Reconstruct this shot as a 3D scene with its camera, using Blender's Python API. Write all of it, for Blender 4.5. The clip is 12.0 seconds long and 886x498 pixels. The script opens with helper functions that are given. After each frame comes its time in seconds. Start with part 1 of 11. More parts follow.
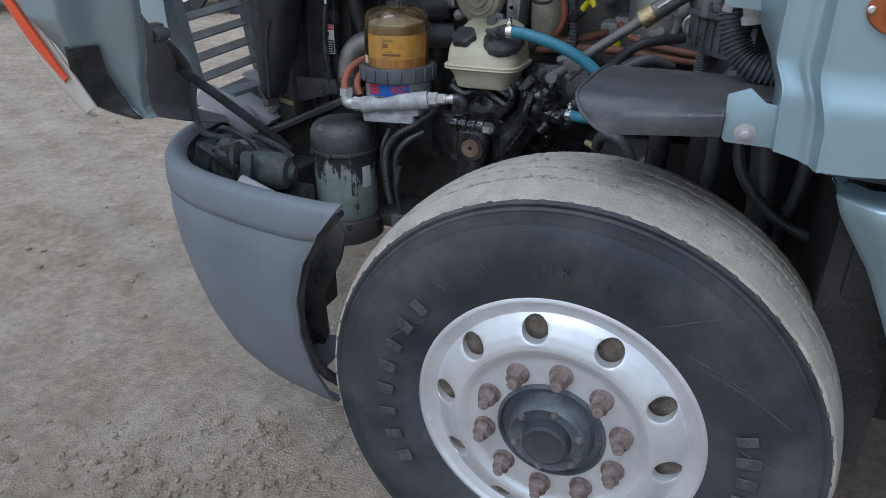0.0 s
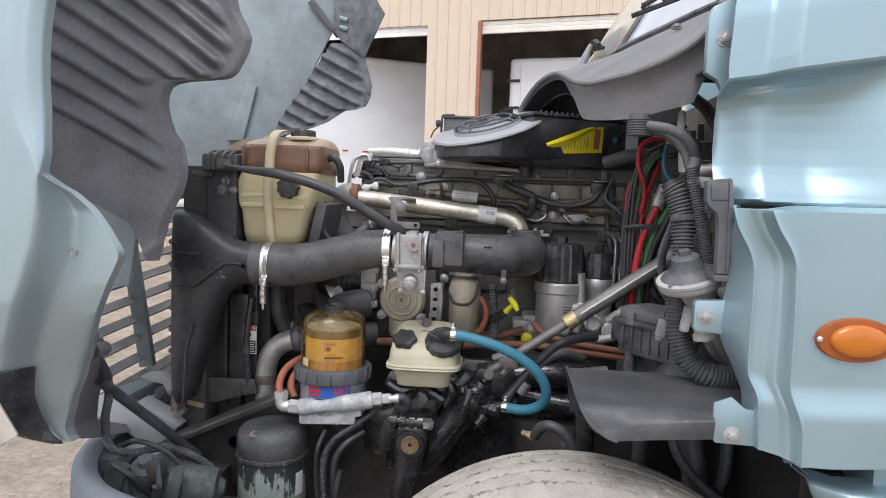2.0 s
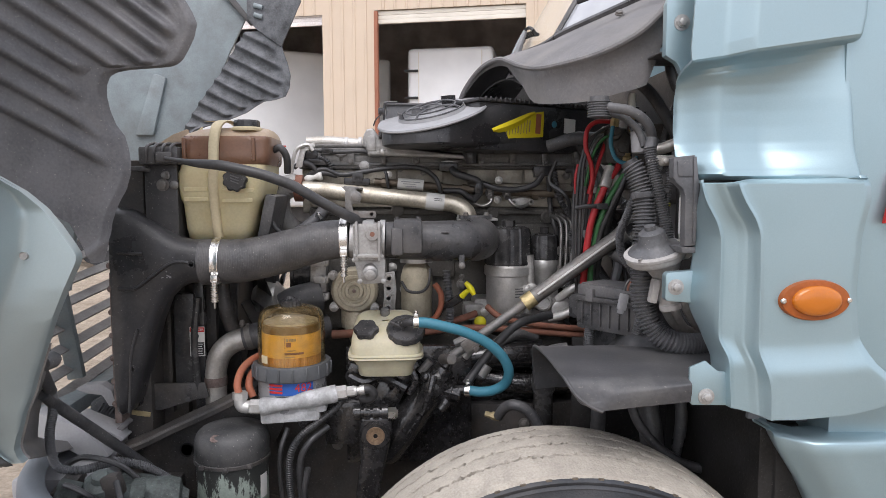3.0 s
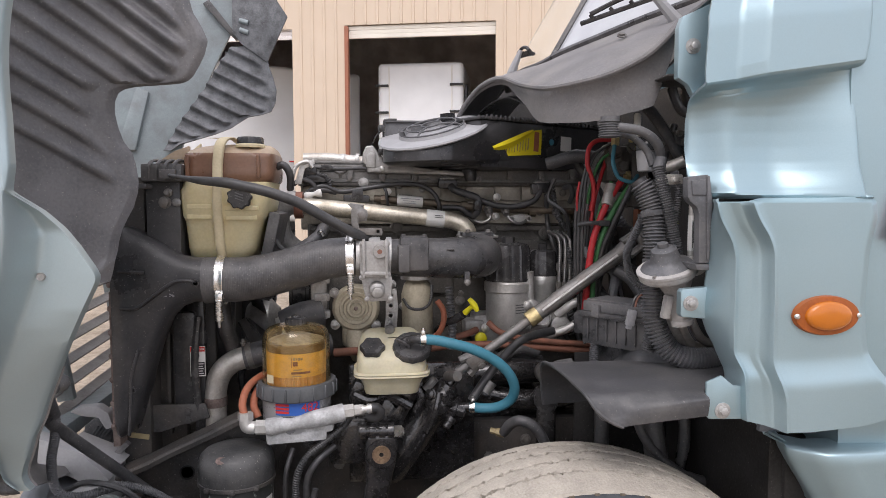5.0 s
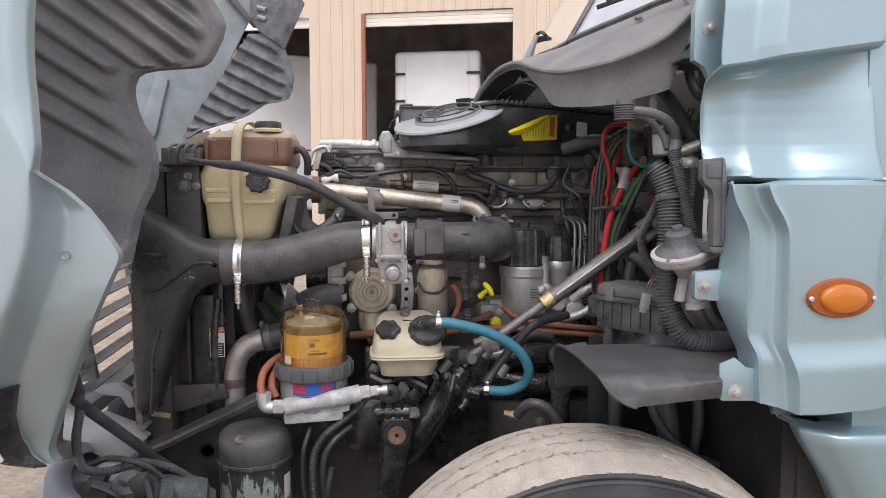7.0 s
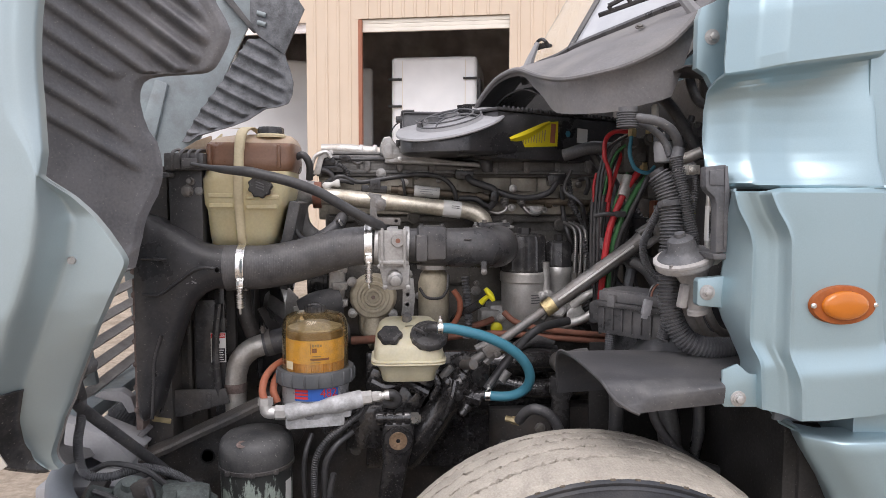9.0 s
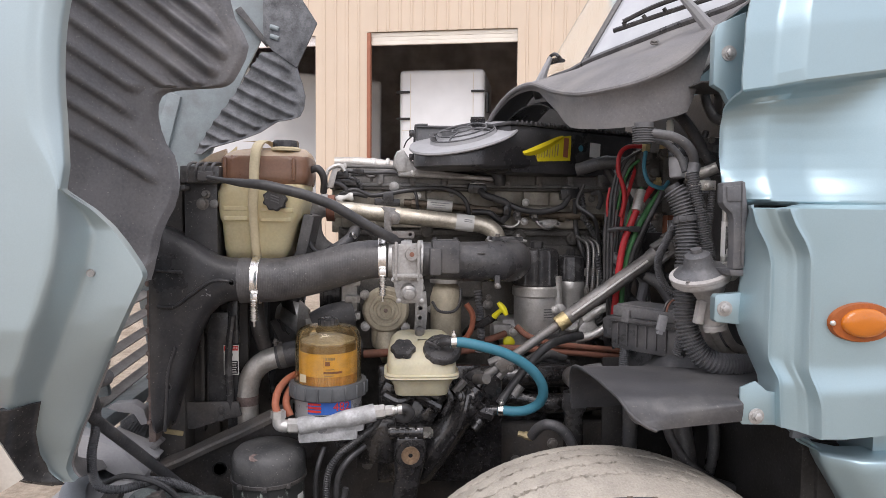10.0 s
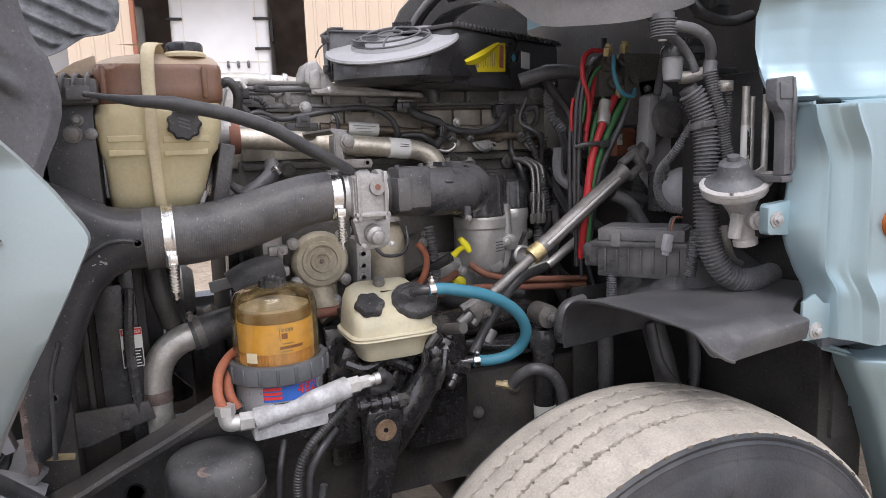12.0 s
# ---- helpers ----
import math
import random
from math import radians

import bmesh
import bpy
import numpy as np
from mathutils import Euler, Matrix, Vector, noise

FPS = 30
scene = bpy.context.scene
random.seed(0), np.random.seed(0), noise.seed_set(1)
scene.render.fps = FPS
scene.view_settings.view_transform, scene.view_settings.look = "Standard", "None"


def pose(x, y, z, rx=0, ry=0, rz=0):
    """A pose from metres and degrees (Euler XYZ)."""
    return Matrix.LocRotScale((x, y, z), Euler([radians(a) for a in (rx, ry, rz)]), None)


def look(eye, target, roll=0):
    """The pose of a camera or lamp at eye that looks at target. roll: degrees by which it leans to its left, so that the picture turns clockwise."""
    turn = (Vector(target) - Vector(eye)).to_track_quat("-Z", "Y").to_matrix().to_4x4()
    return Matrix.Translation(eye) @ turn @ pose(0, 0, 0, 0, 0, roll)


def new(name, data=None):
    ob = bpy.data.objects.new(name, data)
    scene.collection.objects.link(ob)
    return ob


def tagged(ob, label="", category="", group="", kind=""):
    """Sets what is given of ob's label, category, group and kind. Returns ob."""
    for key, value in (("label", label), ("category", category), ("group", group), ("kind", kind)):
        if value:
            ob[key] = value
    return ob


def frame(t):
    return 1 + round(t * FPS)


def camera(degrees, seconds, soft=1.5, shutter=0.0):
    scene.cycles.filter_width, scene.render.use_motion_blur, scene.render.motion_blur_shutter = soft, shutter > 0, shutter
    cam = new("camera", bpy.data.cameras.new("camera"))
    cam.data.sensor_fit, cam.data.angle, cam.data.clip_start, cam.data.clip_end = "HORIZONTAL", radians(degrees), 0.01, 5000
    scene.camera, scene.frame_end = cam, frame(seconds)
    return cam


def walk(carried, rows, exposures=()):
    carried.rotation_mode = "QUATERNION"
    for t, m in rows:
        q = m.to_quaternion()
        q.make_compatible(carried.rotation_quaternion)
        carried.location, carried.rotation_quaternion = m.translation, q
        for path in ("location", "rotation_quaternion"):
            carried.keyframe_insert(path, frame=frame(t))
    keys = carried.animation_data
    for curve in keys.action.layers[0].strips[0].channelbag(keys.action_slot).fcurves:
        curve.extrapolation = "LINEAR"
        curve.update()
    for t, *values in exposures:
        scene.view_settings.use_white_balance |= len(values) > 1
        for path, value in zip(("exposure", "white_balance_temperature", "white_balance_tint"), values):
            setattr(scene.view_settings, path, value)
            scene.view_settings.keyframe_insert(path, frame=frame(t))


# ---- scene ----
cam = camera(66.5, 12.0, soft=0.65)
EXPOSURES = [(0.0, -0.03, 5250, 8), (0.4, 0.30, 5500, 8), (0.7, 0.44, 5480, 10), (1.0, 0.52, 5580, 10), (1.5, 0.65, 5870, 10), (2.0, 0.66, 5930, 12), (3.0, 0.62, 6110, 14), (5.0, 0.57, 6230, 16), (5.5, 0.57, 6230, 16), (6.5, 0.62, 6230, 16), (10.0, 0.64, 6220, 16), (11.0, 0.60, 6210, 16), (11.5, 0.61, 6190, 16), (12.0, 0.84, 6080, 16)]
PATH = [
    (0, (0.216, -1.036, 1.438), (-0.483, 0.616, 0.554), -0.1),
    (0.2, (0.113, -1.097, 1.46), (-0.546, 0.666, 0.784), 1.7),
    (0.4, (-0.008, -1.187, 1.499), (-0.571, 0.675, 1.035), 2.1),
    (0.5, (-0.044, -1.208, 1.527), (-0.601, 0.664, 1.096), 1.7),
    (0.6, (-0.08, -1.229, 1.537), (-0.615, 0.659, 1.149), 1.7),
    (0.9, (-0.113, -1.225, 1.544), (-0.543, 0.711, 1.284), 1.3),
    (1, (-0.118, -1.223, 1.549), (-0.503, 0.724, 1.3), 1.4),
    (1.5, (-0.133, -1.196, 1.558), (-0.382, 0.78, 1.372), 1.6),
    (2, (-0.16, -1.157, 1.545), (-0.342, 0.829, 1.392), 1.9),
    (2.5, (-0.201, -1.12, 1.53), (-0.264, 0.874, 1.391), 1.8),
    (3, (-0.314, -1.159, 1.53), (-0.197, 0.83, 1.357), -0.1),
    (3.2, (-0.323, -1.158, 1.542), (-0.175, 0.829, 1.372), -0.2),
    (4.8, (-0.41, -1.153, 1.537), (-0.18, 0.83, 1.406), -0.0),
    (5, (-0.419, -1.156, 1.539), (-0.201, 0.827, 1.407), -0.1),
    (5.5, (-0.436, -1.162, 1.525), (-0.251, 0.825, 1.382), 0.0),
    (6, (-0.431, -1.169, 1.521), (-0.262, 0.818, 1.365), 0.0),
    (6.5, (-0.426, -1.17, 1.522), (-0.261, 0.817, 1.363), -0.0),
    (7, (-0.418, -1.172, 1.525), (-0.248, 0.814, 1.362), 0.0),
    (9, (-0.436, -1.175, 1.527), (-0.252, 0.811, 1.379), 0.2),
    (9.5, (-0.45, -1.17, 1.528), (-0.271, 0.818, 1.388), 0.4),
    (10, (-0.456, -1.173, 1.532), (-0.29, 0.817, 1.419), 0.5),
    (10.5, (-0.47, -1.172, 1.53), (-0.324, 0.821, 1.438), 0.7),
    (11, (-0.498, -1.166, 1.527), (-0.39, 0.83, 1.446), 0.8),
    (11.3, (-0.539, -1.116, 1.48), (-0.425, 0.874, 1.311), 0.4),
    (11.5, (-0.586, -1.043, 1.463), (-0.418, 0.928, 1.17), 0.2),
    (11.7, (-0.636, -0.952, 1.447), (-0.339, 0.993, 1.089), 0.3),
    (11.8, (-0.684, -0.896, 1.459), (-0.223, 1.017, 1.105), -0.4),
    (12, (-0.815, -0.77, 1.5), (-0.039, 1.048, 1.195), -2.3),
]
walk(cam, [(t, look(eye, target, roll)) for t, eye, target, roll in PATH], EXPOSURES)

# ---- world and light: bright overcast ----
world = bpy.data.worlds.new("overcast")
scene.world = world
world.use_nodes = True
wn = world.node_tree
wn.nodes.clear()
sky = wn.nodes.new("ShaderNodeTexSky")
sky.sky_type, sky.sun_disc = "NISHITA", False
sky.sun_elevation, sky.sun_rotation = radians(58), radians(200)
sky.dust_density, sky.air_density = 4.0, 1.0
deck = wn.nodes.new("ShaderNodeMix")
deck.data_type = "RGBA"
deck.inputs["Factor"].default_value = 0.75
deck.inputs["B"].default_value = (8.6, 8.5, 8.4, 1)
bg = wn.nodes.new("ShaderNodeBackground")
bg.inputs["Strength"].default_value = 0.115
wout = wn.nodes.new("ShaderNodeOutputWorld")
wn.links.new(sky.outputs[0], deck.inputs["A"])
wn.links.new(deck.outputs["Result"], bg.inputs["Color"])
wn.links.new(bg.outputs[0], wout.inputs[0])
sun = bpy.data.lights.new("sun", "SUN")
sun.energy, sun.angle, sun.color = 1.1, radians(35), (1.0, 0.96, 0.9)
sun_ob = new("sun", sun)
sun_ob.matrix_world = look((-3, -9, 14), (0, 0, 0))


# ---- materials ----
def mat(name, col, rough=0.5, metal=0.0, var=0.12, scale=18.0, bump=0.15, dirt=None, dirt_amt=0.0, dirt_scale=5.0,
        coat=0.0, trans=0.0, ior=1.45, fine=160.0, sss=0.0, island=False, spec=None, speck=None, bands=None):
    """Principled surface with two scales of colour change, optional dirt, grain bump."""
    m = bpy.data.materials.new(name)
    m.use_nodes = True
    nt = m.node_tree
    n, lk = nt.nodes, nt.links
    b = n["Principled BSDF"]
    tc = n.new("ShaderNodeTexCoord")
    n1 = n.new("ShaderNodeTexNoise")
    n1.inputs["Scale"].default_value, n1.inputs["Detail"].default_value = scale, 6
    n2 = n.new("ShaderNodeTexNoise")
    n2.inputs["Scale"].default_value, n2.inputs["Detail"].default_value = fine, 4
    lk.new(tc.outputs["Object"], n1.inputs["Vector"])
    lk.new(tc.outputs["Object"], n2.inputs["Vector"])
    hi = [min(1, c * (1 + var)) for c in col]
    lo = [c * (1 - var) for c in col]
    ramp = n.new("ShaderNodeValToRGB")
    ramp.color_ramp.elements[0].position, ramp.color_ramp.elements[1].position = 0.39, 0.61
    ramp.color_ramp.elements[0].color, ramp.color_ramp.elements[1].color = (*lo, 1), (*hi, 1)
    mixf = n.new("ShaderNodeMath")
    mixf.operation = "MULTIPLY_ADD"
    mixf.inputs[1].default_value = 0.35
    lk.new(n2.outputs["Fac"], mixf.inputs[0])
    sub = n.new("ShaderNodeMath")
    sub.operation = "MULTIPLY"
    sub.inputs[1].default_value = 0.65
    lk.new(n1.outputs["Fac"], sub.inputs[0])
    lk.new(sub.outputs[0], mixf.inputs[2])
    lk.new(mixf.outputs[0], ramp.inputs["Fac"])
    colour = ramp.outputs["Color"]
    if island:
        oi = n.new("ShaderNodeObjectInfo")
        hs = n.new("ShaderNodeHueSaturation")
        mr = n.new("ShaderNodeMapRange")
        mr.inputs["To Min"].default_value, mr.inputs["To Max"].default_value = 0.85, 1.12
        lk.new(oi.outputs["Random"], mr.inputs["Value"])
        lk.new(mr.outputs[0], hs.inputs["Value"])
        lk.new(colour, hs.inputs["Color"])
        colour = hs.outputs["Color"]
    rbase = n.new("ShaderNodeMapRange")
    rbase.inputs["To Min"].default_value, rbase.inputs["To Max"].default_value = max(0.02, rough - 0.08), min(1, rough + 0.1)
    lk.new(n1.outputs["Fac"], rbase.inputs["Value"])
    rsock = rbase.outputs[0]
    if dirt:
        nd = n.new("ShaderNodeTexNoise")
        nd.inputs["Scale"].default_value, nd.inputs["Detail"].default_value, nd.inputs["Roughness"].default_value = dirt_scale, 9, 0.68
        lk.new(tc.outputs["Object"], nd.inputs["Vector"])
        rd = n.new("ShaderNodeValToRGB")
        rd.color_ramp.elements[0].position, rd.color_ramp.elements[1].position = 0.42, 0.68
        rd.color_ramp.elements[0].color = (0, 0, 0, 1)
        rd.color_ramp.elements[1].color = (dirt_amt, dirt_amt, dirt_amt, 1)
        lk.new(nd.outputs["Fac"], rd.inputs["Fac"])
        mx = n.new("ShaderNodeMix")
        mx.data_type = "RGBA"
        mx.inputs["B"].default_value = (*dirt, 1)
        lk.new(rd.outputs["Color"], mx.inputs["Factor"])
        lk.new(colour, mx.inputs["A"])
        colour = mx.outputs["Result"]
        mr2 = n.new("ShaderNodeMix")
        mr2.inputs["B"].default_value = 0.85
        lk.new(rd.outputs["Color"], mr2.inputs["Factor"])
        lk.new(rsock, mr2.inputs["A"])
        rsock = mr2.outputs["Result"]
    if speck:
        vo = n.new("ShaderNodeTexNoise")
        vo.inputs["Scale"].default_value, vo.inputs["Detail"].default_value = 210, 3
        lk.new(tc.outputs["Object"], vo.inputs["Vector"])
        rs = n.new("ShaderNodeValToRGB")
        rs.color_ramp.elements[0].position, rs.color_ramp.elements[1].position = 0.66, 0.73
        rs.color_ramp.elements[0].color, rs.color_ramp.elements[1].color = (0, 0, 0, 1), (speck, speck, speck, 1)
        lk.new(vo.outputs["Fac"], rs.inputs["Fac"])
        ms = n.new("ShaderNodeMix")
        ms.data_type = "RGBA"
        ms.inputs["B"].default_value = (0.42, 0.39, 0.35, 1)
        lk.new(rs.outputs["Color"], ms.inputs["Factor"])
        lk.new(colour, ms.inputs["A"])
        colour = ms.outputs["Result"]
    lk.new(colour, b.inputs["Base Color"])
    lk.new(rsock, b.inputs["Roughness"])
    b.inputs["Metallic"].default_value = metal
    b.inputs["Coat Weight"].default_value = coat
    b.inputs["Coat Roughness"].default_value = 0.12
    b.inputs["Transmission Weight"].default_value = trans
    b.inputs["IOR"].default_value = ior
    if spec is not None:
        b.inputs["Specular IOR Level"].default_value = spec
    if sss:
        b.inputs["Subsurface Weight"].default_value = sss
        b.inputs["Subsurface Radius"].default_value = (0.02, 0.015, 0.008)
    if bump:
        bp = n.new("ShaderNodeBump")
        bp.inputs["Strength"].default_value, bp.inputs["Distance"].default_value = bump, 0.002
        n3 = n.new("ShaderNodeTexNoise")
        n3.inputs["Scale"].default_value, n3.inputs["Detail"].default_value = fine * 0.3, 5
        lk.new(tc.outputs["Object"], n3.inputs["Vector"])
        ad = n.new("ShaderNodeMath")
        ad.operation = "MULTIPLY_ADD"
        ad.inputs[1].default_value = 1.1
        lk.new(n3.outputs["Fac"], ad.inputs[0])
        lk.new(n2.outputs["Fac"], ad.inputs[2])
        height = ad.outputs[0]
        if bands:
            wv = n.new("ShaderNodeTexWave")
            wv.wave_type, wv.bands_direction = "BANDS", "X"
            wv.inputs["Scale"].default_value, wv.inputs["Distortion"].default_value, wv.inputs["Detail"].default_value = bands, 1.5, 2
            lk.new(tc.outputs["Object"], wv.inputs["Vector"])
            ad2 = n.new("ShaderNodeMath")
            ad2.operation = "MULTIPLY_ADD"
            ad2.inputs[1].default_value = 0.55
            lk.new(wv.outputs["Fac"], ad2.inputs[0])
            lk.new(height, ad2.inputs[2])
            height = ad2.outputs[0]
        lk.new(height, bp.inputs["Height"])
        lk.new(bp.outputs[0], b.inputs["Normal"])
    return m


DUST = (0.30, 0.28, 0.262)
M = dict(
    paint=mat("paint_blue", (0.335, 0.452, 0.495), 0.36, 0.6, 0.035, 3, 0.04, (0.38, 0.42, 0.42), 0.2, 3.0, coat=0.12, fine=400),
    hoodpaint=mat("hood_paint", (0.38, 0.465, 0.49), 0.36, 0.5, 0.035, 3, 0.04, (0.36, 0.38, 0.38), 0.2, 3.0, coat=0.15, fine=400),
    inner=mat("hood_inner", (0.30, 0.345, 0.36), 0.6, 0.0, 0.1, 6, 0.15, (0.16, 0.15, 0.14), 0.45, 7.0),
    liner=mat("liner_plastic", (0.138, 0.137, 0.145), 0.42, 0.0, 0.22, 10, 0.3, DUST, 0.25, 6.0, speck=0.55),
    farliner=mat("far_liner_plastic", (0.16, 0.165, 0.175), 0.6, 0.0, 0.2, 10, 0.25, (0.03, 0.03, 0.03), 0.7, 18.0, speck=0.4),
    bumper=mat("bumper_plastic", (0.15, 0.168, 0.19), 0.55, 0.0, 0.1, 8, 0.3, (0.2, 0.2, 0.2), 0.25, 6.0, fine=300),
    cowl=mat("cowl_plastic", (0.17, 0.165, 0.168), 0.6, 0.0, 0.16, 9, 0.2, (0.31, 0.29, 0.265), 0.45, 6.0, speck=0.4),
    shelf=mat("shelf_plastic", (0.062, 0.062, 0.066), 0.45, 0.0, 0.15, 12, 0.2, (0.24, 0.23, 0.215), 0.3, 9.0, speck=0.2),
    black=mat("black_plastic", (0.054, 0.054, 0.057), 0.26, 0.0, 0.35, 14, 0.25, DUST, 0.26, 9.0, speck=0.45),
    blackgloss=mat("black_gloss", (0.034, 0.034, 0.036), 0.20, 0.0, 0.2, 14, 0.1, DUST, 0.14, 14.0, speck=0.4),
    grease=mat("greasy_iron", (0.024, 0.023, 0.024), 0.16, 0.0, 0.4, 30, 0.7, (0.07, 0.064, 0.058), 0.16, 26.0, fine=150, coat=1.0, speck=0.3),
    frame=mat("frame_black", (0.056, 0.054, 0.054), 0.40, 0.0, 0.35, 12, 0.4, (0.13, 0.105, 0.085), 0.45, 9.0, speck=0.4),
    rubber=mat("rubber_hose", (0.066, 0.066, 0.07), 0.4, 0.0, 0.25, 24, 0.3, DUST, 0.2, 14.0, speck=0.4),
    wraphose=mat("wrapped_hose", (0.066, 0.065, 0.068), 0.36, 0.0, 0.3, 20, 0.22, DUST, 0.24, 6.0, speck=0.45, bands=75.0),
    duct=mat("duct_plastic", (0.034, 0.034, 0.037), 0.27, 0.0, 0.25, 9, 0.12, DUST, 0.14, 5.0, speck=0.45),
    conduit=mat("conduit_plastic", (0.10, 0.102, 0.108), 0.42, 0.0, 0.2, 20, 0.15, DUST, 0.18, 14.0, speck=0.4),
    tyre=mat("tyre_sidewall", (0.032, 0.035, 0.041), 0.55, 0.0, 0.25, 9, 0.4, (0.12, 0.116, 0.112), 0.55, 5.0, fine=260),
    tread=mat("tyre_tread", (0.43, 0.392, 0.335), 0.95, 0.0, 0.22, 22, 1.0, (0.24, 0.215, 0.185), 0.55, 11.0, fine=220),
    groove=mat("tyre_groove", (0.13, 0.108, 0.082), 0.95, 0.0, 0.3, 60, 0.6),
    alu=mat("wheel_aluminium", (0.80, 0.81, 0.83), 0.42, 0.7, 0.06, 6, 0.05, (0.46, 0.45, 0.44), 0.45, 5.0, fine=300),
    castalu=mat("cast_aluminium", (0.46, 0.455, 0.445), 0.40, 0.5, 0.16, 20, 0.5, (0.20, 0.175, 0.15), 0.5, 14.0),
    silver=mat("silver_fitting", (0.62, 0.61, 0.59), 0.4, 0.6, 0.1, 20, 0.3, (0.3, 0.27, 0.24), 0.35, 18.0),
    clamp=mat("clamp_steel", (0.78, 0.77, 0.75), 0.26, 1.0, 0.06, 25, 0.1),
    steel=mat("dull_steel", (0.21, 0.206, 0.20), 0.42, 0.45, 0.25, 25, 0.3, (0.16, 0.12, 0.09), 0.5, 22.0),
    linesteel=mat("line_steel", (0.36, 0.35, 0.34), 0.3, 0.85, 0.15, 25, 0.2, (0.2, 0.17, 0.14), 0.4, 22.0),
    rust=mat("rusty_nut", (0.19, 0.14, 0.125), 0.8, 0.2, 0.35, 45, 0.8, (0.27, 0.235, 0.215), 0.6, 30.0),
    egr=mat("egr_pipe", (0.64, 0.59, 0.49), 0.36, 0.7, 0.22, 9, 0.2, (0.25, 0.205, 0.15), 0.6, 14.0, speck=0.5),
    beige=mat("beige_casting", (0.45, 0.405, 0.305), 0.45, 0.1, 0.14, 16, 0.6, (0.20, 0.175, 0.135), 0.5, 13.0),
    head=mat("engine_head", (0.40, 0.37, 0.31), 0.5, 0.15, 0.25, 14, 0.6, (0.07, 0.062, 0.052), 0.6, 10.0),
    block=mat("engine_block", (0.092, 0.087, 0.08), 0.6, 0.25, 0.3, 14, 0.7, (0.15, 0.13, 0.105), 0.35, 9.0, speck=0.4),
    valve=mat("valve_cover", (0.19, 0.187, 0.182), 0.4, 0.3, 0.3, 14, 0.5, (0.24, 0.22, 0.195), 0.4, 9.0),
    tank=mat("yellowed_tank", (0.62, 0.555, 0.35), 0.42, 0.0, 0.09, 9, 0.1, (0.52, 0.40, 0.20), 0.4, 6.0, sss=0.3),
    tankbrown=mat("stained_tank", (0.175, 0.090, 0.055), 0.26, 0.0, 0.15, 9, 0.1, (0.34, 0.22, 0.14), 0.25, 6.0, sss=0.25),
    tanktop=mat("stained_tank_top", (0.44, 0.345, 0.25), 0.38, 0.0, 0.13, 9, 0.1, (0.30, 0.20, 0.13), 0.5, 6.0, sss=0.2),
    tankseam=mat("tank_seam", (0.62, 0.54, 0.36), 0.5, 0.0, 0.1, 14, 0.1, (0.45, 0.33, 0.16), 0.3, 12.0),
    cream=mat("cream_reservoir", (0.53, 0.49, 0.355), 0.40, 0.0, 0.08, 12, 0.1, (0.36, 0.33, 0.23), 0.45, 9.0, sss=0.3),
    clearbowl=mat("smoky_bowl", (0.40, 0.40, 0.41), 0.2, 0.0, 0.05, 10, 0.05, (0.35, 0.33, 0.31), 0.3, 9.0, trans=0.3, ior=1.2),
    whitealu=mat("pale_cast_alloy", (0.50, 0.505, 0.51), 0.6, 0.15, 0.22, 35, 0.6, (0.26, 0.25, 0.24), 0.6, 24.0),
    rail=mat("brown_rail", (0.11, 0.085, 0.062), 0.42, 0.5, 0.3, 20, 0.3, (0.30, 0.26, 0.20), 0.4, 18.0),
    element=mat("filter_sleeve", (0.80, 0.50, 0.09), 0.6, 0.0, 0.05, 12, 0.1),
    pleat=mat("filter_pleats", (0.62, 0.33, 0.085), 0.8, 0.0, 0.15, 30, 0.2),
    fluid=mat("filter_top", (0.16, 0.10, 0.035), 0.3, 0.0, 0.1, 10, 0.05),
    collar=mat("grey_collar", (0.085, 0.09, 0.096), 0.45, 0.0, 0.12, 14, 0.1, DUST, 0.12, 14.0),
    bluehose=mat("teal_hose", (0.05, 0.20, 0.275), 0.45, 0.0, 0.1, 16, 0.1, (0.09, 0.22, 0.27), 0.3, 12.0),
    orangehose=mat("orange_hose", (0.36, 0.12, 0.065), 0.55, 0.0, 0.15, 25, 0.15, (0.22, 0.11, 0.07), 0.5, 16.0),
    brownhose=mat("brown_hose", (0.24, 0.10, 0.065), 0.6, 0.0, 0.15, 25, 0.15, (0.12, 0.08, 0.06), 0.5, 16.0),
    elbow=mat("aluminium_elbow", (0.56, 0.54, 0.505), 0.36, 0.55, 0.15, 30, 0.5, (0.27, 0.21, 0.155), 0.5, 16.0),
    red=mat("red_cable", (0.45, 0.03, 0.035), 0.4, 0.0, 0.1, 20, 0.1),
    green=mat("green_hose", (0.06, 0.20, 0.07), 0.45, 0.0, 0.1, 20, 0.1),
    wire=mat("black_wire", (0.044, 0.044, 0.046), 0.30, 0.0, 0.2, 20, 0.1, DUST, 0.12, 18.0),
    greywire=mat("grey_wire", (0.30, 0.30, 0.31), 0.5, 0.0, 0.1, 20, 0.1),
    yellow=mat("yellow_plastic", (0.80, 0.72, 0.02), 0.4, 0.0, 0.05, 20, 0.1),
    sticker=mat("yellow_sticker", (0.75, 0.62, 0.015), 0.5, 0.0, 0.05, 20, 0.05),
    white=mat("white_label", (0.74, 0.73, 0.70), 0.6, 0.0, 0.06, 20, 0.05, (0.5, 0.48, 0.44), 0.3, 20.0),
    redprint=mat("red_print", (0.55, 0.035, 0.03), 0.5, 0.0, 0.05),
    blueprint=mat("blue_print", (0.03, 0.11, 0.42), 0.45, 0.0, 0.05),
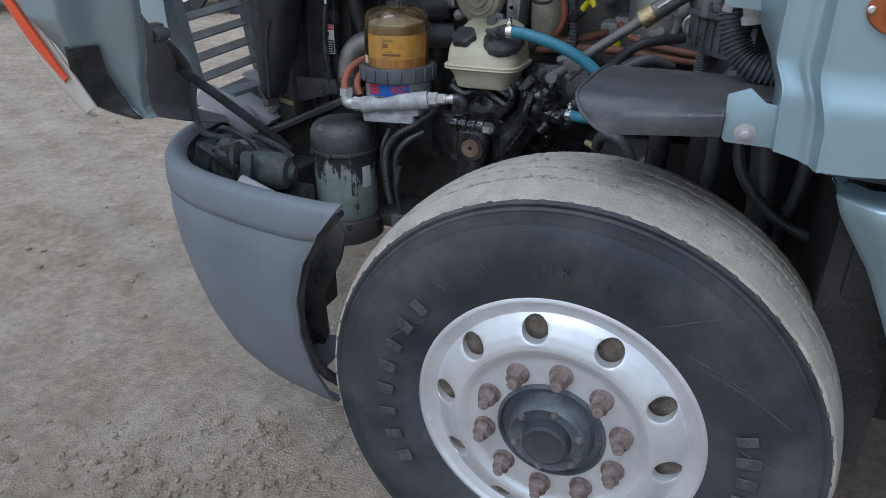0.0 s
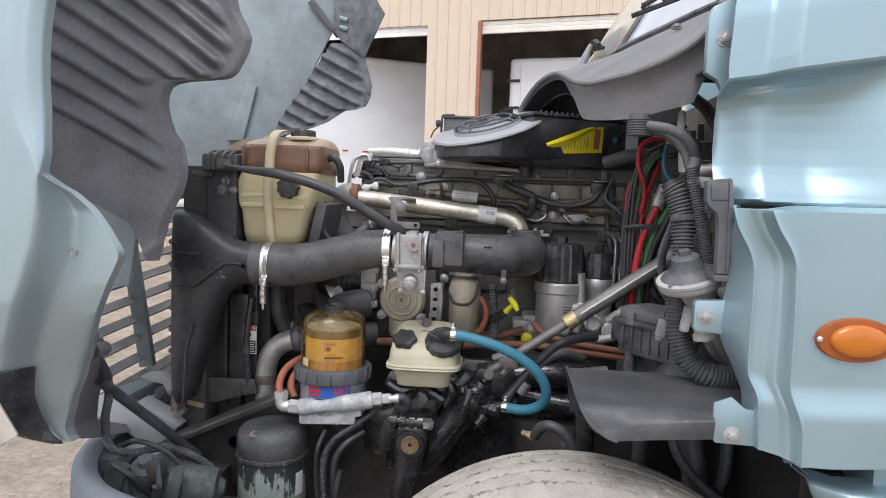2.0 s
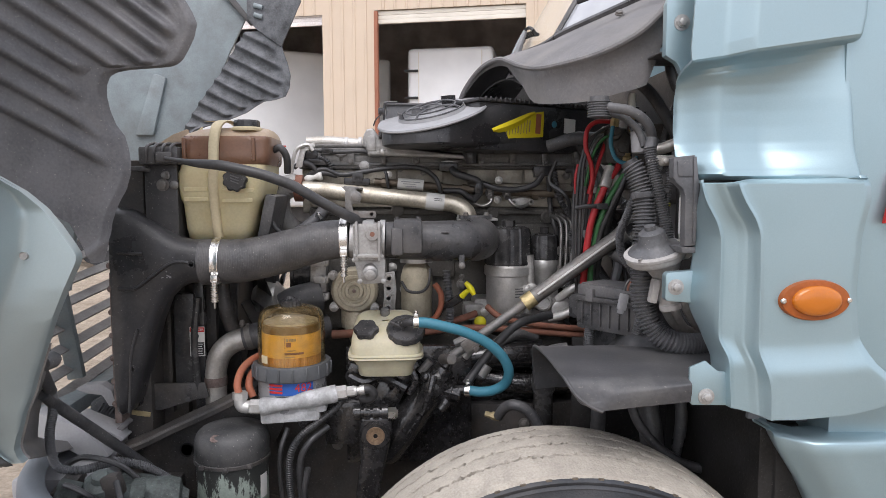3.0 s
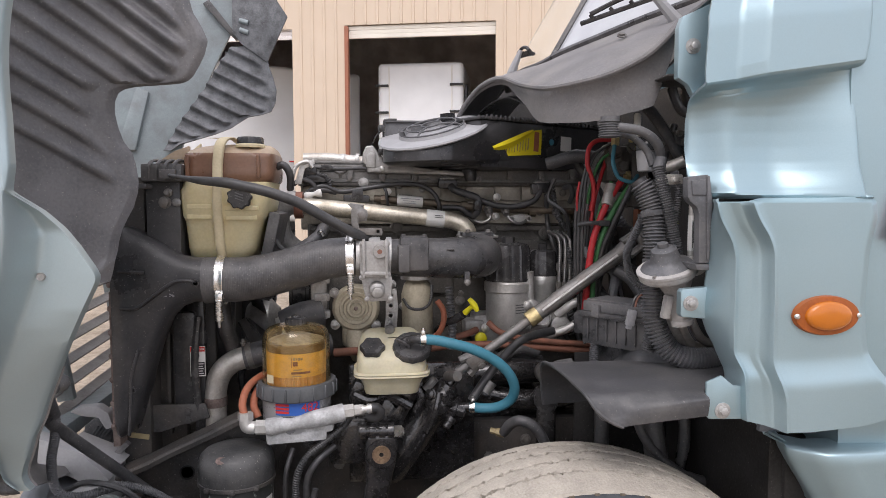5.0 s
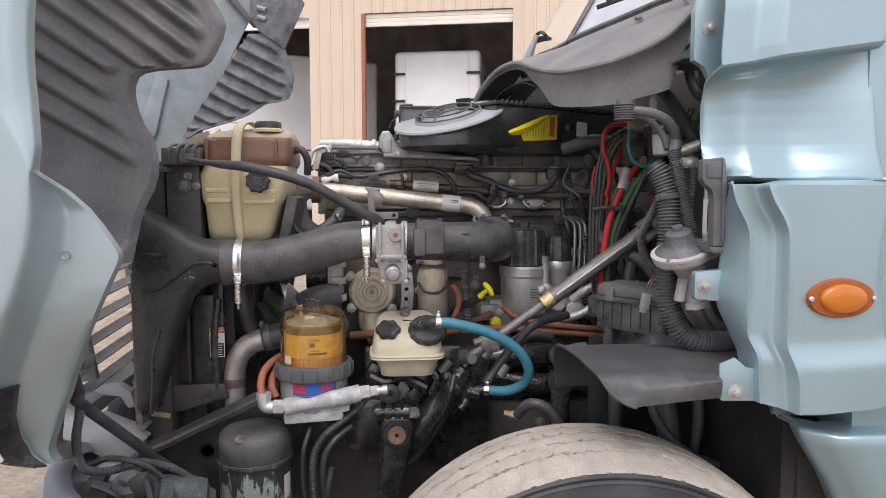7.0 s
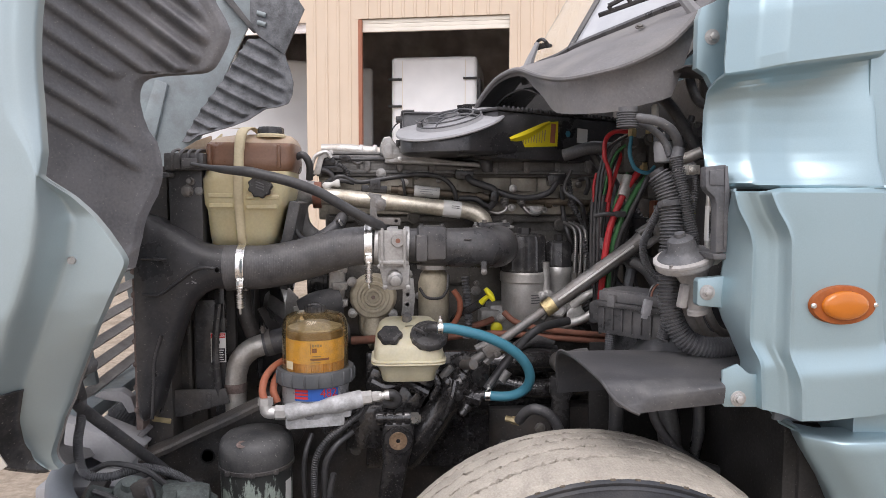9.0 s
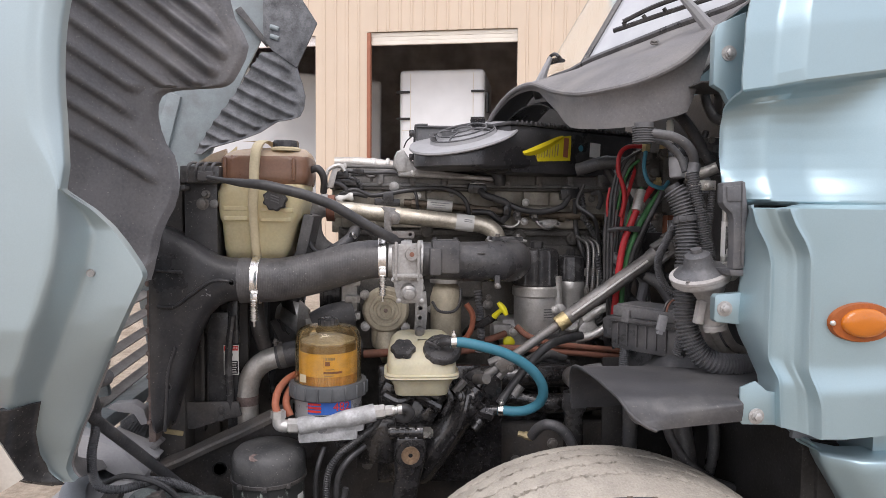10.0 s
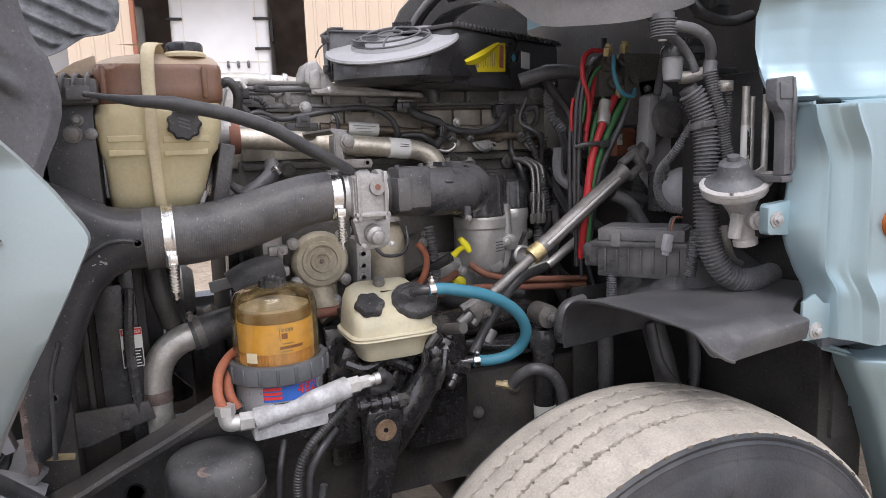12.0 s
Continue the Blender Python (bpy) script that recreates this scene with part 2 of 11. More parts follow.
    darkprint=mat("dark_print", (0.02, 0.02, 0.02), 0.5, 0.0, 0.05),
    amberbase=mat("amber_base", (0.34, 0.085, 0.012), 0.35, 0.0, 0.15, 40, 0.1, (0.2, 0.08, 0.03), 0.4, 20.0),
    tyremark=mat("tyre_letters", (0.075, 0.078, 0.083), 0.75, 0.0, 0.3, 40, 0.3, (0.035, 0.035, 0.038), 0.8, 30.0),
    ambermarker=mat("amber_lens", (0.52, 0.155, 0.012), 0.16, 0.0, 0.06, 20, 0.05, coat=0.4, fine=600),
    reflector=mat("orange_reflector", (0.82, 0.10, 0.025), 0.35, 0.0, 0.06, 20, 0.3, fine=700),
    lamp=mat("headlamp_lens", (0.60, 0.56, 0.50), 0.2, 0.1, 0.08, 8, 0.03, coat=0.6),
    shaftend=mat("shaft_end", (0.30, 0.205, 0.13), 0.45, 0.5, 0.3, 40, 0.6, (0.15, 0.09, 0.06), 0.6, 30.0),
    brass=mat("brass_band", (0.60, 0.49, 0.26), 0.38, 0.8, 0.2, 60, 0.9, (0.30, 0.24, 0.14), 0.5, 40.0),
    tape=mat("gold_tape", (0.36, 0.29, 0.16), 0.45, 0.2, 0.2, 30, 0.5),
    # grey base carries part of the sky's reflection; the coat mirrors the rest
    glass=mat("windscreen", (0.44, 0.45, 0.47), 0.06, 0.0, 0.03, 6, 0.0, (0.7, 0.7, 0.7), 0.2, 6.0, coat=1.0),
    dryercap=mat("dryer_cap", (0.045, 0.046, 0.048), 0.36, 0.0, 0.25, 12, 0.3, DUST, 0.2, 12.0, speck=0.7),
    fire=mat("firewall", (0.030, 0.029, 0.029), 0.45, 0.0, 0.45, 8, 0.25, (0.06, 0.055, 0.05), 0.4, 7.0, speck=0.25),
    boxlid=mat("dusty_box_lid", (0.10, 0.10, 0.105), 0.55, 0.0, 0.2, 14, 0.2, DUST, 0.45, 10.0, speck=0.3),
    core=mat("radiator_core", (0.062, 0.059, 0.058), 0.55, 0.2, 0.2, 8, 0.3, (0.12, 0.095, 0.07), 0.5, 8.0, speck=0.4),
    wall=mat("tan_cladding", (0.62, 0.515, 0.405), 0.6, 0.0, 0.03, 1.2, 0.03, (0.56, 0.44, 0.32), 0.25, 0.9),
    trimwhite=mat("white_trim", (0.72, 0.68, 0.60), 0.6, 0.0, 0.05, 3, 0.05),
    rustframe=mat("oxide_frame", (0.30, 0.12, 0.07), 0.7, 0.0, 0.1, 5, 0.1),
    patina=mat("green_grey_iron", (0.10, 0.118, 0.112), 0.55, 0.1, 0.35, 18, 0.6, (0.045, 0.043, 0.042), 0.7, 16.0, speck=0.3),
    slat=mat("grille_slat", (0.40, 0.385, 0.37), 0.6, 0.0, 0.15, 8, 0.2, (0.14, 0.13, 0.12), 0.4, 9.0),
    interior=mat("shop_interior", (0.80, 0.74, 0.72), 0.9, 0.0, 0.3, 1.5, 0.1),
    whitetruck=mat("white_truck", (0.78, 0.79, 0.80), 0.4, 0.0, 0.04, 2, 0.02),
    greytruck=mat("grey_truck", (0.17, 0.17, 0.18), 0.5, 0.0, 0.2, 4, 0.1),
    flange=mat("grey_flange", (0.36, 0.36, 0.37), 0.5, 0.0, 0.08, 12, 0.1, (0.2, 0.2, 0.2), 0.3, 9.0),
    clearglass=mat("clear_glass", (0.9, 0.88, 0.82), 0.03, 0.0, 0.02, 6, 0.0, trans=0.9, ior=1.1),
    cyan=mat("blue_decal", (0.04, 0.34, 0.60), 0.4, 0.0, 0.04),
)


def dirt_ground():
    m = bpy.data.materials.new("dirt")
    m.use_nodes = True
    n, lk = m.node_tree.nodes, m.node_tree.links
    b = n["Principled BSDF"]
    tc = n.new("ShaderNodeTexCoord")
    outs = []
    for sc, det in ((0.9, 8), (4.5, 10), (26, 8), (150, 4)):
        t = n.new("ShaderNodeTexNoise")
        t.inputs["Scale"].default_value, t.inputs["Detail"].default_value, t.inputs["Roughness"].default_value = sc, det, 0.62
        lk.new(tc.outputs["Object"], t.inputs["Vector"])
        outs.append(t.outputs["Fac"])
    r1 = n.new("ShaderNodeValToRGB")
    r1.color_ramp.elements[0].position, r1.color_ramp.elements[1].position = 0.40, 0.62
    r1.color_ramp.elements[0].color, r1.color_ramp.elements[1].color = (0.43, 0.36, 0.285, 1), (0.64, 0.555, 0.455, 1)
    mixv = n.new("ShaderNodeMix")
    mixv.inputs["Factor"].default_value = 0.5
    lk.new(outs[0], mixv.inputs["A"])
    lk.new(outs[1], mixv.inputs["B"])
    lk.new(mixv.outputs["Result"], r1.inputs["Fac"])
    r2 = n.new("ShaderNodeValToRGB")
    r2.color_ramp.elements[0].position, r2.color_ramp.elements[1].position = 0.36, 0.72
    r2.color_ramp.elements[0].color, r2.color_ramp.elements[1].color = (0.74, 0.72, 0.70, 1), (1.12, 1.11, 1.10, 1)
    lk.new(outs[2], r2.inputs["Fac"])
    mul = n.new("ShaderNodeMix")
    mul.data_type, mul.blend_type = "RGBA", "MULTIPLY"
    mul.inputs["Factor"].default_value = 1.0
    lk.new(r1.outputs["Color"], mul.inputs["A"])
    lk.new(r2.outputs["Color"], mul.inputs["B"])
    # dusty tyre tracks crossing the yard
    sep = n.new("ShaderNodeVectorMath")
    sep.operation = "DOT_PRODUCT"
    sep.inputs[1].default_value = (0.415, 0.909, 0)
    lk.new(tc.outputs["Object"], sep.inputs[0])
    track = None
    for c in (0.42, 0.05):
        d = n.new("ShaderNodeMath")
        d.operation = "SUBTRACT"
        d.inputs[1].default_value = c
        lk.new(sep.outputs["Value"], d.inputs[0])
        ab = n.new("ShaderNodeMath")
        ab.operation = "ABSOLUTE"
        lk.new(d.outputs[0], ab.inputs[0])
        mr = n.new("ShaderNodeMapRange")
        mr.interpolation_type = "SMOOTHSTEP"
        mr.inputs["From Min"].default_value, mr.inputs["From Max"].default_value = 0.03, 0.17
        mr.inputs["To Min"].default_value, mr.inputs["To Max"].default_value = 0.5, 0.0
        lk.new(ab.outputs[0], mr.inputs["Value"])
        mm = n.new("ShaderNodeMath")
        mm.operation = "MULTIPLY"
        lk.new(mr.outputs[0], mm.inputs[0])
        lk.new(outs[1], mm.inputs[1])
        if track is None:
            track = mm.outputs[0]
        else:
            mx = n.new("ShaderNodeMath")
            mx.operation = "MAXIMUM"
            lk.new(track, mx.inputs[0])
            lk.new(mm.outputs[0], mx.inputs[1])
            track = mx.outputs[0]
    dusty = n.new("ShaderNodeMix")
    dusty.data_type = "RGBA"
    dusty.inputs["B"].default_value = (0.60, 0.54, 0.46, 1)
    lk.new(track, dusty.inputs["Factor"])
    lk.new(mul.outputs["Result"], dusty.inputs["A"])
    lk.new(dusty.outputs["Result"], b.inputs["Base Color"])
    b.inputs["Roughness"].default_value = 0.95
    b.inputs["Specular IOR Level"].default_value = 0.15
    add = n.new("ShaderNodeMath")
    add.operation = "ADD"
    lk.new(outs[2], add.inputs[0])
    lk.new(outs[3], add.inputs[1])
    bp = n.new("ShaderNodeBump")
    bp.inputs["Strength"].default_value, bp.inputs["Distance"].default_value = 1.0, 0.02
    lk.new(add.outputs[0], bp.inputs["Height"])
    lk.new(bp.outputs[0], b.inputs["Normal"])
    return m


def dome_plastic():
    """Thin clear amber plastic: tinted see-through, gloss at the edges, a little haze."""
    m = bpy.data.materials.new("amber_dome")
    m.use_nodes = True
    n, lk = m.node_tree.nodes, m.node_tree.links
    n.remove(n["Principled BSDF"])
    out = n["Material Output"]
    tr = n.new("ShaderNodeBsdfTransparent")
    tr.inputs["Color"].default_value = (0.94, 0.84, 0.62, 1)
    df = n.new("ShaderNodeBsdfDiffuse")
    df.inputs["Color"].default_value = (0.45, 0.33, 0.16, 1)
    gl = n.new("ShaderNodeBsdfGlossy")
    gl.inputs["Color"].default_value = (1, 0.97, 0.9, 1)
    gl.inputs["Roughness"].default_value = 0.09
    tc = n.new("ShaderNodeTexCoord")
    ns = n.new("ShaderNodeTexNoise")
    ns.inputs["Scale"].default_value, ns.inputs["Detail"].default_value = 30, 8
    lk.new(tc.outputs["Object"], ns.inputs["Vector"])
    mr = n.new("ShaderNodeMapRange")
    mr.inputs["From Min"].default_value, mr.inputs["From Max"].default_value = 0.4, 0.75
    mr.inputs["To Min"].default_value, mr.inputs["To Max"].default_value = 0.06, 0.34
    lk.new(ns.outputs["Fac"], mr.inputs["Value"])
    m1 = n.new("ShaderNodeMixShader")
    lk.new(mr.outputs[0], m1.inputs[0])
    lk.new(tr.outputs[0], m1.inputs[1])
    lk.new(df.outputs[0], m1.inputs[2])
    fr = n.new("ShaderNodeFresnel")
    fr.inputs["IOR"].default_value = 1.55
    m2 = n.new("ShaderNodeMixShader")
    lk.new(fr.outputs[0], m2.inputs[0])
    lk.new(m1.outputs[0], m2.inputs[1])
    lk.new(gl.outputs[0], m2.inputs[2])
    lk.new(m2.outputs[0], out.inputs["Surface"])
    return m


M["amber"] = dome_plastic()
M["dirt"] = dirt_ground()


def flaking_paint():
    """Grey-green paint flaking off black iron, with ragged edges that run down the side."""
    m = mat("flaking_paint", (0.36, 0.42, 0.37), 0.5, 0.0, 0.16, 14, 0.3, (0.22, 0.25, 0.22), 0.5, 22.0)
    n, lk = m.node_tree.nodes, m.node_tree.links
    b = n["Principled BSDF"]
    old = b.inputs["Base Color"].links[0].from_socket
    tc = n.new("ShaderNodeTexCoord")
    mp = n.new("ShaderNodeMapping")
    mp.inputs["Scale"].default_value = (1.0, 1.0, 0.32)
    lk.new(tc.outputs["Object"], mp.inputs["Vector"])
    nz = n.new("ShaderNodeTexNoise")
    nz.inputs["Scale"].default_value, nz.inputs["Detail"].default_value, nz.inputs["Roughness"].default_value = 26, 8, 0.72
    lk.new(mp.outputs[0], nz.inputs["Vector"])
    sp = n.new("ShaderNodeSeparateXYZ")
    lk.new(tc.outputs["Object"], sp.inputs[0])
    rise = n.new("ShaderNodeMapRange")
    rise.inputs["From Min"].default_value, rise.inputs["From Max"].default_value = 0.70, 0.86
    rise.inputs["To Min"].default_value, rise.inputs["To Max"].default_value = -0.06, 0.20
    lk.new(sp.outputs["Z"], rise.inputs["Value"])
    add = n.new("ShaderNodeMath")
    lk.new(nz.outputs["Fac"], add.inputs[0])
    lk.new(rise.outputs[0], add.inputs[1])
    rp = n.new("ShaderNodeValToRGB")
    rp.color_ramp.elements[0].position, rp.color_ramp.elements[1].position = 0.56, 0.60
    lk.new(add.outputs[0], rp.inputs["Fac"])
    mx = n.new("ShaderNodeMix")
    mx.data_type = "RGBA"
    mx.inputs["B"].default_value = (0.042, 0.044, 0.042, 1)
    lk.new(rp.outputs["Color"], mx.inputs["Factor"])
    lk.new(old, mx.inputs["A"])
    lk.new(mx.outputs["Result"], b.inputs["Base Color"])
    return m


M["dryer"] = flaking_paint()


# ---- mesh helpers ----
def B():
    return bmesh.new()


def spline(pts, n=8):
    """Smooth points through the given ones (Catmull-Rom)."""
    p = [Vector(q) for q in pts]
    if len(p) == 2:
        return [p[0].lerp(p[1], k / n) for k in range(n + 1)]
    p = [2 * p[0] - p[1]] + p + [2 * p[-1] - p[-2]]
    out = []
    for i in range(1, len(p) - 2):
        a, b, c, d = p[i - 1 : i + 3]
        for k in range(n):
            t = k / n
            out.append(0.5 * (2 * b + (c - a) * t + (2 * a - 5 * b + 4 * c - d) * t * t + (3 * b - a - 3 * c + d) * t**3))
    out.append(p[-2])
    return out


def tube(bm, pts, r, seg=12, n=8, rib=None, smooth=True):
    """A pipe along points; r a number or a function of 0..1; rib=(pitch, depth) corrugates it."""
    path = spline(pts, n) if smooth else [Vector(q) for q in pts]
    if rib:
        lens = [0.0]
        for a, b in zip(path, path[1:]):
            lens.append(lens[-1] + (b - a).length)
        count = max(4, int(lens[-1] / rib[0] * 4))
        fine, k = [], 0
        for i in range(count + 1):
            s = lens[-1] * i / count
            while k < len(lens) - 2 and lens[k + 1] < s:
                k += 1
            f = (s - lens[k]) / max(1e-9, lens[k + 1] - lens[k])
            fine.append(path[k].lerp(path[k + 1], f))
        path = fine
    up, rings = None, []
    for i, p in enumerate(path):
        d = (path[min(i + 1, len(path) - 1)] - path[max(i - 1, 0)]).normalized()
        if up is None:
            up = d.orthogonal().normalized()
        up = (up - d * up.dot(d)).normalized()
        side = d.cross(up)
        rr = r(i / (len(path) - 1)) if callable(r) else r
        if rib:
            rr += (0, rib[1], rib[1], 0)[i % 4] - rib[1] / 2
        rings.append([bm.verts.new(p + rr * (math.cos(a) * up + math.sin(a) * side)) for a in (2 * math.pi * k / seg for k in range(seg))])
    for a, b in zip(rings, rings[1:]):
        for k in range(seg):
            bm.faces.new((a[k], a[(k + 1) % seg], b[(k + 1) % seg], b[k]))
    bm.faces.new(rings[0][::-1])
    bm.faces.new(rings[-1])
    return bm


def lathe(bm, prof, o, axis=(0, 0, 1), seg=32, wave=None):
    """Turn a profile of (radius, height) round an axis through o; wave(angle) scales the radius."""
    q = Vector((0, 0, 1)).rotation_difference(Vector(axis).normalized())
    o = Vector(o)
    rings = []
    for r, h in prof:
        if r < 1e-6:
            rings.append([bm.verts.new(o + q @ Vector((0, 0, h)))])
        else:
            rings.append([bm.verts.new(o + q @ Vector((r * (wave(2 * math.pi * k / seg) if wave else 1) * math.cos(2 * math.pi * k / seg),
                                                       r * (wave(2 * math.pi * k / seg) if wave else 1) * math.sin(2 * math.pi * k / seg), h))) for k in range(seg)])
    for a, b in zip(rings, rings[1:]):
        for k in range(seg):
            j = (k + 1) % seg
            if len(a) == 1 and len(b) == 1:
                break
            if len(a) == 1:
                bm.faces.new((a[0], b[j], b[k]))
            elif len(b) == 1:
                bm.faces.new((a[k], a[j], b[0]))
            else:
                bm.faces.new((a[k], a[j], b[j], b[k]))
    for ring, flip in ((rings[0], True), (rings[-1], False)):
        if len(ring) > 1:
            bm.faces.new(ring[::-1] if flip else ring)
    return bm


def box(bm, c, s, bev=0.004, rot=(0, 0, 0), seg=2):
    """A bevelled block: centre, size, turn in degrees."""
    t = bmesh.new()
    bmesh.ops.create_cube(t, size=1.0, matrix=Matrix.Diagonal((*s, 1)))
    if bev:
        bmesh.ops.bevel(t, geom=t.edges[:], offset=min(bev, min(s) * 0.45), segments=seg, profile=0.6, affect="EDGES")
    bmesh.ops.transform(t, matrix=pose(*c, *rot), verts=t.verts[:])
    merge(bm, t)
    return bm


def merge(bm, t):
    me = bpy.data.meshes.new("tmp")
    t.to_mesh(me)
    t.free()
    bm.from_mesh(me)
    bpy.data.meshes.remove(me)


def prism(bm, pts, y0, y1, bev=0.003, seg=2):
    """A plate: outline of (x, z) between two depths y."""
    t = bmesh.new()
    a = [t.verts.new((x, y0, z)) for x, z in pts]
    b = [t.verts.new((x, y1, z)) for x, z in pts]
    t.faces.new(a)
    t.faces.new(b[::-1])
    for k in range(len(pts)):
        j = (k + 1) % len(pts)
        t.faces.new((a[j], a[k], b[k], b[j]))
    bmesh.ops.recalc_face_normals(t, faces=t.faces[:])
    if bev:
        bmesh.ops.bevel(t, geom=t.edges[:], offset=bev, segments=seg, profile=0.6, affect="EDGES", clamp_overlap=True)
    merge(bm, t)
    return bm


def sheet(bm, rows, th=0.003):
    """A curved sheet from rows of points, with thickness."""
    t = bmesh.new()
    v = [[t.verts.new(p) for p in row] for row in rows]
    for a, b in zip(v, v[1:]):
        for k in range(len(a) - 1):
            t.faces.new((a[k], a[k + 1], b[k + 1], b[k]))
    bmesh.ops.recalc_face_normals(t, faces=t.faces[:])
    bmesh.ops.solidify(t, geom=t.faces[:], thickness=th)
    merge(bm, t)
    return bm


def interp(table, v):
    """Piecewise linear value from (key, value) pairs."""
    if v <= table[0][0]:
        return table[0][1]
    for (a, x), (b, y) in zip(table, table[1:]):
        if v <= b:
            return x + (y - x) * (v - a) / (b - a)
    return table[-1][1]


def thing(name, label, category, at=(0, 0, 0), group="", kind=""):
    return tagged(new(name), label, category, group, kind)


def part(name, bm, material, parent=None, label="", angle=38):
    bmesh.ops.recalc_face_normals(bm, faces=bm.faces[:])
    me = bpy.data.meshes.new(name)
    bm.to_mesh(me)
    bm.free()
    me.materials.append(M[material])
    me.polygons.foreach_set("use_smooth", [True] * len(me.polygons))
    me.set_sharp_from_angle(angle=radians(angle))
    ob = new(name, me)
    ob.parent = parent
    if label:
        ob["label"] = label
    return ob


def single(name, bm, material, label, category, group="", kind=""):
    return tagged(part(name, bm, material), label, category, group, kind)


def bolt(bm, p, axis, r=0.008, h=0.006):
    """A flanged hex bolt head."""
    lathe(bm, [(r * 1.35, 0), (r * 1.35, h * 0.35), (r * 1.05, h * 0.4)], p, axis, 12)
    lathe(bm, [(r, h * 0.3), (r, h), (r * 0.8, h * 1.1), (0, h * 1.1)], p, axis, 6)


def text_mesh(body, size, depth=0.0006):
    cu = bpy.data.curves.new("writing", "FONT")
    cu.body, cu.size, cu.extrude, cu.align_x, cu.align_y = body, size, depth, "CENTER", "CENTER"
    ob = bpy.data.objects.new("writing", cu)
    me = bpy.data.meshes.new_from_object(ob)
    bpy.data.objects.remove(ob)
    return me


def writing(body, size, m, material, parent, name="lettering", label=""):
    """Flat raised letters, placed by the pose m (text lies in its x-y plane)."""
    me = text_mesh(body, size)
    me.transform(m)
    me.materials.append(M[material])
    ob = new(name, me)
    ob.parent = parent
    if label:
        ob["label"] = label
    return ob


def castgrey():
    return mat("hub_iron", (0.13, 0.145, 0.16), 0.5, 0.3, 0.3, 16, 0.5, (0.05, 0.05, 0.05), 0.5, 14.0)


M["hub"] = castgrey()


# ---- ground ----
def build_ground():
    bm = B()
    n, rad = 90, [0.0] + [0.35 * 1.085**k for k in range(92)]
    rings = []
    for r in rad:
        ring = []
        for k in range(n if r else 1):
            a = 2 * math.pi * k / n
            x, y = r * math.cos(a) - 1.2, r * math.sin(a) + 0.6
            h = 0.0
            if r < 30:
                h = 0.022 * noise.noise((x * 0.9, y * 0.9, 3)) + 0.008 * noise.noise((x * 5, y * 5, 7))
                h -= 0.02
                if math.hypot(x, y - 0.17) < 0.6:
                    h = min(h, -0.004)
            ring.append(bm.verts.new((x, y, h)))
        rings.append(ring)
    for a, b in zip(rings, rings[1:]):
        for k in range(n):
            j = (k + 1) % n
            bm.faces.new((a[0], b[k], b[j]) if len(a) == 1 else (a[k], b[k], b[j], a[j]))
    g = single("ground", bm, "dirt", "dry tan dirt yard with scattered gravel and tyre marks", "ground", kind="structure")
    ico = bmesh.new()
    bmesh.ops.create_icosphere(ico, subdivisions=1, radius=1.0)
    base = [v.co.copy() for v in ico.verts]
    tris = [[v.index for v in f.verts] for f in ico.faces]
    ico.free()
    rnd = random.Random(4)
    verts, faces = [], []
    for i in range(4200):
        a, d = rnd.uniform(0, 2 * math.pi), 0.3 + 4.2 * rnd.random() ** 0.7
        x, y = -1.7 + d * math.cos(a), 0.2 + d * math.sin(a)
        if i % 3 == 0:
            x, y = -0.85 + rnd.gauss(0, 0.38), -0.02 + rnd.gauss(0, 0.25)
        if math.hypot(x, y - 0.17) < 0.62 and abs(y - 0.17) < 0.22:
            continue
        r = rnd.choice((0.003, 0.004, 0.005, 0.006, 0.008, 0.010, 0.016)) * rnd.uniform(0.6, 1.2)
        h = 0.022 * noise.noise((x * 0.9, y * 0.9, 3)) + 0.008 * noise.noise((x * 5, y * 5, 7)) - 0.02
        wy, wz, n0 = rnd.uniform(0.6, 1), rnd.uniform(0.4, 0.7), len(verts)
        verts += [(x + r * (c.x + rnd.uniform(-0.2, 0.2)), y + r * wy * (c.y + rnd.uniform(-0.2, 0.2)), h + r * (0.25 + wz * c.z + rnd.uniform(-0.1, 0.1))) for c in base]
        faces += [[k + n0 for k in f] for f in tris]
    me = bpy.data.meshes.new("gravel")
    me.from_pydata(verts, [], faces)
    me.materials.append(M["dirt"])
    tagged(new("gravel", me), "loose small stones lying on the dirt yard", "gravel", kind="stuff")


build_ground()


def build_litter():
    bm = B()
    rnd = random.Random(12)
    t = bmesh.ops.create_icosphere(bm, subdivisions=3, radius=0.075)
    for v in t["verts"]:
        s = 0.55 + 0.5 * abs(noise.noise(v.co * 34)) + rnd.uniform(-0.1, 0.1)
        v.co = Vector((v.co.x * s * 1.2 - 0.955, v.co.y * s + 1.32, max(0.0, v.co.z * s * 0.9 + 0.03) - 0.030))
    single("crumpled_paper", bm, "white", "crumpled white paper litter lying on the dirt", "litter")


build_litter()


# ---- workshop behind the truck ----
WALL = Matrix.Translation((-0.85, 12.4, 0)) @ Matrix.Rotation(radians(-13.2), 4, "Z")


def clad(bm, u0, u1, z0, z1, v=0.0, pitch=0.235):
    """Ribbed sheet-metal cladding in the wall's own frame."""
    prof, u = [], u0
    while u < u1:
        for du, dv in ((0, 0), (0.15, 0), (0.165, -0.022), (0.195, -0.022), (0.21, 0)):
            if u + du < u1:
                prof.append((u + du, v + dv))
        u += pitch
    prof.append((u1, v))
    rows = [[(a, b, z) for a, b in prof] for z in (z0, z1)]
    sheet(bm, rows, 0.004)
    box(bm, ((u0 + u1) / 2, v + 0.16, (z0 + z1) / 2), (u1 - u0, 0.2, z1 - z0), 0)


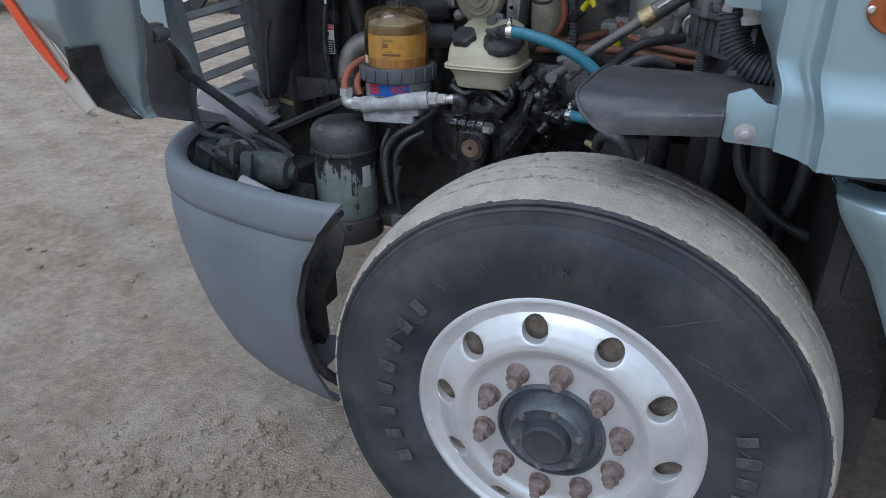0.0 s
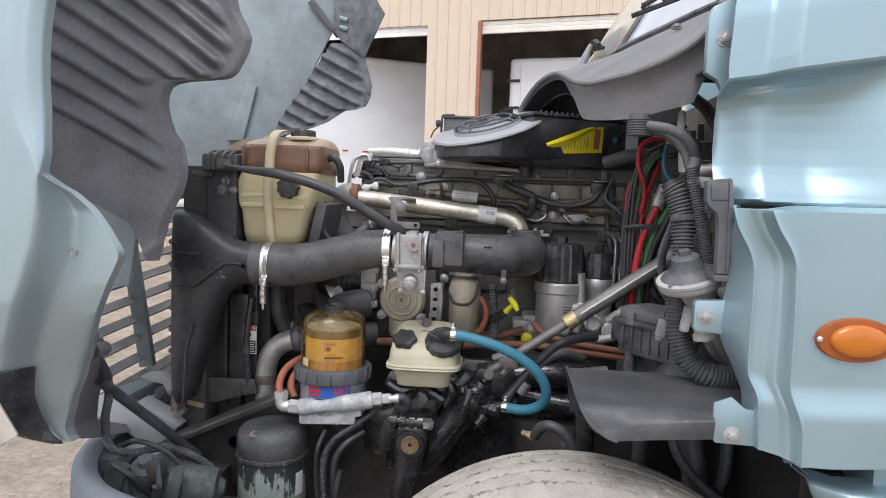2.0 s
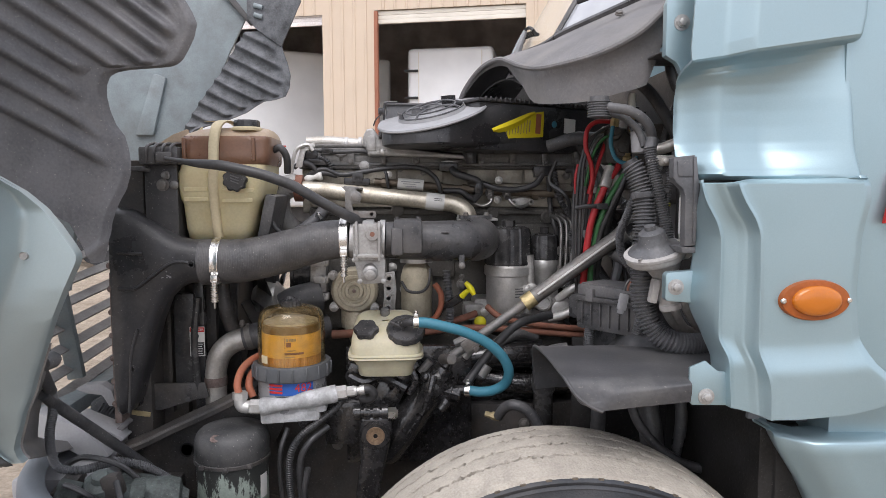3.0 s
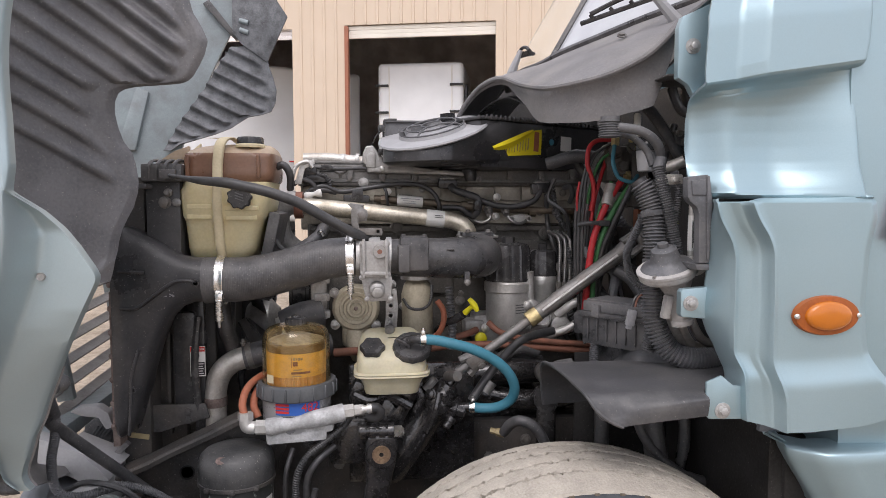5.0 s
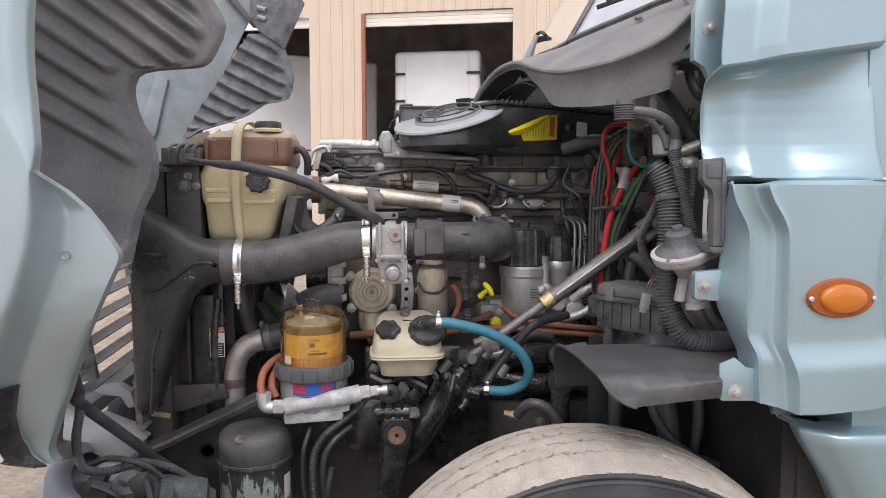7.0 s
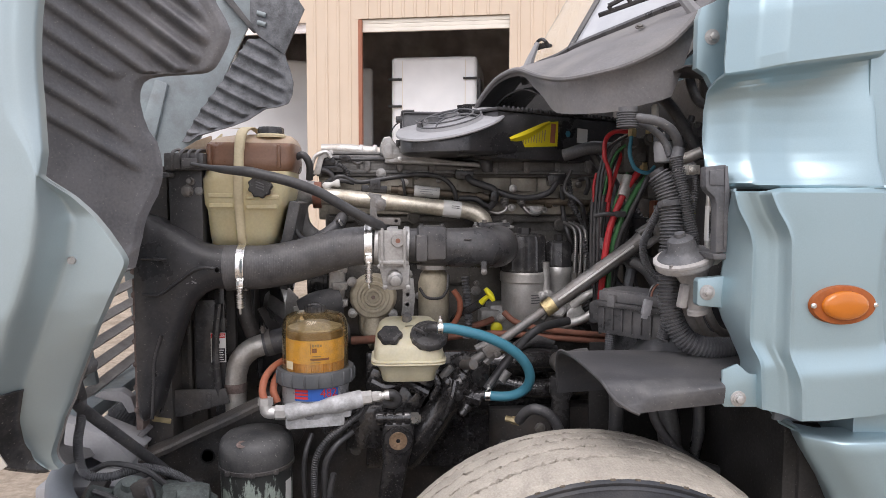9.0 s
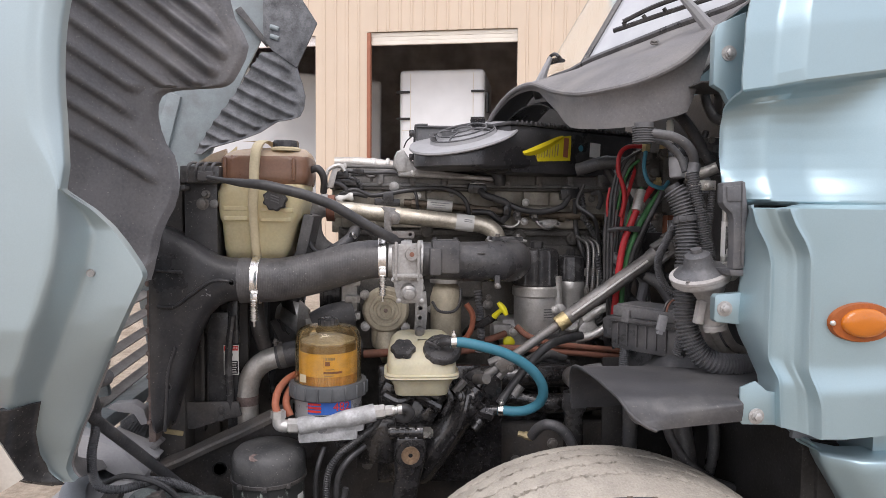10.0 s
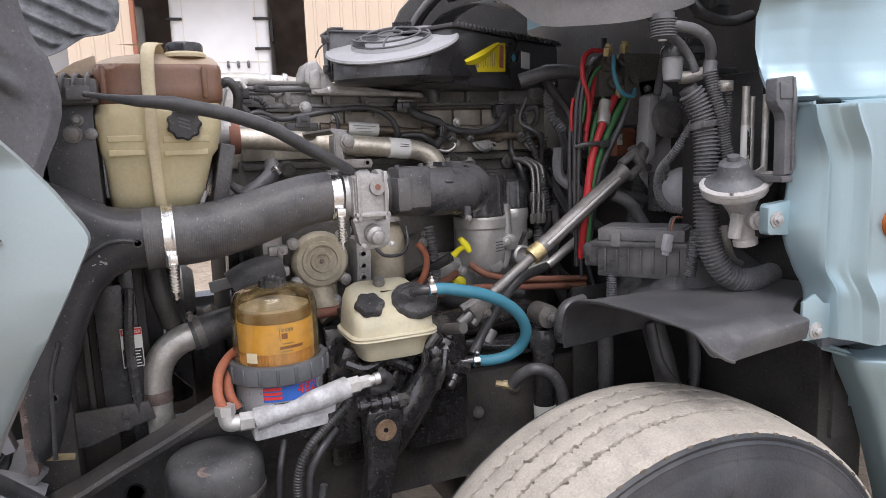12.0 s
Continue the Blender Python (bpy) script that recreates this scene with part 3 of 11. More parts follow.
def build_workshop():
    top = 9.0
    segs = [(-14, -5.4, 0, top), (-5.4, -1.06, 4.98, top), (-1.06, 0.0, 0, top), (0.0, 2.94, 5.02, top), (2.94, 14, 0, top)]
    wall = tagged(new("wall_north"), "tan ribbed sheet-metal wall of a workshop", "wall", kind="structure")
    for u0, u1, z0, z1 in segs:
        bm = B()
        clad(bm, u0, u1, z0, z1)
        part("cladding", bm, "wall", wall)
    wall.matrix_world = WALL
    bm = B()
    box(bm, (0.035, 0.02, 2.5), (0.07, 0.12, 5.0), 0.004)
    f = part("trim_jamb", bm, "rustframe")
    tagged(f, "oxide-red steel jamb of the workshop doorway", "door frame", kind="structure").matrix_world = WALL
    for u0, u1, z in ((0.07, 2.94, 4.88), (-5.4, -1.06, 4.9)):
        bm = B()
        for k in range(3):
            box(bm, ((u0 + u1) / 2, 0.06 + 0.005 * (k % 2), z - 0.07 + 0.08 * k), (u1 - u0, 0.05, 0.078), 0.006)
        d = part("door_1", bm, "trimwhite" if u0 > 0 else "interior")
        tagged(d, "rolled-up off-white sectional workshop door" if u0 > 0 else "dark rolled-up workshop door", "door", kind="structure").matrix_world = WALL
    # dark hall behind the doorways
    bm = B()
    box(bm, (-2, 9.6, 4.5), (26, 0.2, 9.4), 0)
    box(bm, (-14, 7.4, 4.5), (0.2, 14, 9.4), 0)
    box(bm, (11, 7.4, 4.5), (0.2, 14, 9.4), 0)
    w = part("wall_hall", bm, "interior")
    tagged(w, "dark inner walls of the workshop hall", "wall", kind="structure").matrix_world = WALL
    bm = B()
    box(bm, (-1.5, 7.4, 9.1), (26, 15, 0.2), 0)
    c = part("ceiling", bm, "interior")
    tagged(c, "dark workshop ceiling", "ceiling", kind="structure").matrix_world = WALL
    bm = B()
    box(bm, (1.1, 7.0, 3.4), (3.5, 0.15, 0.25), 0.01)
    box(bm, (0.55, 7.0, 1.6), (0.1, 0.1, 3.3), 0.01)
    box(bm, (0.2, 6.9, 2.4), (1.2, 0.5, 0.05), 0.01)
    box(bm, (0.2, 6.9, 1.2), (1.2, 0.5, 0.05), 0.01)
    sh = part("storage_rack", bm, "greytruck")
    tagged(sh, "dim steel storage rack inside the workshop", "rack").matrix_world = WALL
    # white cab parked in the doorway, seen from behind
    cab = thing("parked_cab", "white truck sleeper cab parked inside the workshop doorway", "truck")
    bm = B()
    box(bm, (1.08, 5.6, 3.15), (2.13, 2.3, 3.9), 0.14, seg=4)
    part("body", bm, "whitetruck", cab)
    for z in (4.55, 3.9):
        for u in (0.12, 1.98):
            bm = B()
            box(bm, (u, 4.42, z), (0.34, 0.07, 0.055), 0.012)
            part("hinge", bm, "darkprint", cab)
    for c, s in (((1.08, 4.445, 3.62), (2.0, 0.012, 0.02)), ((0.3, 4.445, 4.2), (0.02, 0.012, 1.6)), ((1.86, 4.445, 4.2), (0.02, 0.012, 1.6))):
        bm = B()
        box(bm, c, s, 0.003)
        part("seam", bm, "trimwhite", cab)
    for k in range(3):
        bm = B()
        tube(bm, [(1.2 + 0.22 * k, 4.43, 3.5), (1.2 + 0.22 * k, 4.36, 3.56), (1.2 + 0.22 * k, 4.43, 3.62)], 0.03, 8)
        part("grab_loop", bm, "greytruck", cab)
    bm = B()
    box(bm, (1.08, 5.9, 0.75), (1.9, 5.0, 0.35), 0.03)
    part("chassis", bm, "greytruck", cab)
    for u in (0.15, 2.0):
        bm = B()
        lathe(bm, [(0.3, 0), (0.5, 0.02), (0.5, 0.28), (0.3, 0.3)], (u - 0.15, 4.6, 0.32), (1, 0, 0), 24)
        part("wheel", bm, "tyre", cab)
    bm = B()
    box(bm, (2.2, 4.6, 4.3), (0.06, 0.16, 0.5), 0.02)
    part("mirror", bm, "darkprint", cab)
    near = Matrix.Translation((-0.44, -1.16, 1.53)) @ Matrix.Scale(0.9, 4) @ Matrix.Translation((0.44, 1.16, -1.53))
    cab.matrix_world = near @ WALL @ pose(0.12, -1.55, 0) @ Matrix.Diagonal((0.93, 0.88, 0.935, 1))
    # white box trailer standing in the other doorway
    tr = thing("box_trailer", "white box trailer with red markers in the dark doorway", "trailer")
    bm = B()
    box(bm, (0, 0, 2.9), (7.5, 2.5, 3.5), 0.12, seg=4)
    part("body", bm, "whitetruck", tr)
    for k in range(16):
        bm = B()
        box(bm, (-3.5 + k * 0.46, -1.253, 2.52), (0.13, 0.012, 0.035), 0.003)
        part("marker", bm, "redprint", tr)
    bm = B()
    box(bm, (0, 0, 0.95), (7.2, 1.0, 0.35), 0.02)
    part("chassis", bm, "greytruck", tr)
    for u in (-2.6, -1.4, 2.4):
        bm = B()
        lathe(bm, [(0.3, -1.15), (0.5, -1.12), (0.5, -0.7), (0.3, -0.66)], (u, 0, 0.5), (0, 1, 0), 20)
        part("wheel", bm, "tyre", tr)
    tr.matrix_world = Matrix.Translation((-4.5, 15.0, 0)) @ Matrix.Rotation(radians(24), 4, "Z")


build_workshop()


# ---- things far across the yard ----
def build_yard():
    car = thing("parked_van", "white van parked far across the dirt yard", "van")
    bm = B()
    prism(bm, [(-2.6, 0.45), (2.4, 0.45), (2.55, 1.0), (1.9, 1.3), (1.3, 2.05), (-2.4, 2.15), (-2.6, 1.9)], -0.95, 0.95, 0.08)
    part("body", bm, "whitetruck", car)
    bm = B()
    prism(bm, [(0.2, 1.3), (1.65, 1.3), (1.2, 1.9), (0.2, 1.9)], -0.97, 0.97, 0.02)
    part("window", bm, "darkprint", car)
    for x in (-1.6, 1.6):
        for y in (-0.96, 0.72):
            bm = B()
            lathe(bm, [(0.2, 0), (0.36, 0.02), (0.36, 0.22), (0.2, 0.24)], (x, y, 0.36), (0, 1, 0), 20)
            part("wheel", bm, "tyre", car)
    car.matrix_world = pose(-14.6, 9.6, -0.02, 0, 0, 20)
    tr = thing("flatbed_trailer", "dark flatbed trailer parked across the yard", "trailer")
    bm = B()
    box(bm, (0, 0, 0.98), (6, 2.3, 0.16), 0.02)
    box(bm, (0, 0, 0.8), (5.8, 0.9, 0.22), 0.02)
    part("deck", bm, "greytruck", tr)
    for x in (1.6, 2.6):
        bm = B()
        lathe(bm, [(0.28, 0), (0.46, 0.02), (0.46, 0.26), (0.28, 0.28)], (x, -1.15, 0.46), (0, 1, 0), 24)
        part("tyre", bm, "tyre", tr)
        bm = B()
        lathe(bm, [(0.0, -0.01), (0.26, -0.01), (0.28, 0.03)], (x, -1.15, 0.46), (0, 1, 0), 24)
        part("rim", bm, "whitetruck", tr)
    bm = B()
    box(bm, (-2.4, 0, 0.45), (0.15, 0.7, 0.95), 0.02)
    part("support_leg", bm, "greytruck", tr)
    tr.matrix_world = pose(-10.2, 8.4, -0.02, 0, 0, 25)


build_yard()


# ---- front wheel ----
WC = (0.0, 0.0, 0.5)


def build_wheel():
    wheel = thing("truck_wheel", "dusty steer-axle truck tyre on a ten-hole aluminium wheel", "wheel")
    # tyre body: sidewalls, bead and shoulders; y runs inwards
    prof = [(0.290, 0.052), (0.300, 0.042), (0.330, 0.028), (0.375, 0.016), (0.420, 0.014), (0.455, 0.0195), (0.459, 0.0215), (0.463, 0.0200), (0.468, 0.0240), (0.472, 0.0225), (0.478, 0.0265), (0.482, 0.0248), (0.487, 0.0295), (0.490, 0.0275),
            (0.494, 0.0262), (0.4985, 0.031), (0.502, 0.040)]
    inner = [(r, 0.33 - y + 0.014) for r, y in prof[::-1]]
    bm = B()
    lathe(bm, prof + [(0.500, 0.06), (0.500, 0.28)] + inner, (0, 0, 0.5), (0, 1, 0), 128)
    bmesh.ops.delete(bm, geom=[f for f in bm.faces if len(f.verts) > 4], context="FACES_ONLY")
    for v in bm.verts:
        v.co.z = max(v.co.z, -0.012)
    drum = B()
    lathe(drum, [(0.0, 0.125), (0.20, 0.125), (0.215, 0.135), (0.215, 0.30), (0.0, 0.30)], (0, 0, 0.5), (0, 1, 0), 64)
    part("brake_drum", drum, "grease", wheel, "dark brake drum behind the wheel")
    part("tyre", bm, "tyre", wheel, "black sidewall with faint moulded rings", 60)
    # tread ribs: five bands with ragged wavy grooves
    rnd = random.Random(9)
    edges = [(0.040, 0.0952), (0.0994, 0.1412), (0.1454, 0.1892), (0.1934, 0.2372), (0.2414, 0.3035)]
    for a, b in edges:
        bm = B()
        seg, rings = 720, []
        notch = [(1 if rnd.random() < 0.22 else 0) * rnd.uniform(0.3, 1.3) for _ in range(720)]
        crown = lambda y: 0.5235 - 0.9 * (y - 0.166) ** 2 - (0.0035 if y < 0.05 or y > 0.28 else 0)
        for i, (y, dr) in enumerate(((a - (0.0088 if a < 0.05 else 0), -0.0065 if a < 0.05 else -0.03), (a - (0.0045 if a < 0.05 else 0), 0.0 if a < 0.05 else -0.002), (a + 0.0015, 0), ((a + b) / 2, 0.0005), (b - 0.0015, 0), (b, -0.002), (b, -0.03))):
            ring = []
            for k in range(seg):
                w = 0.0012 * math.sin(k * 0.55) + 0.0010 * math.sin(k * 0.13) + rnd.uniform(-0.0020, 0.0020)
                w += (0.0055 if i < 3 else -0.0055) * notch[k]
                yy = y + (w if 0 < i < 6 and not (a < 0.05 and i < 3) and not (b > 0.28 and i > 3) and i != 3 else 0)
                r = crown(y) + dr + rnd.uniform(-0.0006, 0.0006)
                if a < 0.05 and i == 0:
                    r += 0.0035 * noise.noise(Vector((k * 0.09, 3.1, 0))) + 0.002 * noise.noise(Vector((k * 0.33, 7.7, 0))) - 0.001
                t = 2 * math.pi * k / seg
                ring.append(bm.verts.new((r * math.cos(t), yy, max(-0.012, 0.5 + r * math.sin(t)))))
            rings.append(ring)
        for p, q in zip(rings, rings[1:]):
            for k in range(seg):
                j = (k + 1) % seg
                bm.faces.new((p[k], p[j], q[j], q[k]))
        part("tread_rib", bm, "tread", wheel, "tan dust-caked tread rib")
    bm = B()
    lathe(bm, [(0.503, 0.06), (0.5055, 0.09), (0.5065, 0.166), (0.5055, 0.245), (0.503, 0.28)], (0, 0, 0.5), (0, 1, 0), 96)
    for v in bm.verts:
        v.co.z = max(v.co.z, -0.011)
    part("tread_base", bm, "groove", wheel)
    # rim: flange, outer disc with hand holes, hub
    rim = B()
    n = 160
    prof = [(0.287, 0.11), (0.290, 0.060), (0.2985, 0.052), (0.2985, 0.044), (0.292, 0.0405), (0.287, 0.0415), (0.284, 0.046), (0.278, 0.0475), (0.262, 0.055)]
    lathe(rim, prof, (0, 0, 0.5), (0, 1, 0), n)
    bmesh.ops.delete(rim, geom=[f for f in rim.faces if len(f.verts) > 4], context="FACES_ONLY")
    # disc: smooth inner rings, then ten sectors, each a fan from a round hand hole to its borders
    yy = lambda r: interp([(0.1, 0.032), (0.168, 0.032), (0.174, 0.0312), (0.180, 0.0285), (0.187, 0.0245), (0.195, 0.022), (0.205, 0.0225), (0.225, 0.029), (0.25, 0.043), (0.262, 0.055)], r)
    grid = []
    for r in (0.1125, 0.120, 0.135, 0.150, 0.162, 0.168, 0.171, 0.174, 0.177, 0.180, 0.1835, 0.187, 0.191, 0.195):
        grid.append([rim.verts.new((r * math.cos(t), yy(r), 0.5 + r * math.sin(t))) for t in (2 * math.pi * k / 200 for k in range(200))])
    for a, b in zip(grid, grid[1:]):
        for k in range(200):
            rim.faces.new((a[k], a[(k + 1) % 200], b[(k + 1) % 200], b[k]))
    hole, rh, r0, r1, half = 0.2335, 0.0262, 0.195, 0.262, math.radians(18)
    for k in range(10):
        h = math.radians(101.6 + 36 * k)
        border = []
        for m in range(12):
            border.append((r0 + (r1 - r0) * m / 12, -half))
        for m in range(20):
            border.append((r1, -half + 2 * half * m / 20))
        for m in range(12):
            border.append((r1 + (r0 - r1) * m / 12, half))
        for m in range(20):
            border.append((r0, half - 2 * half * m / 20))
        cols = []
        for r, t in border:
            e = Vector((r * math.cos(t) - hole, r * math.sin(t)))
            d = e.normalized()
            col = []
            for f, dy in ((-1, 0.022), (-0.5, 0.004), (0.0, 0.0012), (0.06, 0.0), (0.2, 0.0), (0.4, 0.0), (0.6, 0.0), (0.8, 0.0), (1.0, 0.0)):
                q = d * rh * (1.0 if f > -0.1 else 0.985) if f <= 0 else (d * rh).lerp(e, f)
                x, z = hole + q.x, q.y
                rad = math.hypot(x, z)
                ang = math.atan2(z, x) + h
                col.append(rim.verts.new((rad * math.cos(ang), yy(rad) + dy, 0.5 + rad * math.sin(ang))))
            cols.append(col)
        for m in range(len(cols)):
            a, b = cols[m], cols[(m + 1) % len(cols)]
            for u in range(8):
                rim.faces.new((a[u], a[u + 1], b[u + 1], b[u]))
    bmesh.ops.remove_doubles(rim, verts=rim.verts[:], dist=0.00005)
    part("rim", rim, "alu", wheel, "brushed aluminium ten-hole wheel", 50)
    # dark disc added behind the hand holes; its colour stands in for their shade
    bm = B()
    lathe(bm, [(0.286, 0.10), (0.283, 0.085), (0.20, 0.080), (0.02, 0.080)], (0, 0, 0.5), (0, 1, 0), 48)
    part("hole_backing", bm, "fire", wheel)
    # hub with oil cap
    bm = B()
    lathe(bm, [(0.1125, 0.04), (0.1125, 0.03), (0.106, 0.026), (0.102, 0.036), (0.09, 0.038), (0.084, 0.030), (0.08, 0.006), (0.074, 0.0), (0.066, 0.004), (0.05, 0.006)], (0, 0, 0.5), (0, 1, 0), 48)
    hub = part("hub", bm, "hub", wheel, "grimy grey hub")
    for k in range(6):
        bm = B()
        t = math.radians(20 + 60 * k)
        bolt(bm, (0.069 * math.cos(t), 0.001, 0.5 + 0.069 * math.sin(t)), (0, -1, 0), 0.0065, 0.007)
        part("cap_bolt", bm, "steel", hub)
    bm = B()
    lathe(bm, [(0.05, 0.006), (0.046, -0.016), (0.040, -0.020), (0.034, -0.018), (0.02, -0.017), (0.0, -0.02)], (0, 0, 0.5), (0, 1, 0), 32)
    part("hub_cap", bm, "tyre", wheel, "dark oil-stained hub cap")
    # lug nuts
    bm = B()
    lathe(bm, [(0.0235, 0.0), (0.0235, -0.005), (0.020, -0.0075)], (0, 0.032, 0), (0, 1, 0), 20)
    lathe(bm, [(0.0195, -0.006), (0.0195, -0.026), (0.0165, -0.031)], (0, 0.032, 0), (0, 1, 0), 6)
    lathe(bm, [(0.011, -0.028), (0.011, -0.044), (0.009, -0.046), (0, -0.046)], (0, 0.032, 0), (0, 1, 0), 12)
    nut = part("lug_nut", bm, "rust", wheel, "rusty lug nut with stud end")
    for k in range(10):
        t = math.radians(-31 + 36 * k)
        o = nut if k == 0 else nut.copy()
        if k:
            scene.collection.objects.link(o)
        o.location = (0.142875 * math.sin(t), 0, 0.5 + 0.142875 * math.cos(t))
        o.rotation_euler = (0, radians(k * 23), 0)
    # faint moulded lines on the sidewall
    for a0, a1, r0, r1 in ((60, 52, 0.335, 0.43), (47, 30, 0.34, 0.40), (40, 20, 0.35, 0.44), (14, 4, 0.34, 0.46), (86, 84, 0.40, 0.47), (112, 116, 0.37, 0.45), (128, 133, 0.36, 0.44), (140, 158, 0.33, 0.38), (-20, -30, 0.36, 0.45)):
        bm = B()
        pts = []
        for k in range(7):
            a, r = math.radians(a0 + (a1 - a0) * k / 6), r0 + (r1 - r0) * k / 6
            pts.append((r * math.cos(a), interp([(0.33, 0.028), (0.375, 0.016), (0.42, 0.014), (0.47, 0.023)], r), 0.5 + r * math.sin(a)))
        tube(bm, pts, 0.0011, 6, 3)
        part("mould_line", bm, "tyremark", wheel)
    # moulded size marking and maker's marks on the sidewall
    for i, ch in enumerate("11R 22.5"):
        if ch == " ":
            continue
        t = math.radians(97 - 3.9 * i)
        r = 0.372
        m = Matrix.Translation((r * math.cos(t), 0.0145, 0.5 + r * math.sin(t))) @ Matrix.Rotation(math.radians(90) - t, 4, "Y") @ Matrix.Rotation(radians(90), 4, "X")
        writing(ch, 0.03, m, "tyre", wheel, "size_marking")
    # worn raised blocks where the maker's lettering stands
    rnd = random.Random(31)
    for start, step, cnt, r in ((140, 9.6, 8, 0.366), (17, -7.4, 5, 0.368)):
        for i in range(cnt):
            t = math.radians(start + step * i)
            y = 0.0128
            bm = B()
            c = Vector((r * math.cos(t), y, 0.5 + r * math.sin(t)))
            box(bm, tuple(c), (0.044 * rnd.uniform(0.85, 1), 0.004, 0.026 * rnd.uniform(0.8, 1.1)), 0.002, (0, -math.degrees(t), 0), 1)
            part("sidewall_mark", bm, "tyremark", wheel)
    # ragged flash along the shoulder and shallow slots in it
    for k in range(64):
        t = 2 * math.pi * k / 64
        if math.sin(t) < -0.3:
            continue
        bm = B()
        r = 0.4985
        box(bm, (r * math.cos(t), 0.0312, 0.5 + r * math.sin(t)), (0.005, 0.0035, 0.011), 0.001, (0, -math.degrees(t), 0), 1)
        part("shoulder_slot", bm, "groove", wheel)


build_wheel()


# ---- front axle, rails and the dark parts below ----
def build_chassis():
    ch = thing("chassis_frame", "black steel truck frame rails with grime", "truck frame")
    for y in (0.78, 1.64):
        bm = B()
        sec = [(y + 0.08, 0.62), (y, 0.62), (y, 0.90), (y + 0.08, 0.90), (y + 0.08, 0.891), (y + 0.008, 0.891), (y + 0.008, 0.629), (y + 0.08, 0.629)]
        ends = [[bm.verts.new((x, a, z)) for a, z in sec] for x in (-1.05, 3.25)]
        for k in range(8):
            bm.faces.new((ends[0][k], ends[0][(k + 1) % 8], ends[1][(k + 1) % 8], ends[1][k]))
        bm.faces.new(ends[0])
        bm.faces.new(ends[1][::-1])
        part("rail", bm, "frame", ch)
    for x in (-0.95, 0.6, 2.6):
        bm = B()
        box(bm, (x, 1.21, 0.74), (0.12, 0.84, 0.2), 0.01)
        part("crossmember", bm, "frame", ch)
    for k in range(10):
        bm = B()
        bolt(bm, (-0.62 + 0.11 * k, 0.78, 0.84 - 0.05 * (k % 2)), (0, -1, 0), 0.012, 0.012)
        part("frame_bolt", bm, "steel", ch)
    bm = B()
    tube(bm, [(0, 0.36, 0.5), (0, 0.5, 0.47), (0, 0.7, 0.42), (0, 1.2, 0.40), (0, 1.75, 0.42), (0, 2.05, 0.5)], 0.055, 12)
    part("front_axle", bm, "frame", ch)
    bm = B()
    for k in range(4):
        tube(bm, [(-0.75, 0.79, 0.66 - 0.014 * k), (-0.3, 0.79, 0.52 - 0.014 * k), (0, 0.79, 0.49 - 0.014 * k), (0.35, 0.79, 0.53 - 0.014 * k), (0.8, 0.79, 0.66 - 0.014 * k)], 0.012, 8)
    part("leaf_spring", bm, "frame", ch)
    bm = B()
    lathe(bm, [(0.18, 0), (0.2, 0.02), (0.2, 0.15), (0.12, 0.16)], (0, 0.32, 0.5), (0, 1, 0), 32)
    part("brake", bm, "fire", ch)
    bm = B()
    lathe(bm, [(0.3, 0), (0.5, 0.02), (0.525, 0.08), (0.525, 0.26), (0.5, 0.3), (0.3, 0.31)], (0, 2.08, 0.5), (0, 1, 0), 48)
    for v in bm.verts:
        v.co.z = max(v.co.z, -0.012)
    part("far_wheel", bm, "tyre", ch)
    # shock absorber with its upper eye
    bm = B()
    lathe(bm, [(0.022, -0.34), (0.028, -0.33), (0.028, -0.03), (0.034, -0.02), (0.034, 0.02), (0.03, 0.03), (0.012, 0.035), (0.012, 0.06)], (0.078, 0.69, 0.99), (0.02, 0.06, 1), 20)
    sh = part("shock_absorber", bm, "blackgloss", ch)
    bm = B()
    lathe(bm, [(0.0285, -0.23), (0.0285, -0.17)], (0.078, 0.69, 0.99), (0.02, 0.06, 1), 20)
    part("label", bm, "white", sh)
    bm = B()
    lathe(bm, [(0.03, -0.03), (0.03, 0.03), (0.012, 0.035), (0.012, 0.05), (0, 0.05)], (0.08, 0.69, 1.058), (0, -1, 0), 18)
    bolt(bm, (0.08, 0.645, 1.058), (0, -1, 0), 0.012, 0.01)
    part("upper_eye", bm, "steel", ch)
    # wheel housing behind and under the cab
    bm = B()
    prism(bm, [(0.42, 0.5), (0.42, 1.12), (0.5, 1.9), (0.56, 1.9), (0.56, 0.5)], 0.16, 2.3, 0.004)
    fw = single("firewall", bm, "fire", "black cab firewall behind the engine", "firewall", kind="structure")
    for nm, c, s in (("step_bracket", (0.63, 0.42, 0.72), (0.16, 0.3, 0.36)), ("step_bracket", (0.5, 0.35, 0.86), (0.12, 0.012, 0.3)), ("splash_plate", (0.3, 0.66, 0.95), (0.3, 0.01, 0.35))):
        bm = B()
        box(bm, c, s, 0.004)
        part(nm, bm, "fire", ch)
    for pts, r in (([(0.3, 0.55, 1.08), (0.32, 0.5, 0.9), (0.33, 0.48, 0.7), (0.34, 0.5, 0.55)], 0.03), ([(0.2, 0.6, 1.1), (0.21, 0.6, 0.9), (0.18, 0.6, 0.6)], 0.02), ([(0.25, 0.48, 1.06), (0.27, 0.46, 0.95), (0.36, 0.44, 0.86), (0.5, 0.42, 0.82)], 0.012), ([(0.38, 0.5, 1.08), (0.39, 0.48, 0.95), (0.37, 0.47, 0.8), (0.4, 0.48, 0.6)], 0.015)):
        bm = B()
        tube(bm, pts, r, 10)
        part("air_pipe", bm, "black", ch)
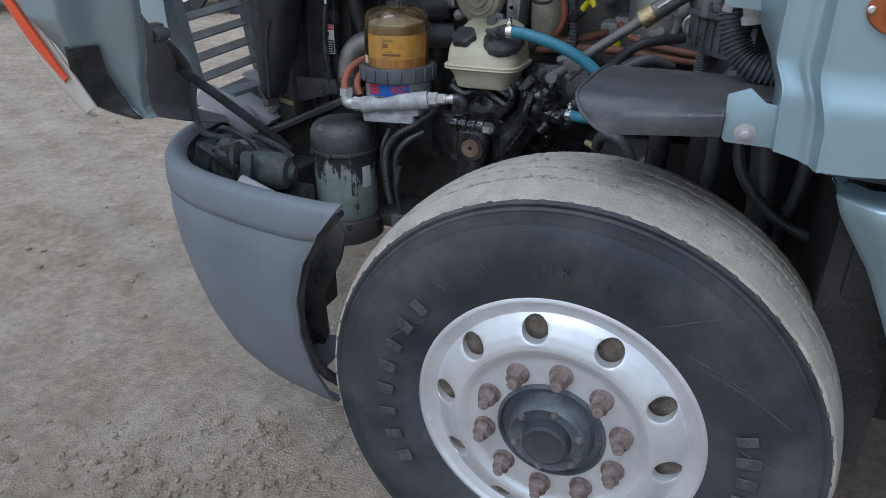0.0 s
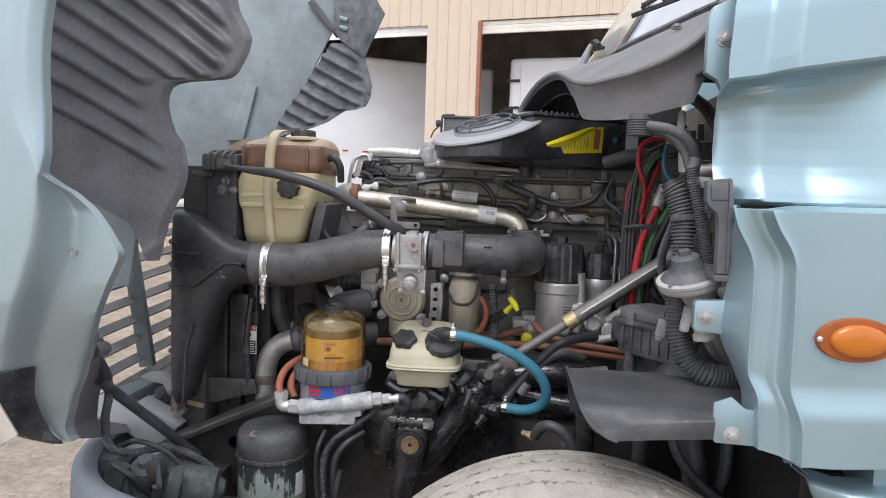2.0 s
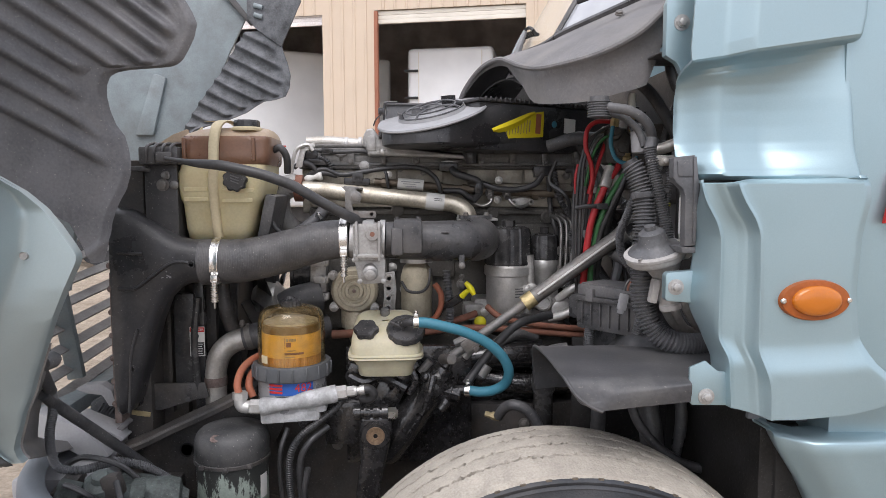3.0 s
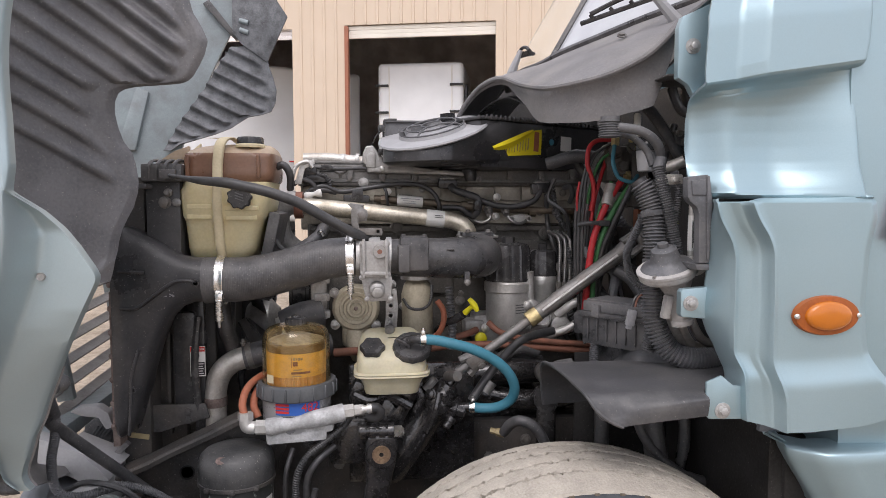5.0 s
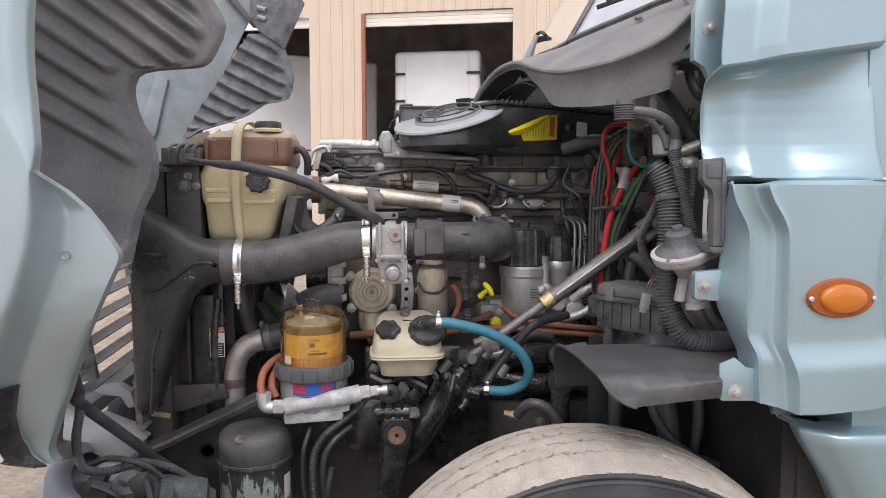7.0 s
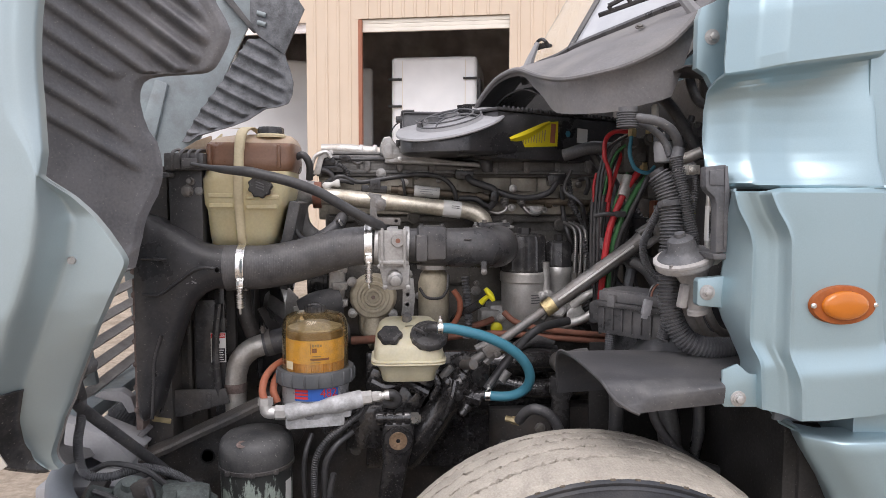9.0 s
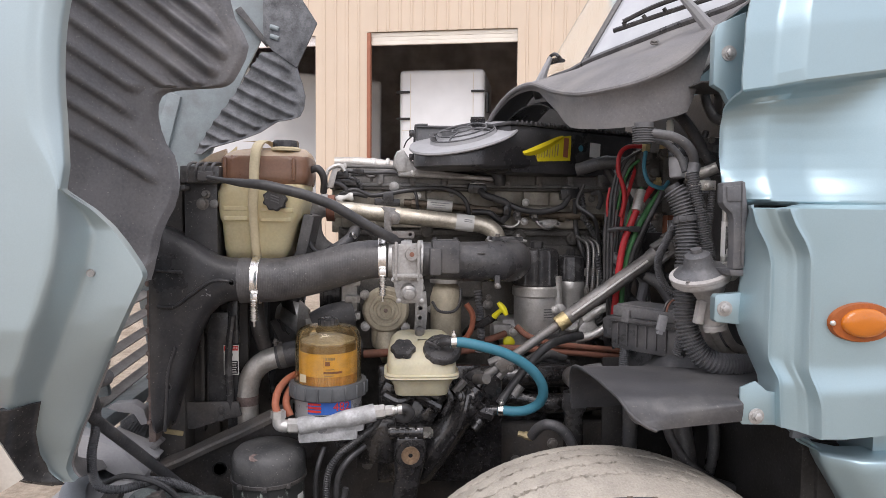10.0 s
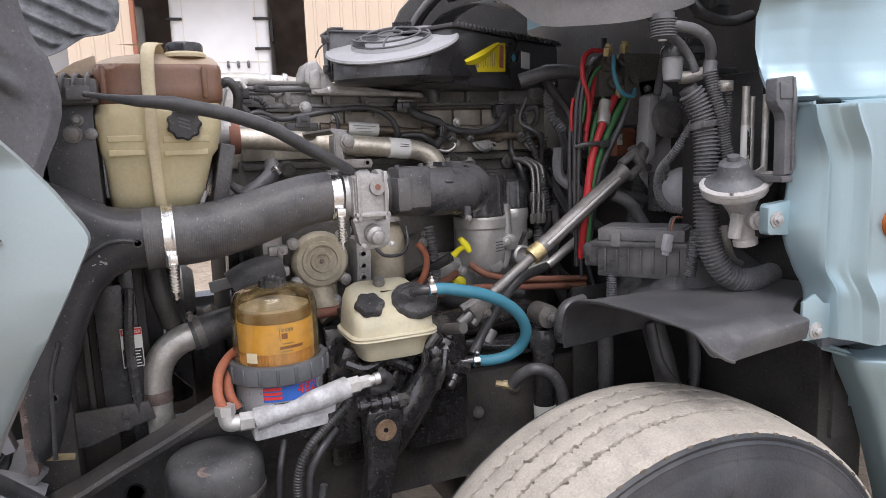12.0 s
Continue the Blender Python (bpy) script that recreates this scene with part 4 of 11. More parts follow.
    for c, s in (((0.46, 0.34, 0.93), (0.055, 0.01, 0.03)), ((0.455, 0.34, 0.88), (0.04, 0.01, 0.035)), ((0.40, 0.5, 1.02), (0.03, 0.02, 0.02))):
        bm = B()
        box(bm, c, s, 0.003)
        part("bracket_plate", bm, "beige", ch)


build_chassis()


# ---- bumper corner ----
def build_bumper():
    bump = thing("front_bumper", "grey moulded plastic truck bumper with rounded corner", "bumper")
    plan = [(-0.475, 0.04), (-0.54, 0.035), (-0.66, 0.045), (-0.81, 0.07), (-0.95, 0.115), (-1.065, 0.19), (-1.155, 0.305), (-1.21, 0.45), (-1.225, 0.65), (-1.24, 0.9), (-1.245, 1.2),
            (-1.24, 1.5), (-1.225, 1.75), (-1.19, 1.95), (-1.13, 2.09), (-1.04, 2.2), (-0.93, 2.275), (-0.80, 2.325), (-0.66, 2.355), (-0.5, 2.36)]
    path = spline([(x, y, 0) for x, y in plan], 5)
    # section: (height, inward offset)
    sec = [(0.888, 0.055), (0.902, 0.042), (0.907, 0.026), (0.902, 0.010), (0.888, 0.001), (0.84, -0.003), (0.825, -0.002), (0.821, 0.003), (0.815, 0.0), (0.76, -0.002), (0.66, 0.004), (0.55, 0.022),
           (0.46, 0.045), (0.385, 0.075), (0.365, 0.09), (0.36, 0.11)]
    rows = []
    for i, p in enumerate(path):
        d = (path[min(i + 1, len(path) - 1)] - path[max(i - 1, 0)]).normalized()
        inn = Vector((-d.y, d.x, 0))
        if inn.dot(Vector((-0.2, 1.2, 0)) - p) < 0:
            inn = -inn
        s = min(i, len(path) - 1 - i) / 5
        row = []
        for z, off in sec:
            q = p + inn * off
            # the tail's lower edge sweeps forward in a concave curve
            cut = interp([(0.36, -0.085), (0.40, -0.11), (0.52, -0.137), (0.635, -0.132), (0.75, -0.10), (0.845, -0.046), (0.905, 0.0)], z)
            if s < 3.0:
                q.x += cut * (1 - s / 3.0)
            dz = 0.0
            if s > 3 and z < 0.8:
                dz = min(0.09, 0.02 * (s - 3)) * (0.8 - z) / 0.44
            if z < 0.55 and i < len(path) / 2:
                dz -= 0.045 * max(0.0, 1 - s / 9) * (0.55 - z) / 0.19
            row.append((q.x, q.y, z + dz))
        rows.append(row)
    bm = B()
    sheet(bm, rows, 0.012)
    part("bumper_shell", bm, "bumper", bump, "", 50)
    bm = B()
    box(bm, (-0.92, 0.42, 0.60), (0.25, 0.05, 0.35), 0.01)
    box(bm, (-0.95, 0.8, 0.62), (0.08, 0.7, 0.3), 0.01)
    box(bm, (-0.80, 0.30, 0.47), (0.10, 0.3, 0.10), 0.01)
    box(bm, (-1.02, 1.2, 0.7), (0.05, 1.9, 0.2), 0.01)
    part("bumper_bracket", bm, "frame", bump)
    bm = B()
    tube(bm, [(-0.485, 0.066, 0.89), (-0.53, 0.068, 0.835), (-0.585, 0.07, 0.745), (-0.618, 0.075, 0.635), (-0.622, 0.09, 0.52), (-0.60, 0.12, 0.42), (-0.565, 0.15, 0.37)], 0.014, 8)
    part("edge_seal", bm, "blackgloss", bump)
    bm = B()
    prism(bm, [(-0.84, 0.36), (-0.70, 0.33), (-0.655, 0.44), (-0.66, 0.56), (-0.60, 0.67), (-0.58, 0.74), (-0.62, 0.80), (-0.84, 0.82)], 0.235, 0.25, 0.006)
    part("inner_splash", bm, "black", bump, "torn black splash guard")
    bm = B()
    sheet(bm, [[(-0.80 + 0.17 * k / 6, y + 0.02 * math.sin(k), z - 0.01 * (k / 6)) for k in range(7)] for y, z in ((0.13, 0.41), (0.17, 0.39), (0.24, 0.39), (0.28, 0.43))], 0.008)
    part("lower_return", bm, "bumper", bump)


build_bumper()


# ---- cab side: fender, door, step ----
E1 = [(1.10, 0.283), (1.20, 0.279), (1.25, 0.262), (1.28, 0.245), (1.314, 0.234), (1.362, 0.238), (1.40, 0.243), (1.485, 0.242), (1.532, 0.252), (1.55, 0.256)]
E2 = [(1.10, 0.290), (1.211, 0.284), (1.245, 0.268), (1.36, 0.269), (1.438, 0.268), (1.467, 0.260), (1.51, 0.235), (1.545, 0.225)]
E3 = [(1.10, 0.337), (1.197, 0.329), (1.245, 0.308), (1.364, 0.310), (1.44, 0.309), (1.462, 0.305), (1.496, 0.282), (1.545, 0.262)]
E4 = [(1.10, 0.347), (1.176, 0.345), (1.234, 0.326), (1.368, 0.325), (1.452, 0.322), (1.478, 0.312), (1.508, 0.292), (1.545, 0.276)]


def smooth(table, z):
    return sum(interp(table, z + 0.006 * k) * w for k, w in ((-2, 1), (-1, 2), (0, 3), (1, 2), (2, 1))) / 9


REAR = [(1.10, 0.61), (1.166, 0.572), (1.20, 0.541), (1.249, 0.518), (1.338, 0.508), (1.447, 0.514), (1.513, 0.528), (1.56, 0.522), (1.606, 0.513), (1.754, 0.510), (1.80, 0.522), (2.2, 0.54)]


def fender_section(z):
    """Stepped outline of the fender at one height, from the inner edge outwards, with a bead on each ridge."""
    xr = smooth(REAR, z)
    pts = [Vector((smooth(E1, z), 0.104)), Vector((smooth(E2, z), 0.050)), Vector((smooth(E3, z), 0.044)), Vector((smooth(E4, z), 0.012)), Vector((xr - 0.016, 0.004)), Vector((xr, 0.012))]
    rad = [0, 0.010, 0.012, 0.010, 0.006, 0]
    bead = [0, 0.0046, 0.0050, 0.0044, 0, 0]
    out = [pts[0] + Vector((0.006, 0.012)), pts[0] + Vector((0.001, 0.008)), pts[0]]
    for i in range(1, 5):
        p, a, b = pts[i], (pts[i - 1] - pts[i]).normalized(), (pts[i + 1] - pts[i]).normalized()
        r = rad[i]
        for u in (1, 0.66, 0.33, 0, -0.33, -0.66, -1):
            q = abs(u)
            d = (a if u > 0 else b) * (r * q) + (a + b) * (r * 0.22 * (1 - q) ** 1.5)
            out.append(p + d - Vector((0, bead[i] * (0.5 + 0.5 * math.cos(math.pi * u)))))
        if i == 3:
            out += [p.lerp(pts[4], k / 10) for k in range(1, 10)]
    out += [pts[-1], pts[-1] + Vector((0.003, 0.03))]
    lip = interp([(1.10, 0.016), (1.195, 0.014), (1.205, 0.0125), (1.225, 0.005), (1.24, 0.001), (1.25, 0.0)], z)
    return [(q.x, q.y - lip) for q in out]


def ease(a, b, v):
    t = min(1.0, max(0.0, (v - a) / (b - a)))
    return t * t * (3 - 2 * t)


CAP = [(0.0, 0.034), (0.058, 0.032), (0.066, 0.029), (0.096, 0.005), (0.104, 0.0), (0.3, 0.0)]


def build_fender():
    fen = thing("cab_fender", "pale metallic blue fibreglass fender behind the open hood", "fender")
    rows = []
    for i in range(61):
        z = 1.114 + (1.541 - 1.114) * i / 60
        drop = (1.541 - z) / 0.427
        rows.append([(x, y, z + interp([(0.24, 0.013), (0.29, 0.013), (0.345, 0.0), (0.40, 0.0), (0.50, 0.009), (0.58, 0.03)], x) * drop) for x, y in fender_section(z)])
    # rolled top edge going inwards to the upper panel; it dies out towards the door
    top = rows[-1]
    roll = [(0.27, 0.0), (0.34, 1.0)]
    rows.append([(x, y + 0.003 + 0.007 * interp(roll, x), z + 0.002 + 0.006 * interp(roll, x)) for x, y, z in top])
    rows.append([(x, y + 0.006 + (max(y + 0.03, 0.088) - y - 0.006) * interp(roll, x) * (1 - ease(0.42, 0.50, x)), z + 0.002 + 0.008 * interp(roll, x)) for x, y, z in top])
    bm = B()
    sheet(bm, rows, 0.005)
    part("lower_panel", bm, "paint", fen, "pale blue panel with stepped vertical ridges", 50)
    rows = []
    ztab = [(1.548, 0.094), (1.552, 0.088), (1.557, 0.085), (1.563, 0.0885), (1.570, 0.0905), (1.580, 0.0955), (1.590, 0.101), (1.602, 0.107), (1.62, 0.1125), (1.65, 0.116), (1.68, 0.117), (1.71, 0.116), (1.728, 0.113), (1.742, 0.107), (1.753, 0.097), (1.762, 0.082), (1.768, 0.065), (1.7715, 0.046), (1.774, 0.038), (1.778, 0.034), (1.88, 0.034), (1.97, 0.048), (2.06, 0.075), (2.2, 0.13)]
    xe = [(1.548, 0.244), (1.552, 0.232), (1.560, 0.222), (1.58, 0.220), (1.62, 0.221), (1.68, 0.223), (1.72, 0.222), (1.75, 0.219), (1.765, 0.216), (1.78, 0.2135), (1.80, 0.212), (1.90, 0.218), (2.06, 0.26), (2.2, 0.31)]
    zs = [1.548 + 0.20 * i / 50 for i in range(50)] + [1.748 + 0.056 * i / 56 for i in range(56)] + [1.804 + 0.396 * i / 50 for i in range(51)]
    for z in zs:
        row = []
        xl, xr = interp(xe, z), smooth(REAR, z)
        for k in range(101):
            x = xl + (xr - xl) * k / 100
            y = interp(ztab, z)
            edge = x - xl
            if z < 1.77:
                # the recess runs out towards the door, and a soft bead follows its inner edge
                out_y = interp([(1.548, 0.027), (1.60, 0.033), (1.70, 0.045), (1.77, 0.060)], z)
                y += (out_y - y) * ease(0.36, 0.53, x)
                g = ease(1.746, 1.770, z)
                y += (1 - g) * 0.045 * (1 - ease(0.0, 0.075, edge)) + g * interp(CAP, edge)
                f = ease(1.60, 1.66, z) * (1 - ease(1.70, 1.746, z))
                y += f * (0.010 * max(0, 1 - edge / 0.008) ** 2 - 0.004 * math.exp(-((edge - 0.055) / 0.022) ** 2))
            else:
                y += interp(CAP, edge)
            y += max(0, x - xr + 0.012) ** 2 * 60
            row.append((x, y, z + 0.17 * (x - 0.3) * interp([(1.7, 0), (1.79, 1), (1.9, 0.6)], z)))
        row.append((xr + 0.002, row[-1][1] + 0.03, row[-1][2]))
        rows.append(row)
    bm = B()
    sheet(bm, rows, 0.005)
    part("upper_panel", bm, "paint", fen, "", 32)
    # fixing tabs with bolts
    for name, pts, y, bx, bz in (("tab", [(0.188, 1.366), (0.192, 1.372), (0.245, 1.376), (0.262, 1.35), (0.245, 1.312), (0.192, 1.317), (0.188, 1.322)], 0.100, 0.208, 1.344),
                                 ("tab", [(0.216, 1.201), (0.246, 1.213), (0.270, 1.193), (0.291, 1.190), (0.291, 1.127), (0.223, 1.129), (0.2178, 1.135), (0.217, 1.146)], 0.045, 0.249, 1.145),
                                 ("tab", [(0.196, 1.888), (0.204, 1.91), (0.26, 1.935), (0.265, 1.745), (0.23, 1.755), (0.218, 1.777), (0.196, 1.79)], 0.15, 0.226, 1.852)):
        bm = B()
        prism(bm, pts, y, y + (0.006 if y < 0.05 else 0.02), 0.002)
        tab = part(name, bm, "paint", fen)
        bm = B()
        lathe(bm, [(0.0, 0.0), (0.0155, 0.0), (0.0155, 0.003), (0.012, 0.0035)], (bx, y + 0.001, bz), (0, -1, 0), 20)
        bolt(bm, (bx, y - 0.002, bz), (0, -1, 0), 0.0078, 0.008)
        part("bolt", bm, "castalu", tab)
    # chip in the paint
    bm = B()
    lathe(bm, [(0.0, 0.001), (0.004, 0.001), (0.004, 0)], (0.318, 0.013, 1.483), (0, -1, 0), 7)
    part("paint_chip", bm, "rust", fen)
    # amber side marker
    mk = thing("side_marker", "oval amber side marker lamp with two screws", "lamp")
    c = (0.4255, 0.002, 1.3315)
    for nm, mt, rx, rz, prof in (("base", "amberbase", 0.0655, 0.0375, [(1.0, 0.012), (1.0, 0.004), (0.96, -0.002), (0.80, -0.003)]),
                                 ("lens", "ambermarker", 0.046, 0.0275, [(1.0, 0.0), (0.99, -0.006), (0.94, -0.010), (0.8, -0.013), (0.4, -0.0152), (0, -0.0155)])):
        bm = B()
        lathe(bm, prof, (0, 0, 0), (0, 1, 0), 40)
        for v in bm.verts:
            v.co = Vector((c[0] + v.co.x * rx, c[1] + v.co.y, c[2] + v.co.z * rz))
        part(nm, bm, mt, mk)
    for s in (-1, 1):
        bm = B()
        lathe(bm, [(0.005, 0.0), (0.005, -0.004), (0.003, -0.006), (0, -0.006)], (c[0] + s * 0.061, c[1] - 0.001, c[2]), (0, 1, 0), 12)
        part("screw", bm, "clamp", mk)
    # cab door skin behind the fender
    door = thing("cab_door", "pale blue cab door skin with a small red warning sticker", "door")
    rows = [[(x, 0.055 + 0.16 * max(0, (z - 1.9)) ** 2 - 0.02 * min(1, (x - 0.50) * 5) + (0.3 if x < 0.496 else 0), z) for x in (0.495, 0.4965, 0.50, 0.52, 0.56, 0.60, 0.7, 0.9, 1.2, 1.6)] for z in (0.92, 1.0, 1.2, 1.4, 1.6, 1.8, 2.0, 2.2)]
    bm = B()
    sheet(bm, rows, 0.02)
    part("door_skin", bm, "paint", door)
    bm = B()
    prism(bm, [(0.566, 1.468), (0.66, 1.475), (0.672, 1.56), (0.585, 1.56)], 0.028, 0.036, 0.001)
    st = part("warning_sticker", bm, "redprint", door, "red and white warning sticker")
    for k in range(4):
        bm = B()
        prism(bm, [(0.578 + 0.003 * k, 1.484 + 0.02 * k), (0.65, 1.488 + 0.02 * k), (0.652, 1.497 + 0.02 * k), (0.580 + 0.003 * k, 1.493 + 0.02 * k)], 0.0265, 0.0285, 0)
        part("text_bar", bm, "white", st)
    shell = thing("cab_shell", "plain blue truck cab behind the engine bay", "cab")
    for nm, c, sz in (("roof", (1.55, 1.22, 2.72), (1.55, 2.15, 0.06)), ("back_panel", (2.30, 1.22, 1.82), (0.05, 2.2, 1.75)), ("far_side", (1.50, 2.31, 1.75), (1.60, 0.05, 1.85)), ("floor_pan", (1.45, 1.22, 0.97), (1.70, 2.1, 0.05)), ("rear_side", (1.95, 0.06, 1.75), (0.68, 0.05, 1.85))):
        bm = B()
        box(bm, c, sz, 0.02)
        part(nm, bm, "paint", shell)
    # tapering blue step fairing below
    step = thing("step_fairing", "pale blue tapering step fairing below the fender", "fairing")
    left = [(0.42, 0.66), (0.55, 0.63), (0.70, 0.575), (0.80, 0.53), (0.864, 0.50), (0.944, 0.461), (1.027, 0.406), (1.05, 0.394), (1.07, 0.388)]
    rows = []
    for i in range(30):
        z = 0.42 + (1.060 - 0.42) * i / 29
        xl = interp(left, z)
        rows.append([(xl + 0.02, 0.13 + 0.06 * (1.085 - z), z), (xl + 0.003, 0.075 + 0.06 * (1.085 - z), z)] + [(xl + d, 0.055 - 0.05 * min(1, d / 0.05) + 0.06 * (1.085 - z), z) for d in (0, 0.01, 0.02, 0.03, 0.05, 0.1, 0.3, 0.9)])
    base = rows[-1]
    for dy, dz in ((0.003, 0.004), (0.010, 0.007), (0.03, 0.008), (0.08, 0.008)):
        rows.append([(x, y + dy, z + dz) for x, y, z in base])
    bm = B()
    sheet(bm, rows, 0.006)
    part("fairing_shell", bm, "paint", step, "", 55)
    bm = B()
    box(bm, (0.75, 0.35, 0.95), (0.6, 0.4, 0.2), 0.01)
    part("step_box", bm, "fire", step)
    bm = B()
    box(bm, (0.50, 0.13, 1.088), (0.25, 0.012, 0.05), 0.003, (0, 4, 0))
    part("seal_plate", bm, "bumper", step, "grey plastic strip in the gap")


build_fender()


def build_shelf():
    sh = thing("splash_shelf", "grey dusty plastic splash shelf inside the wheel well", "splash shield")
    # stations from the lip's lower edge back over the top and down behind: left end, right end
    ends = [((0.052, 0.041, 1.121), (0.216, 0.036, 1.138)), ((0.034, 0.040, 1.129), (0.216, 0.032, 1.155)), ((0.020, 0.041, 1.138), (0.216, 0.031, 1.167)), ((0.008, 0.044, 1.147), (0.216, 0.034, 1.174)), ((-0.003, 0.050, 1.160), (0.218, 0.054, 1.178)),
            ((-0.012, 0.066, 1.176), (0.235, 0.080, 1.180)), ((-0.014, 0.11, 1.180), (0.30, 0.12, 1.183)), ((-0.013, 0.19, 1.181), (0.46, 0.19, 1.187)), ((-0.012, 0.28, 1.178), (0.46, 0.28, 1.180)), ((-0.010, 0.36, 1.171), (0.46, 0.36, 1.165)),
            ((-0.004, 0.42, 1.155), (0.46, 0.42, 1.15)), ((0.004, 0.465, 1.125), (0.46, 0.465, 1.13)), ((0.012, 0.49, 1.08), (0.46, 0.49, 1.10)), ((0.02, 0.50, 1.03), (0.46, 0.50, 1.06))]
    la, lb = spline([e[0] for e in ends], 4), spline([e[1] for e in ends], 4)
    rows = []
    for j, (p, q) in enumerate(zip(la, lb)):
        row = []
        for k in range(61):
            w = p.lerp(q, k / 60)
            f = ease(0.045, 0.075, w.x)
            # the lip stands upright right of the moulded step and leans back left of it
            if j < 20:
                w.y += 0.006 * (1 - f) * math.sin(math.pi * j / 20)
                w.z -= 0.007 * (1 - f) * math.exp(-((j - 11) / 4.0) ** 2)
            w.z += 0.0025 * noise.noise(Vector((w.x * 14, w.y * 14, 2)))
            row.append(tuple(w))
        rows.append(row)
    bm = B()
    sheet(bm, rows, 0.005)
    part("shelf", bm, "shelf", sh, "", 60)
    bm = B()
    tube(bm, [tuple(p) for p in la[::2]], 0.0034, 8, 3)
    part("rim_bead", bm, "shelf", sh, "thin rolled rim")
    # crumpled rubber boot rising behind the shelf
    rows = []
    for i in range(25):
        v = i / 24
        row = []
        for k in range(41):
            u = k / 40
            x = 0.150 + 0.33 * u + 0.05 * v * (1 - u)
            top = interp([(0, 0.0), (0.10, 0.05), (0.30, 0.12), (0.40, 0.125), (0.6, 0.10), (1, 0.10)], u)
            y = 0.27 + 0.20 * v + 0.07 * (1 - u) + 0.012 * noise.noise(Vector((u * 7, v * 3, 4)))
            z = 1.168 - 0.045 * (1 - u) * max(0, 1 - 3 * u) + top * v ** 0.8 + 0.02 * noise.noise(Vector((u * 9, v * 2.5, 9))) * math.sin(math.pi * v)
            row.append((x, y, z))
        rows.append(row)
    bm = B()
    sheet(bm, rows, 0.004)
    part("rubber_boot", bm, "shelf", sh, "crumpled dusty rubber boot", 60)
    bm = B()
    tube(bm, [(0.058, 0.56, 1.03), (0.05, 0.555, 1.06), (0.052, 0.55, 1.095), (0.072, 0.55, 1.113), (0.11, 0.55, 1.12)], lambda s: 0.021 - 0.006 * s, 14)
    part("edge_roll", bm, "black", sh)
    bm = B()
    tube(bm, [(-0.062, 0.60, 0.925), (-0.05, 0.575, 0.955), (-0.028, 0.55, 0.972), (0.01, 0.54, 0.955), (0.04, 0.54, 0.90), (0.06, 0.56, 0.80)], 0.014, 12)
    brake = single("brake_hose", bm, "rubber", "black rubber brake hose above the tyre", "hose")
    bm = B()
    lathe(bm, [(0.011, 0), (0.011, 0.02), (0.008, 0.025), (0.008, 0.04)], (-0.058, 0.61, 0.918), (-0.6, 0.25, 0.1), 6)
    part("brass_fitting", bm, "tape", brake)


build_shelf()


# ---- hood, tilted forward ----
ARCH = [(1.05, -0.985), (1.56, -0.985), (1.64, -0.994), (1.735, -1.002), (1.85, -0.995), (1.95, -0.970), (2.1, -0.90), (2.3, -0.78)]
CREASE = [(1.0, -1.082), (1.02, -1.118), (1.06, -1.140), (1.12, -1.130), (1.185, -1.106), (1.28, -1.060), (1.36, -1.026), (1.43, -1.003), (1.51, -0.990), (1.56, -0.985)]
CREASE_Y = [(1.0, 0.165), (1.03, 0.115), (1.06, 0.078), (1.12, 0.052), (1.185, 0.030), (1.25, -0.012), (1.33, -0.034)]
BAND_Y = [(1.0, 0.166), (1.06, 0.145), (1.12, 0.110), (1.19, 0.080), (1.25, 0.060), (1.33, 0.043)]
TIP = [(1.0, -1.060), (1.012, -1.068), (1.03, -1.071), (1.05, -1.064), (1.08, -1.050), (1.11, -1.037), (1.15, -1.017), (1.18, -1.004), (1.248, -0.968), (1.30, -0.938), (1.36, -0.906), (1.405, -0.884), (1.416, -0.881), (1.43, -0.887), (1.47, -0.912), (1.523, -0.952), (1.56, -0.982)]
TIP_Y = [(1.0, 0.167), (1.03, 0.160), (1.06, 0.150), (1.11, 0.132), (1.15, 0.126), (1.18, 0.116), (1.248, 0.088), (1.30, 0.060), (1.36, 0.046), (1.50, 0.043), (1.53, 0.022), (1.56, -0.026)]


def arch(z):
    """Edge of the wheel arch, its table rounded off over 15 cm of height."""
    return sum(interp(ARCH, z + 0.015 * k) * (6 - abs(k)) for k in range(-5, 6)) / 36


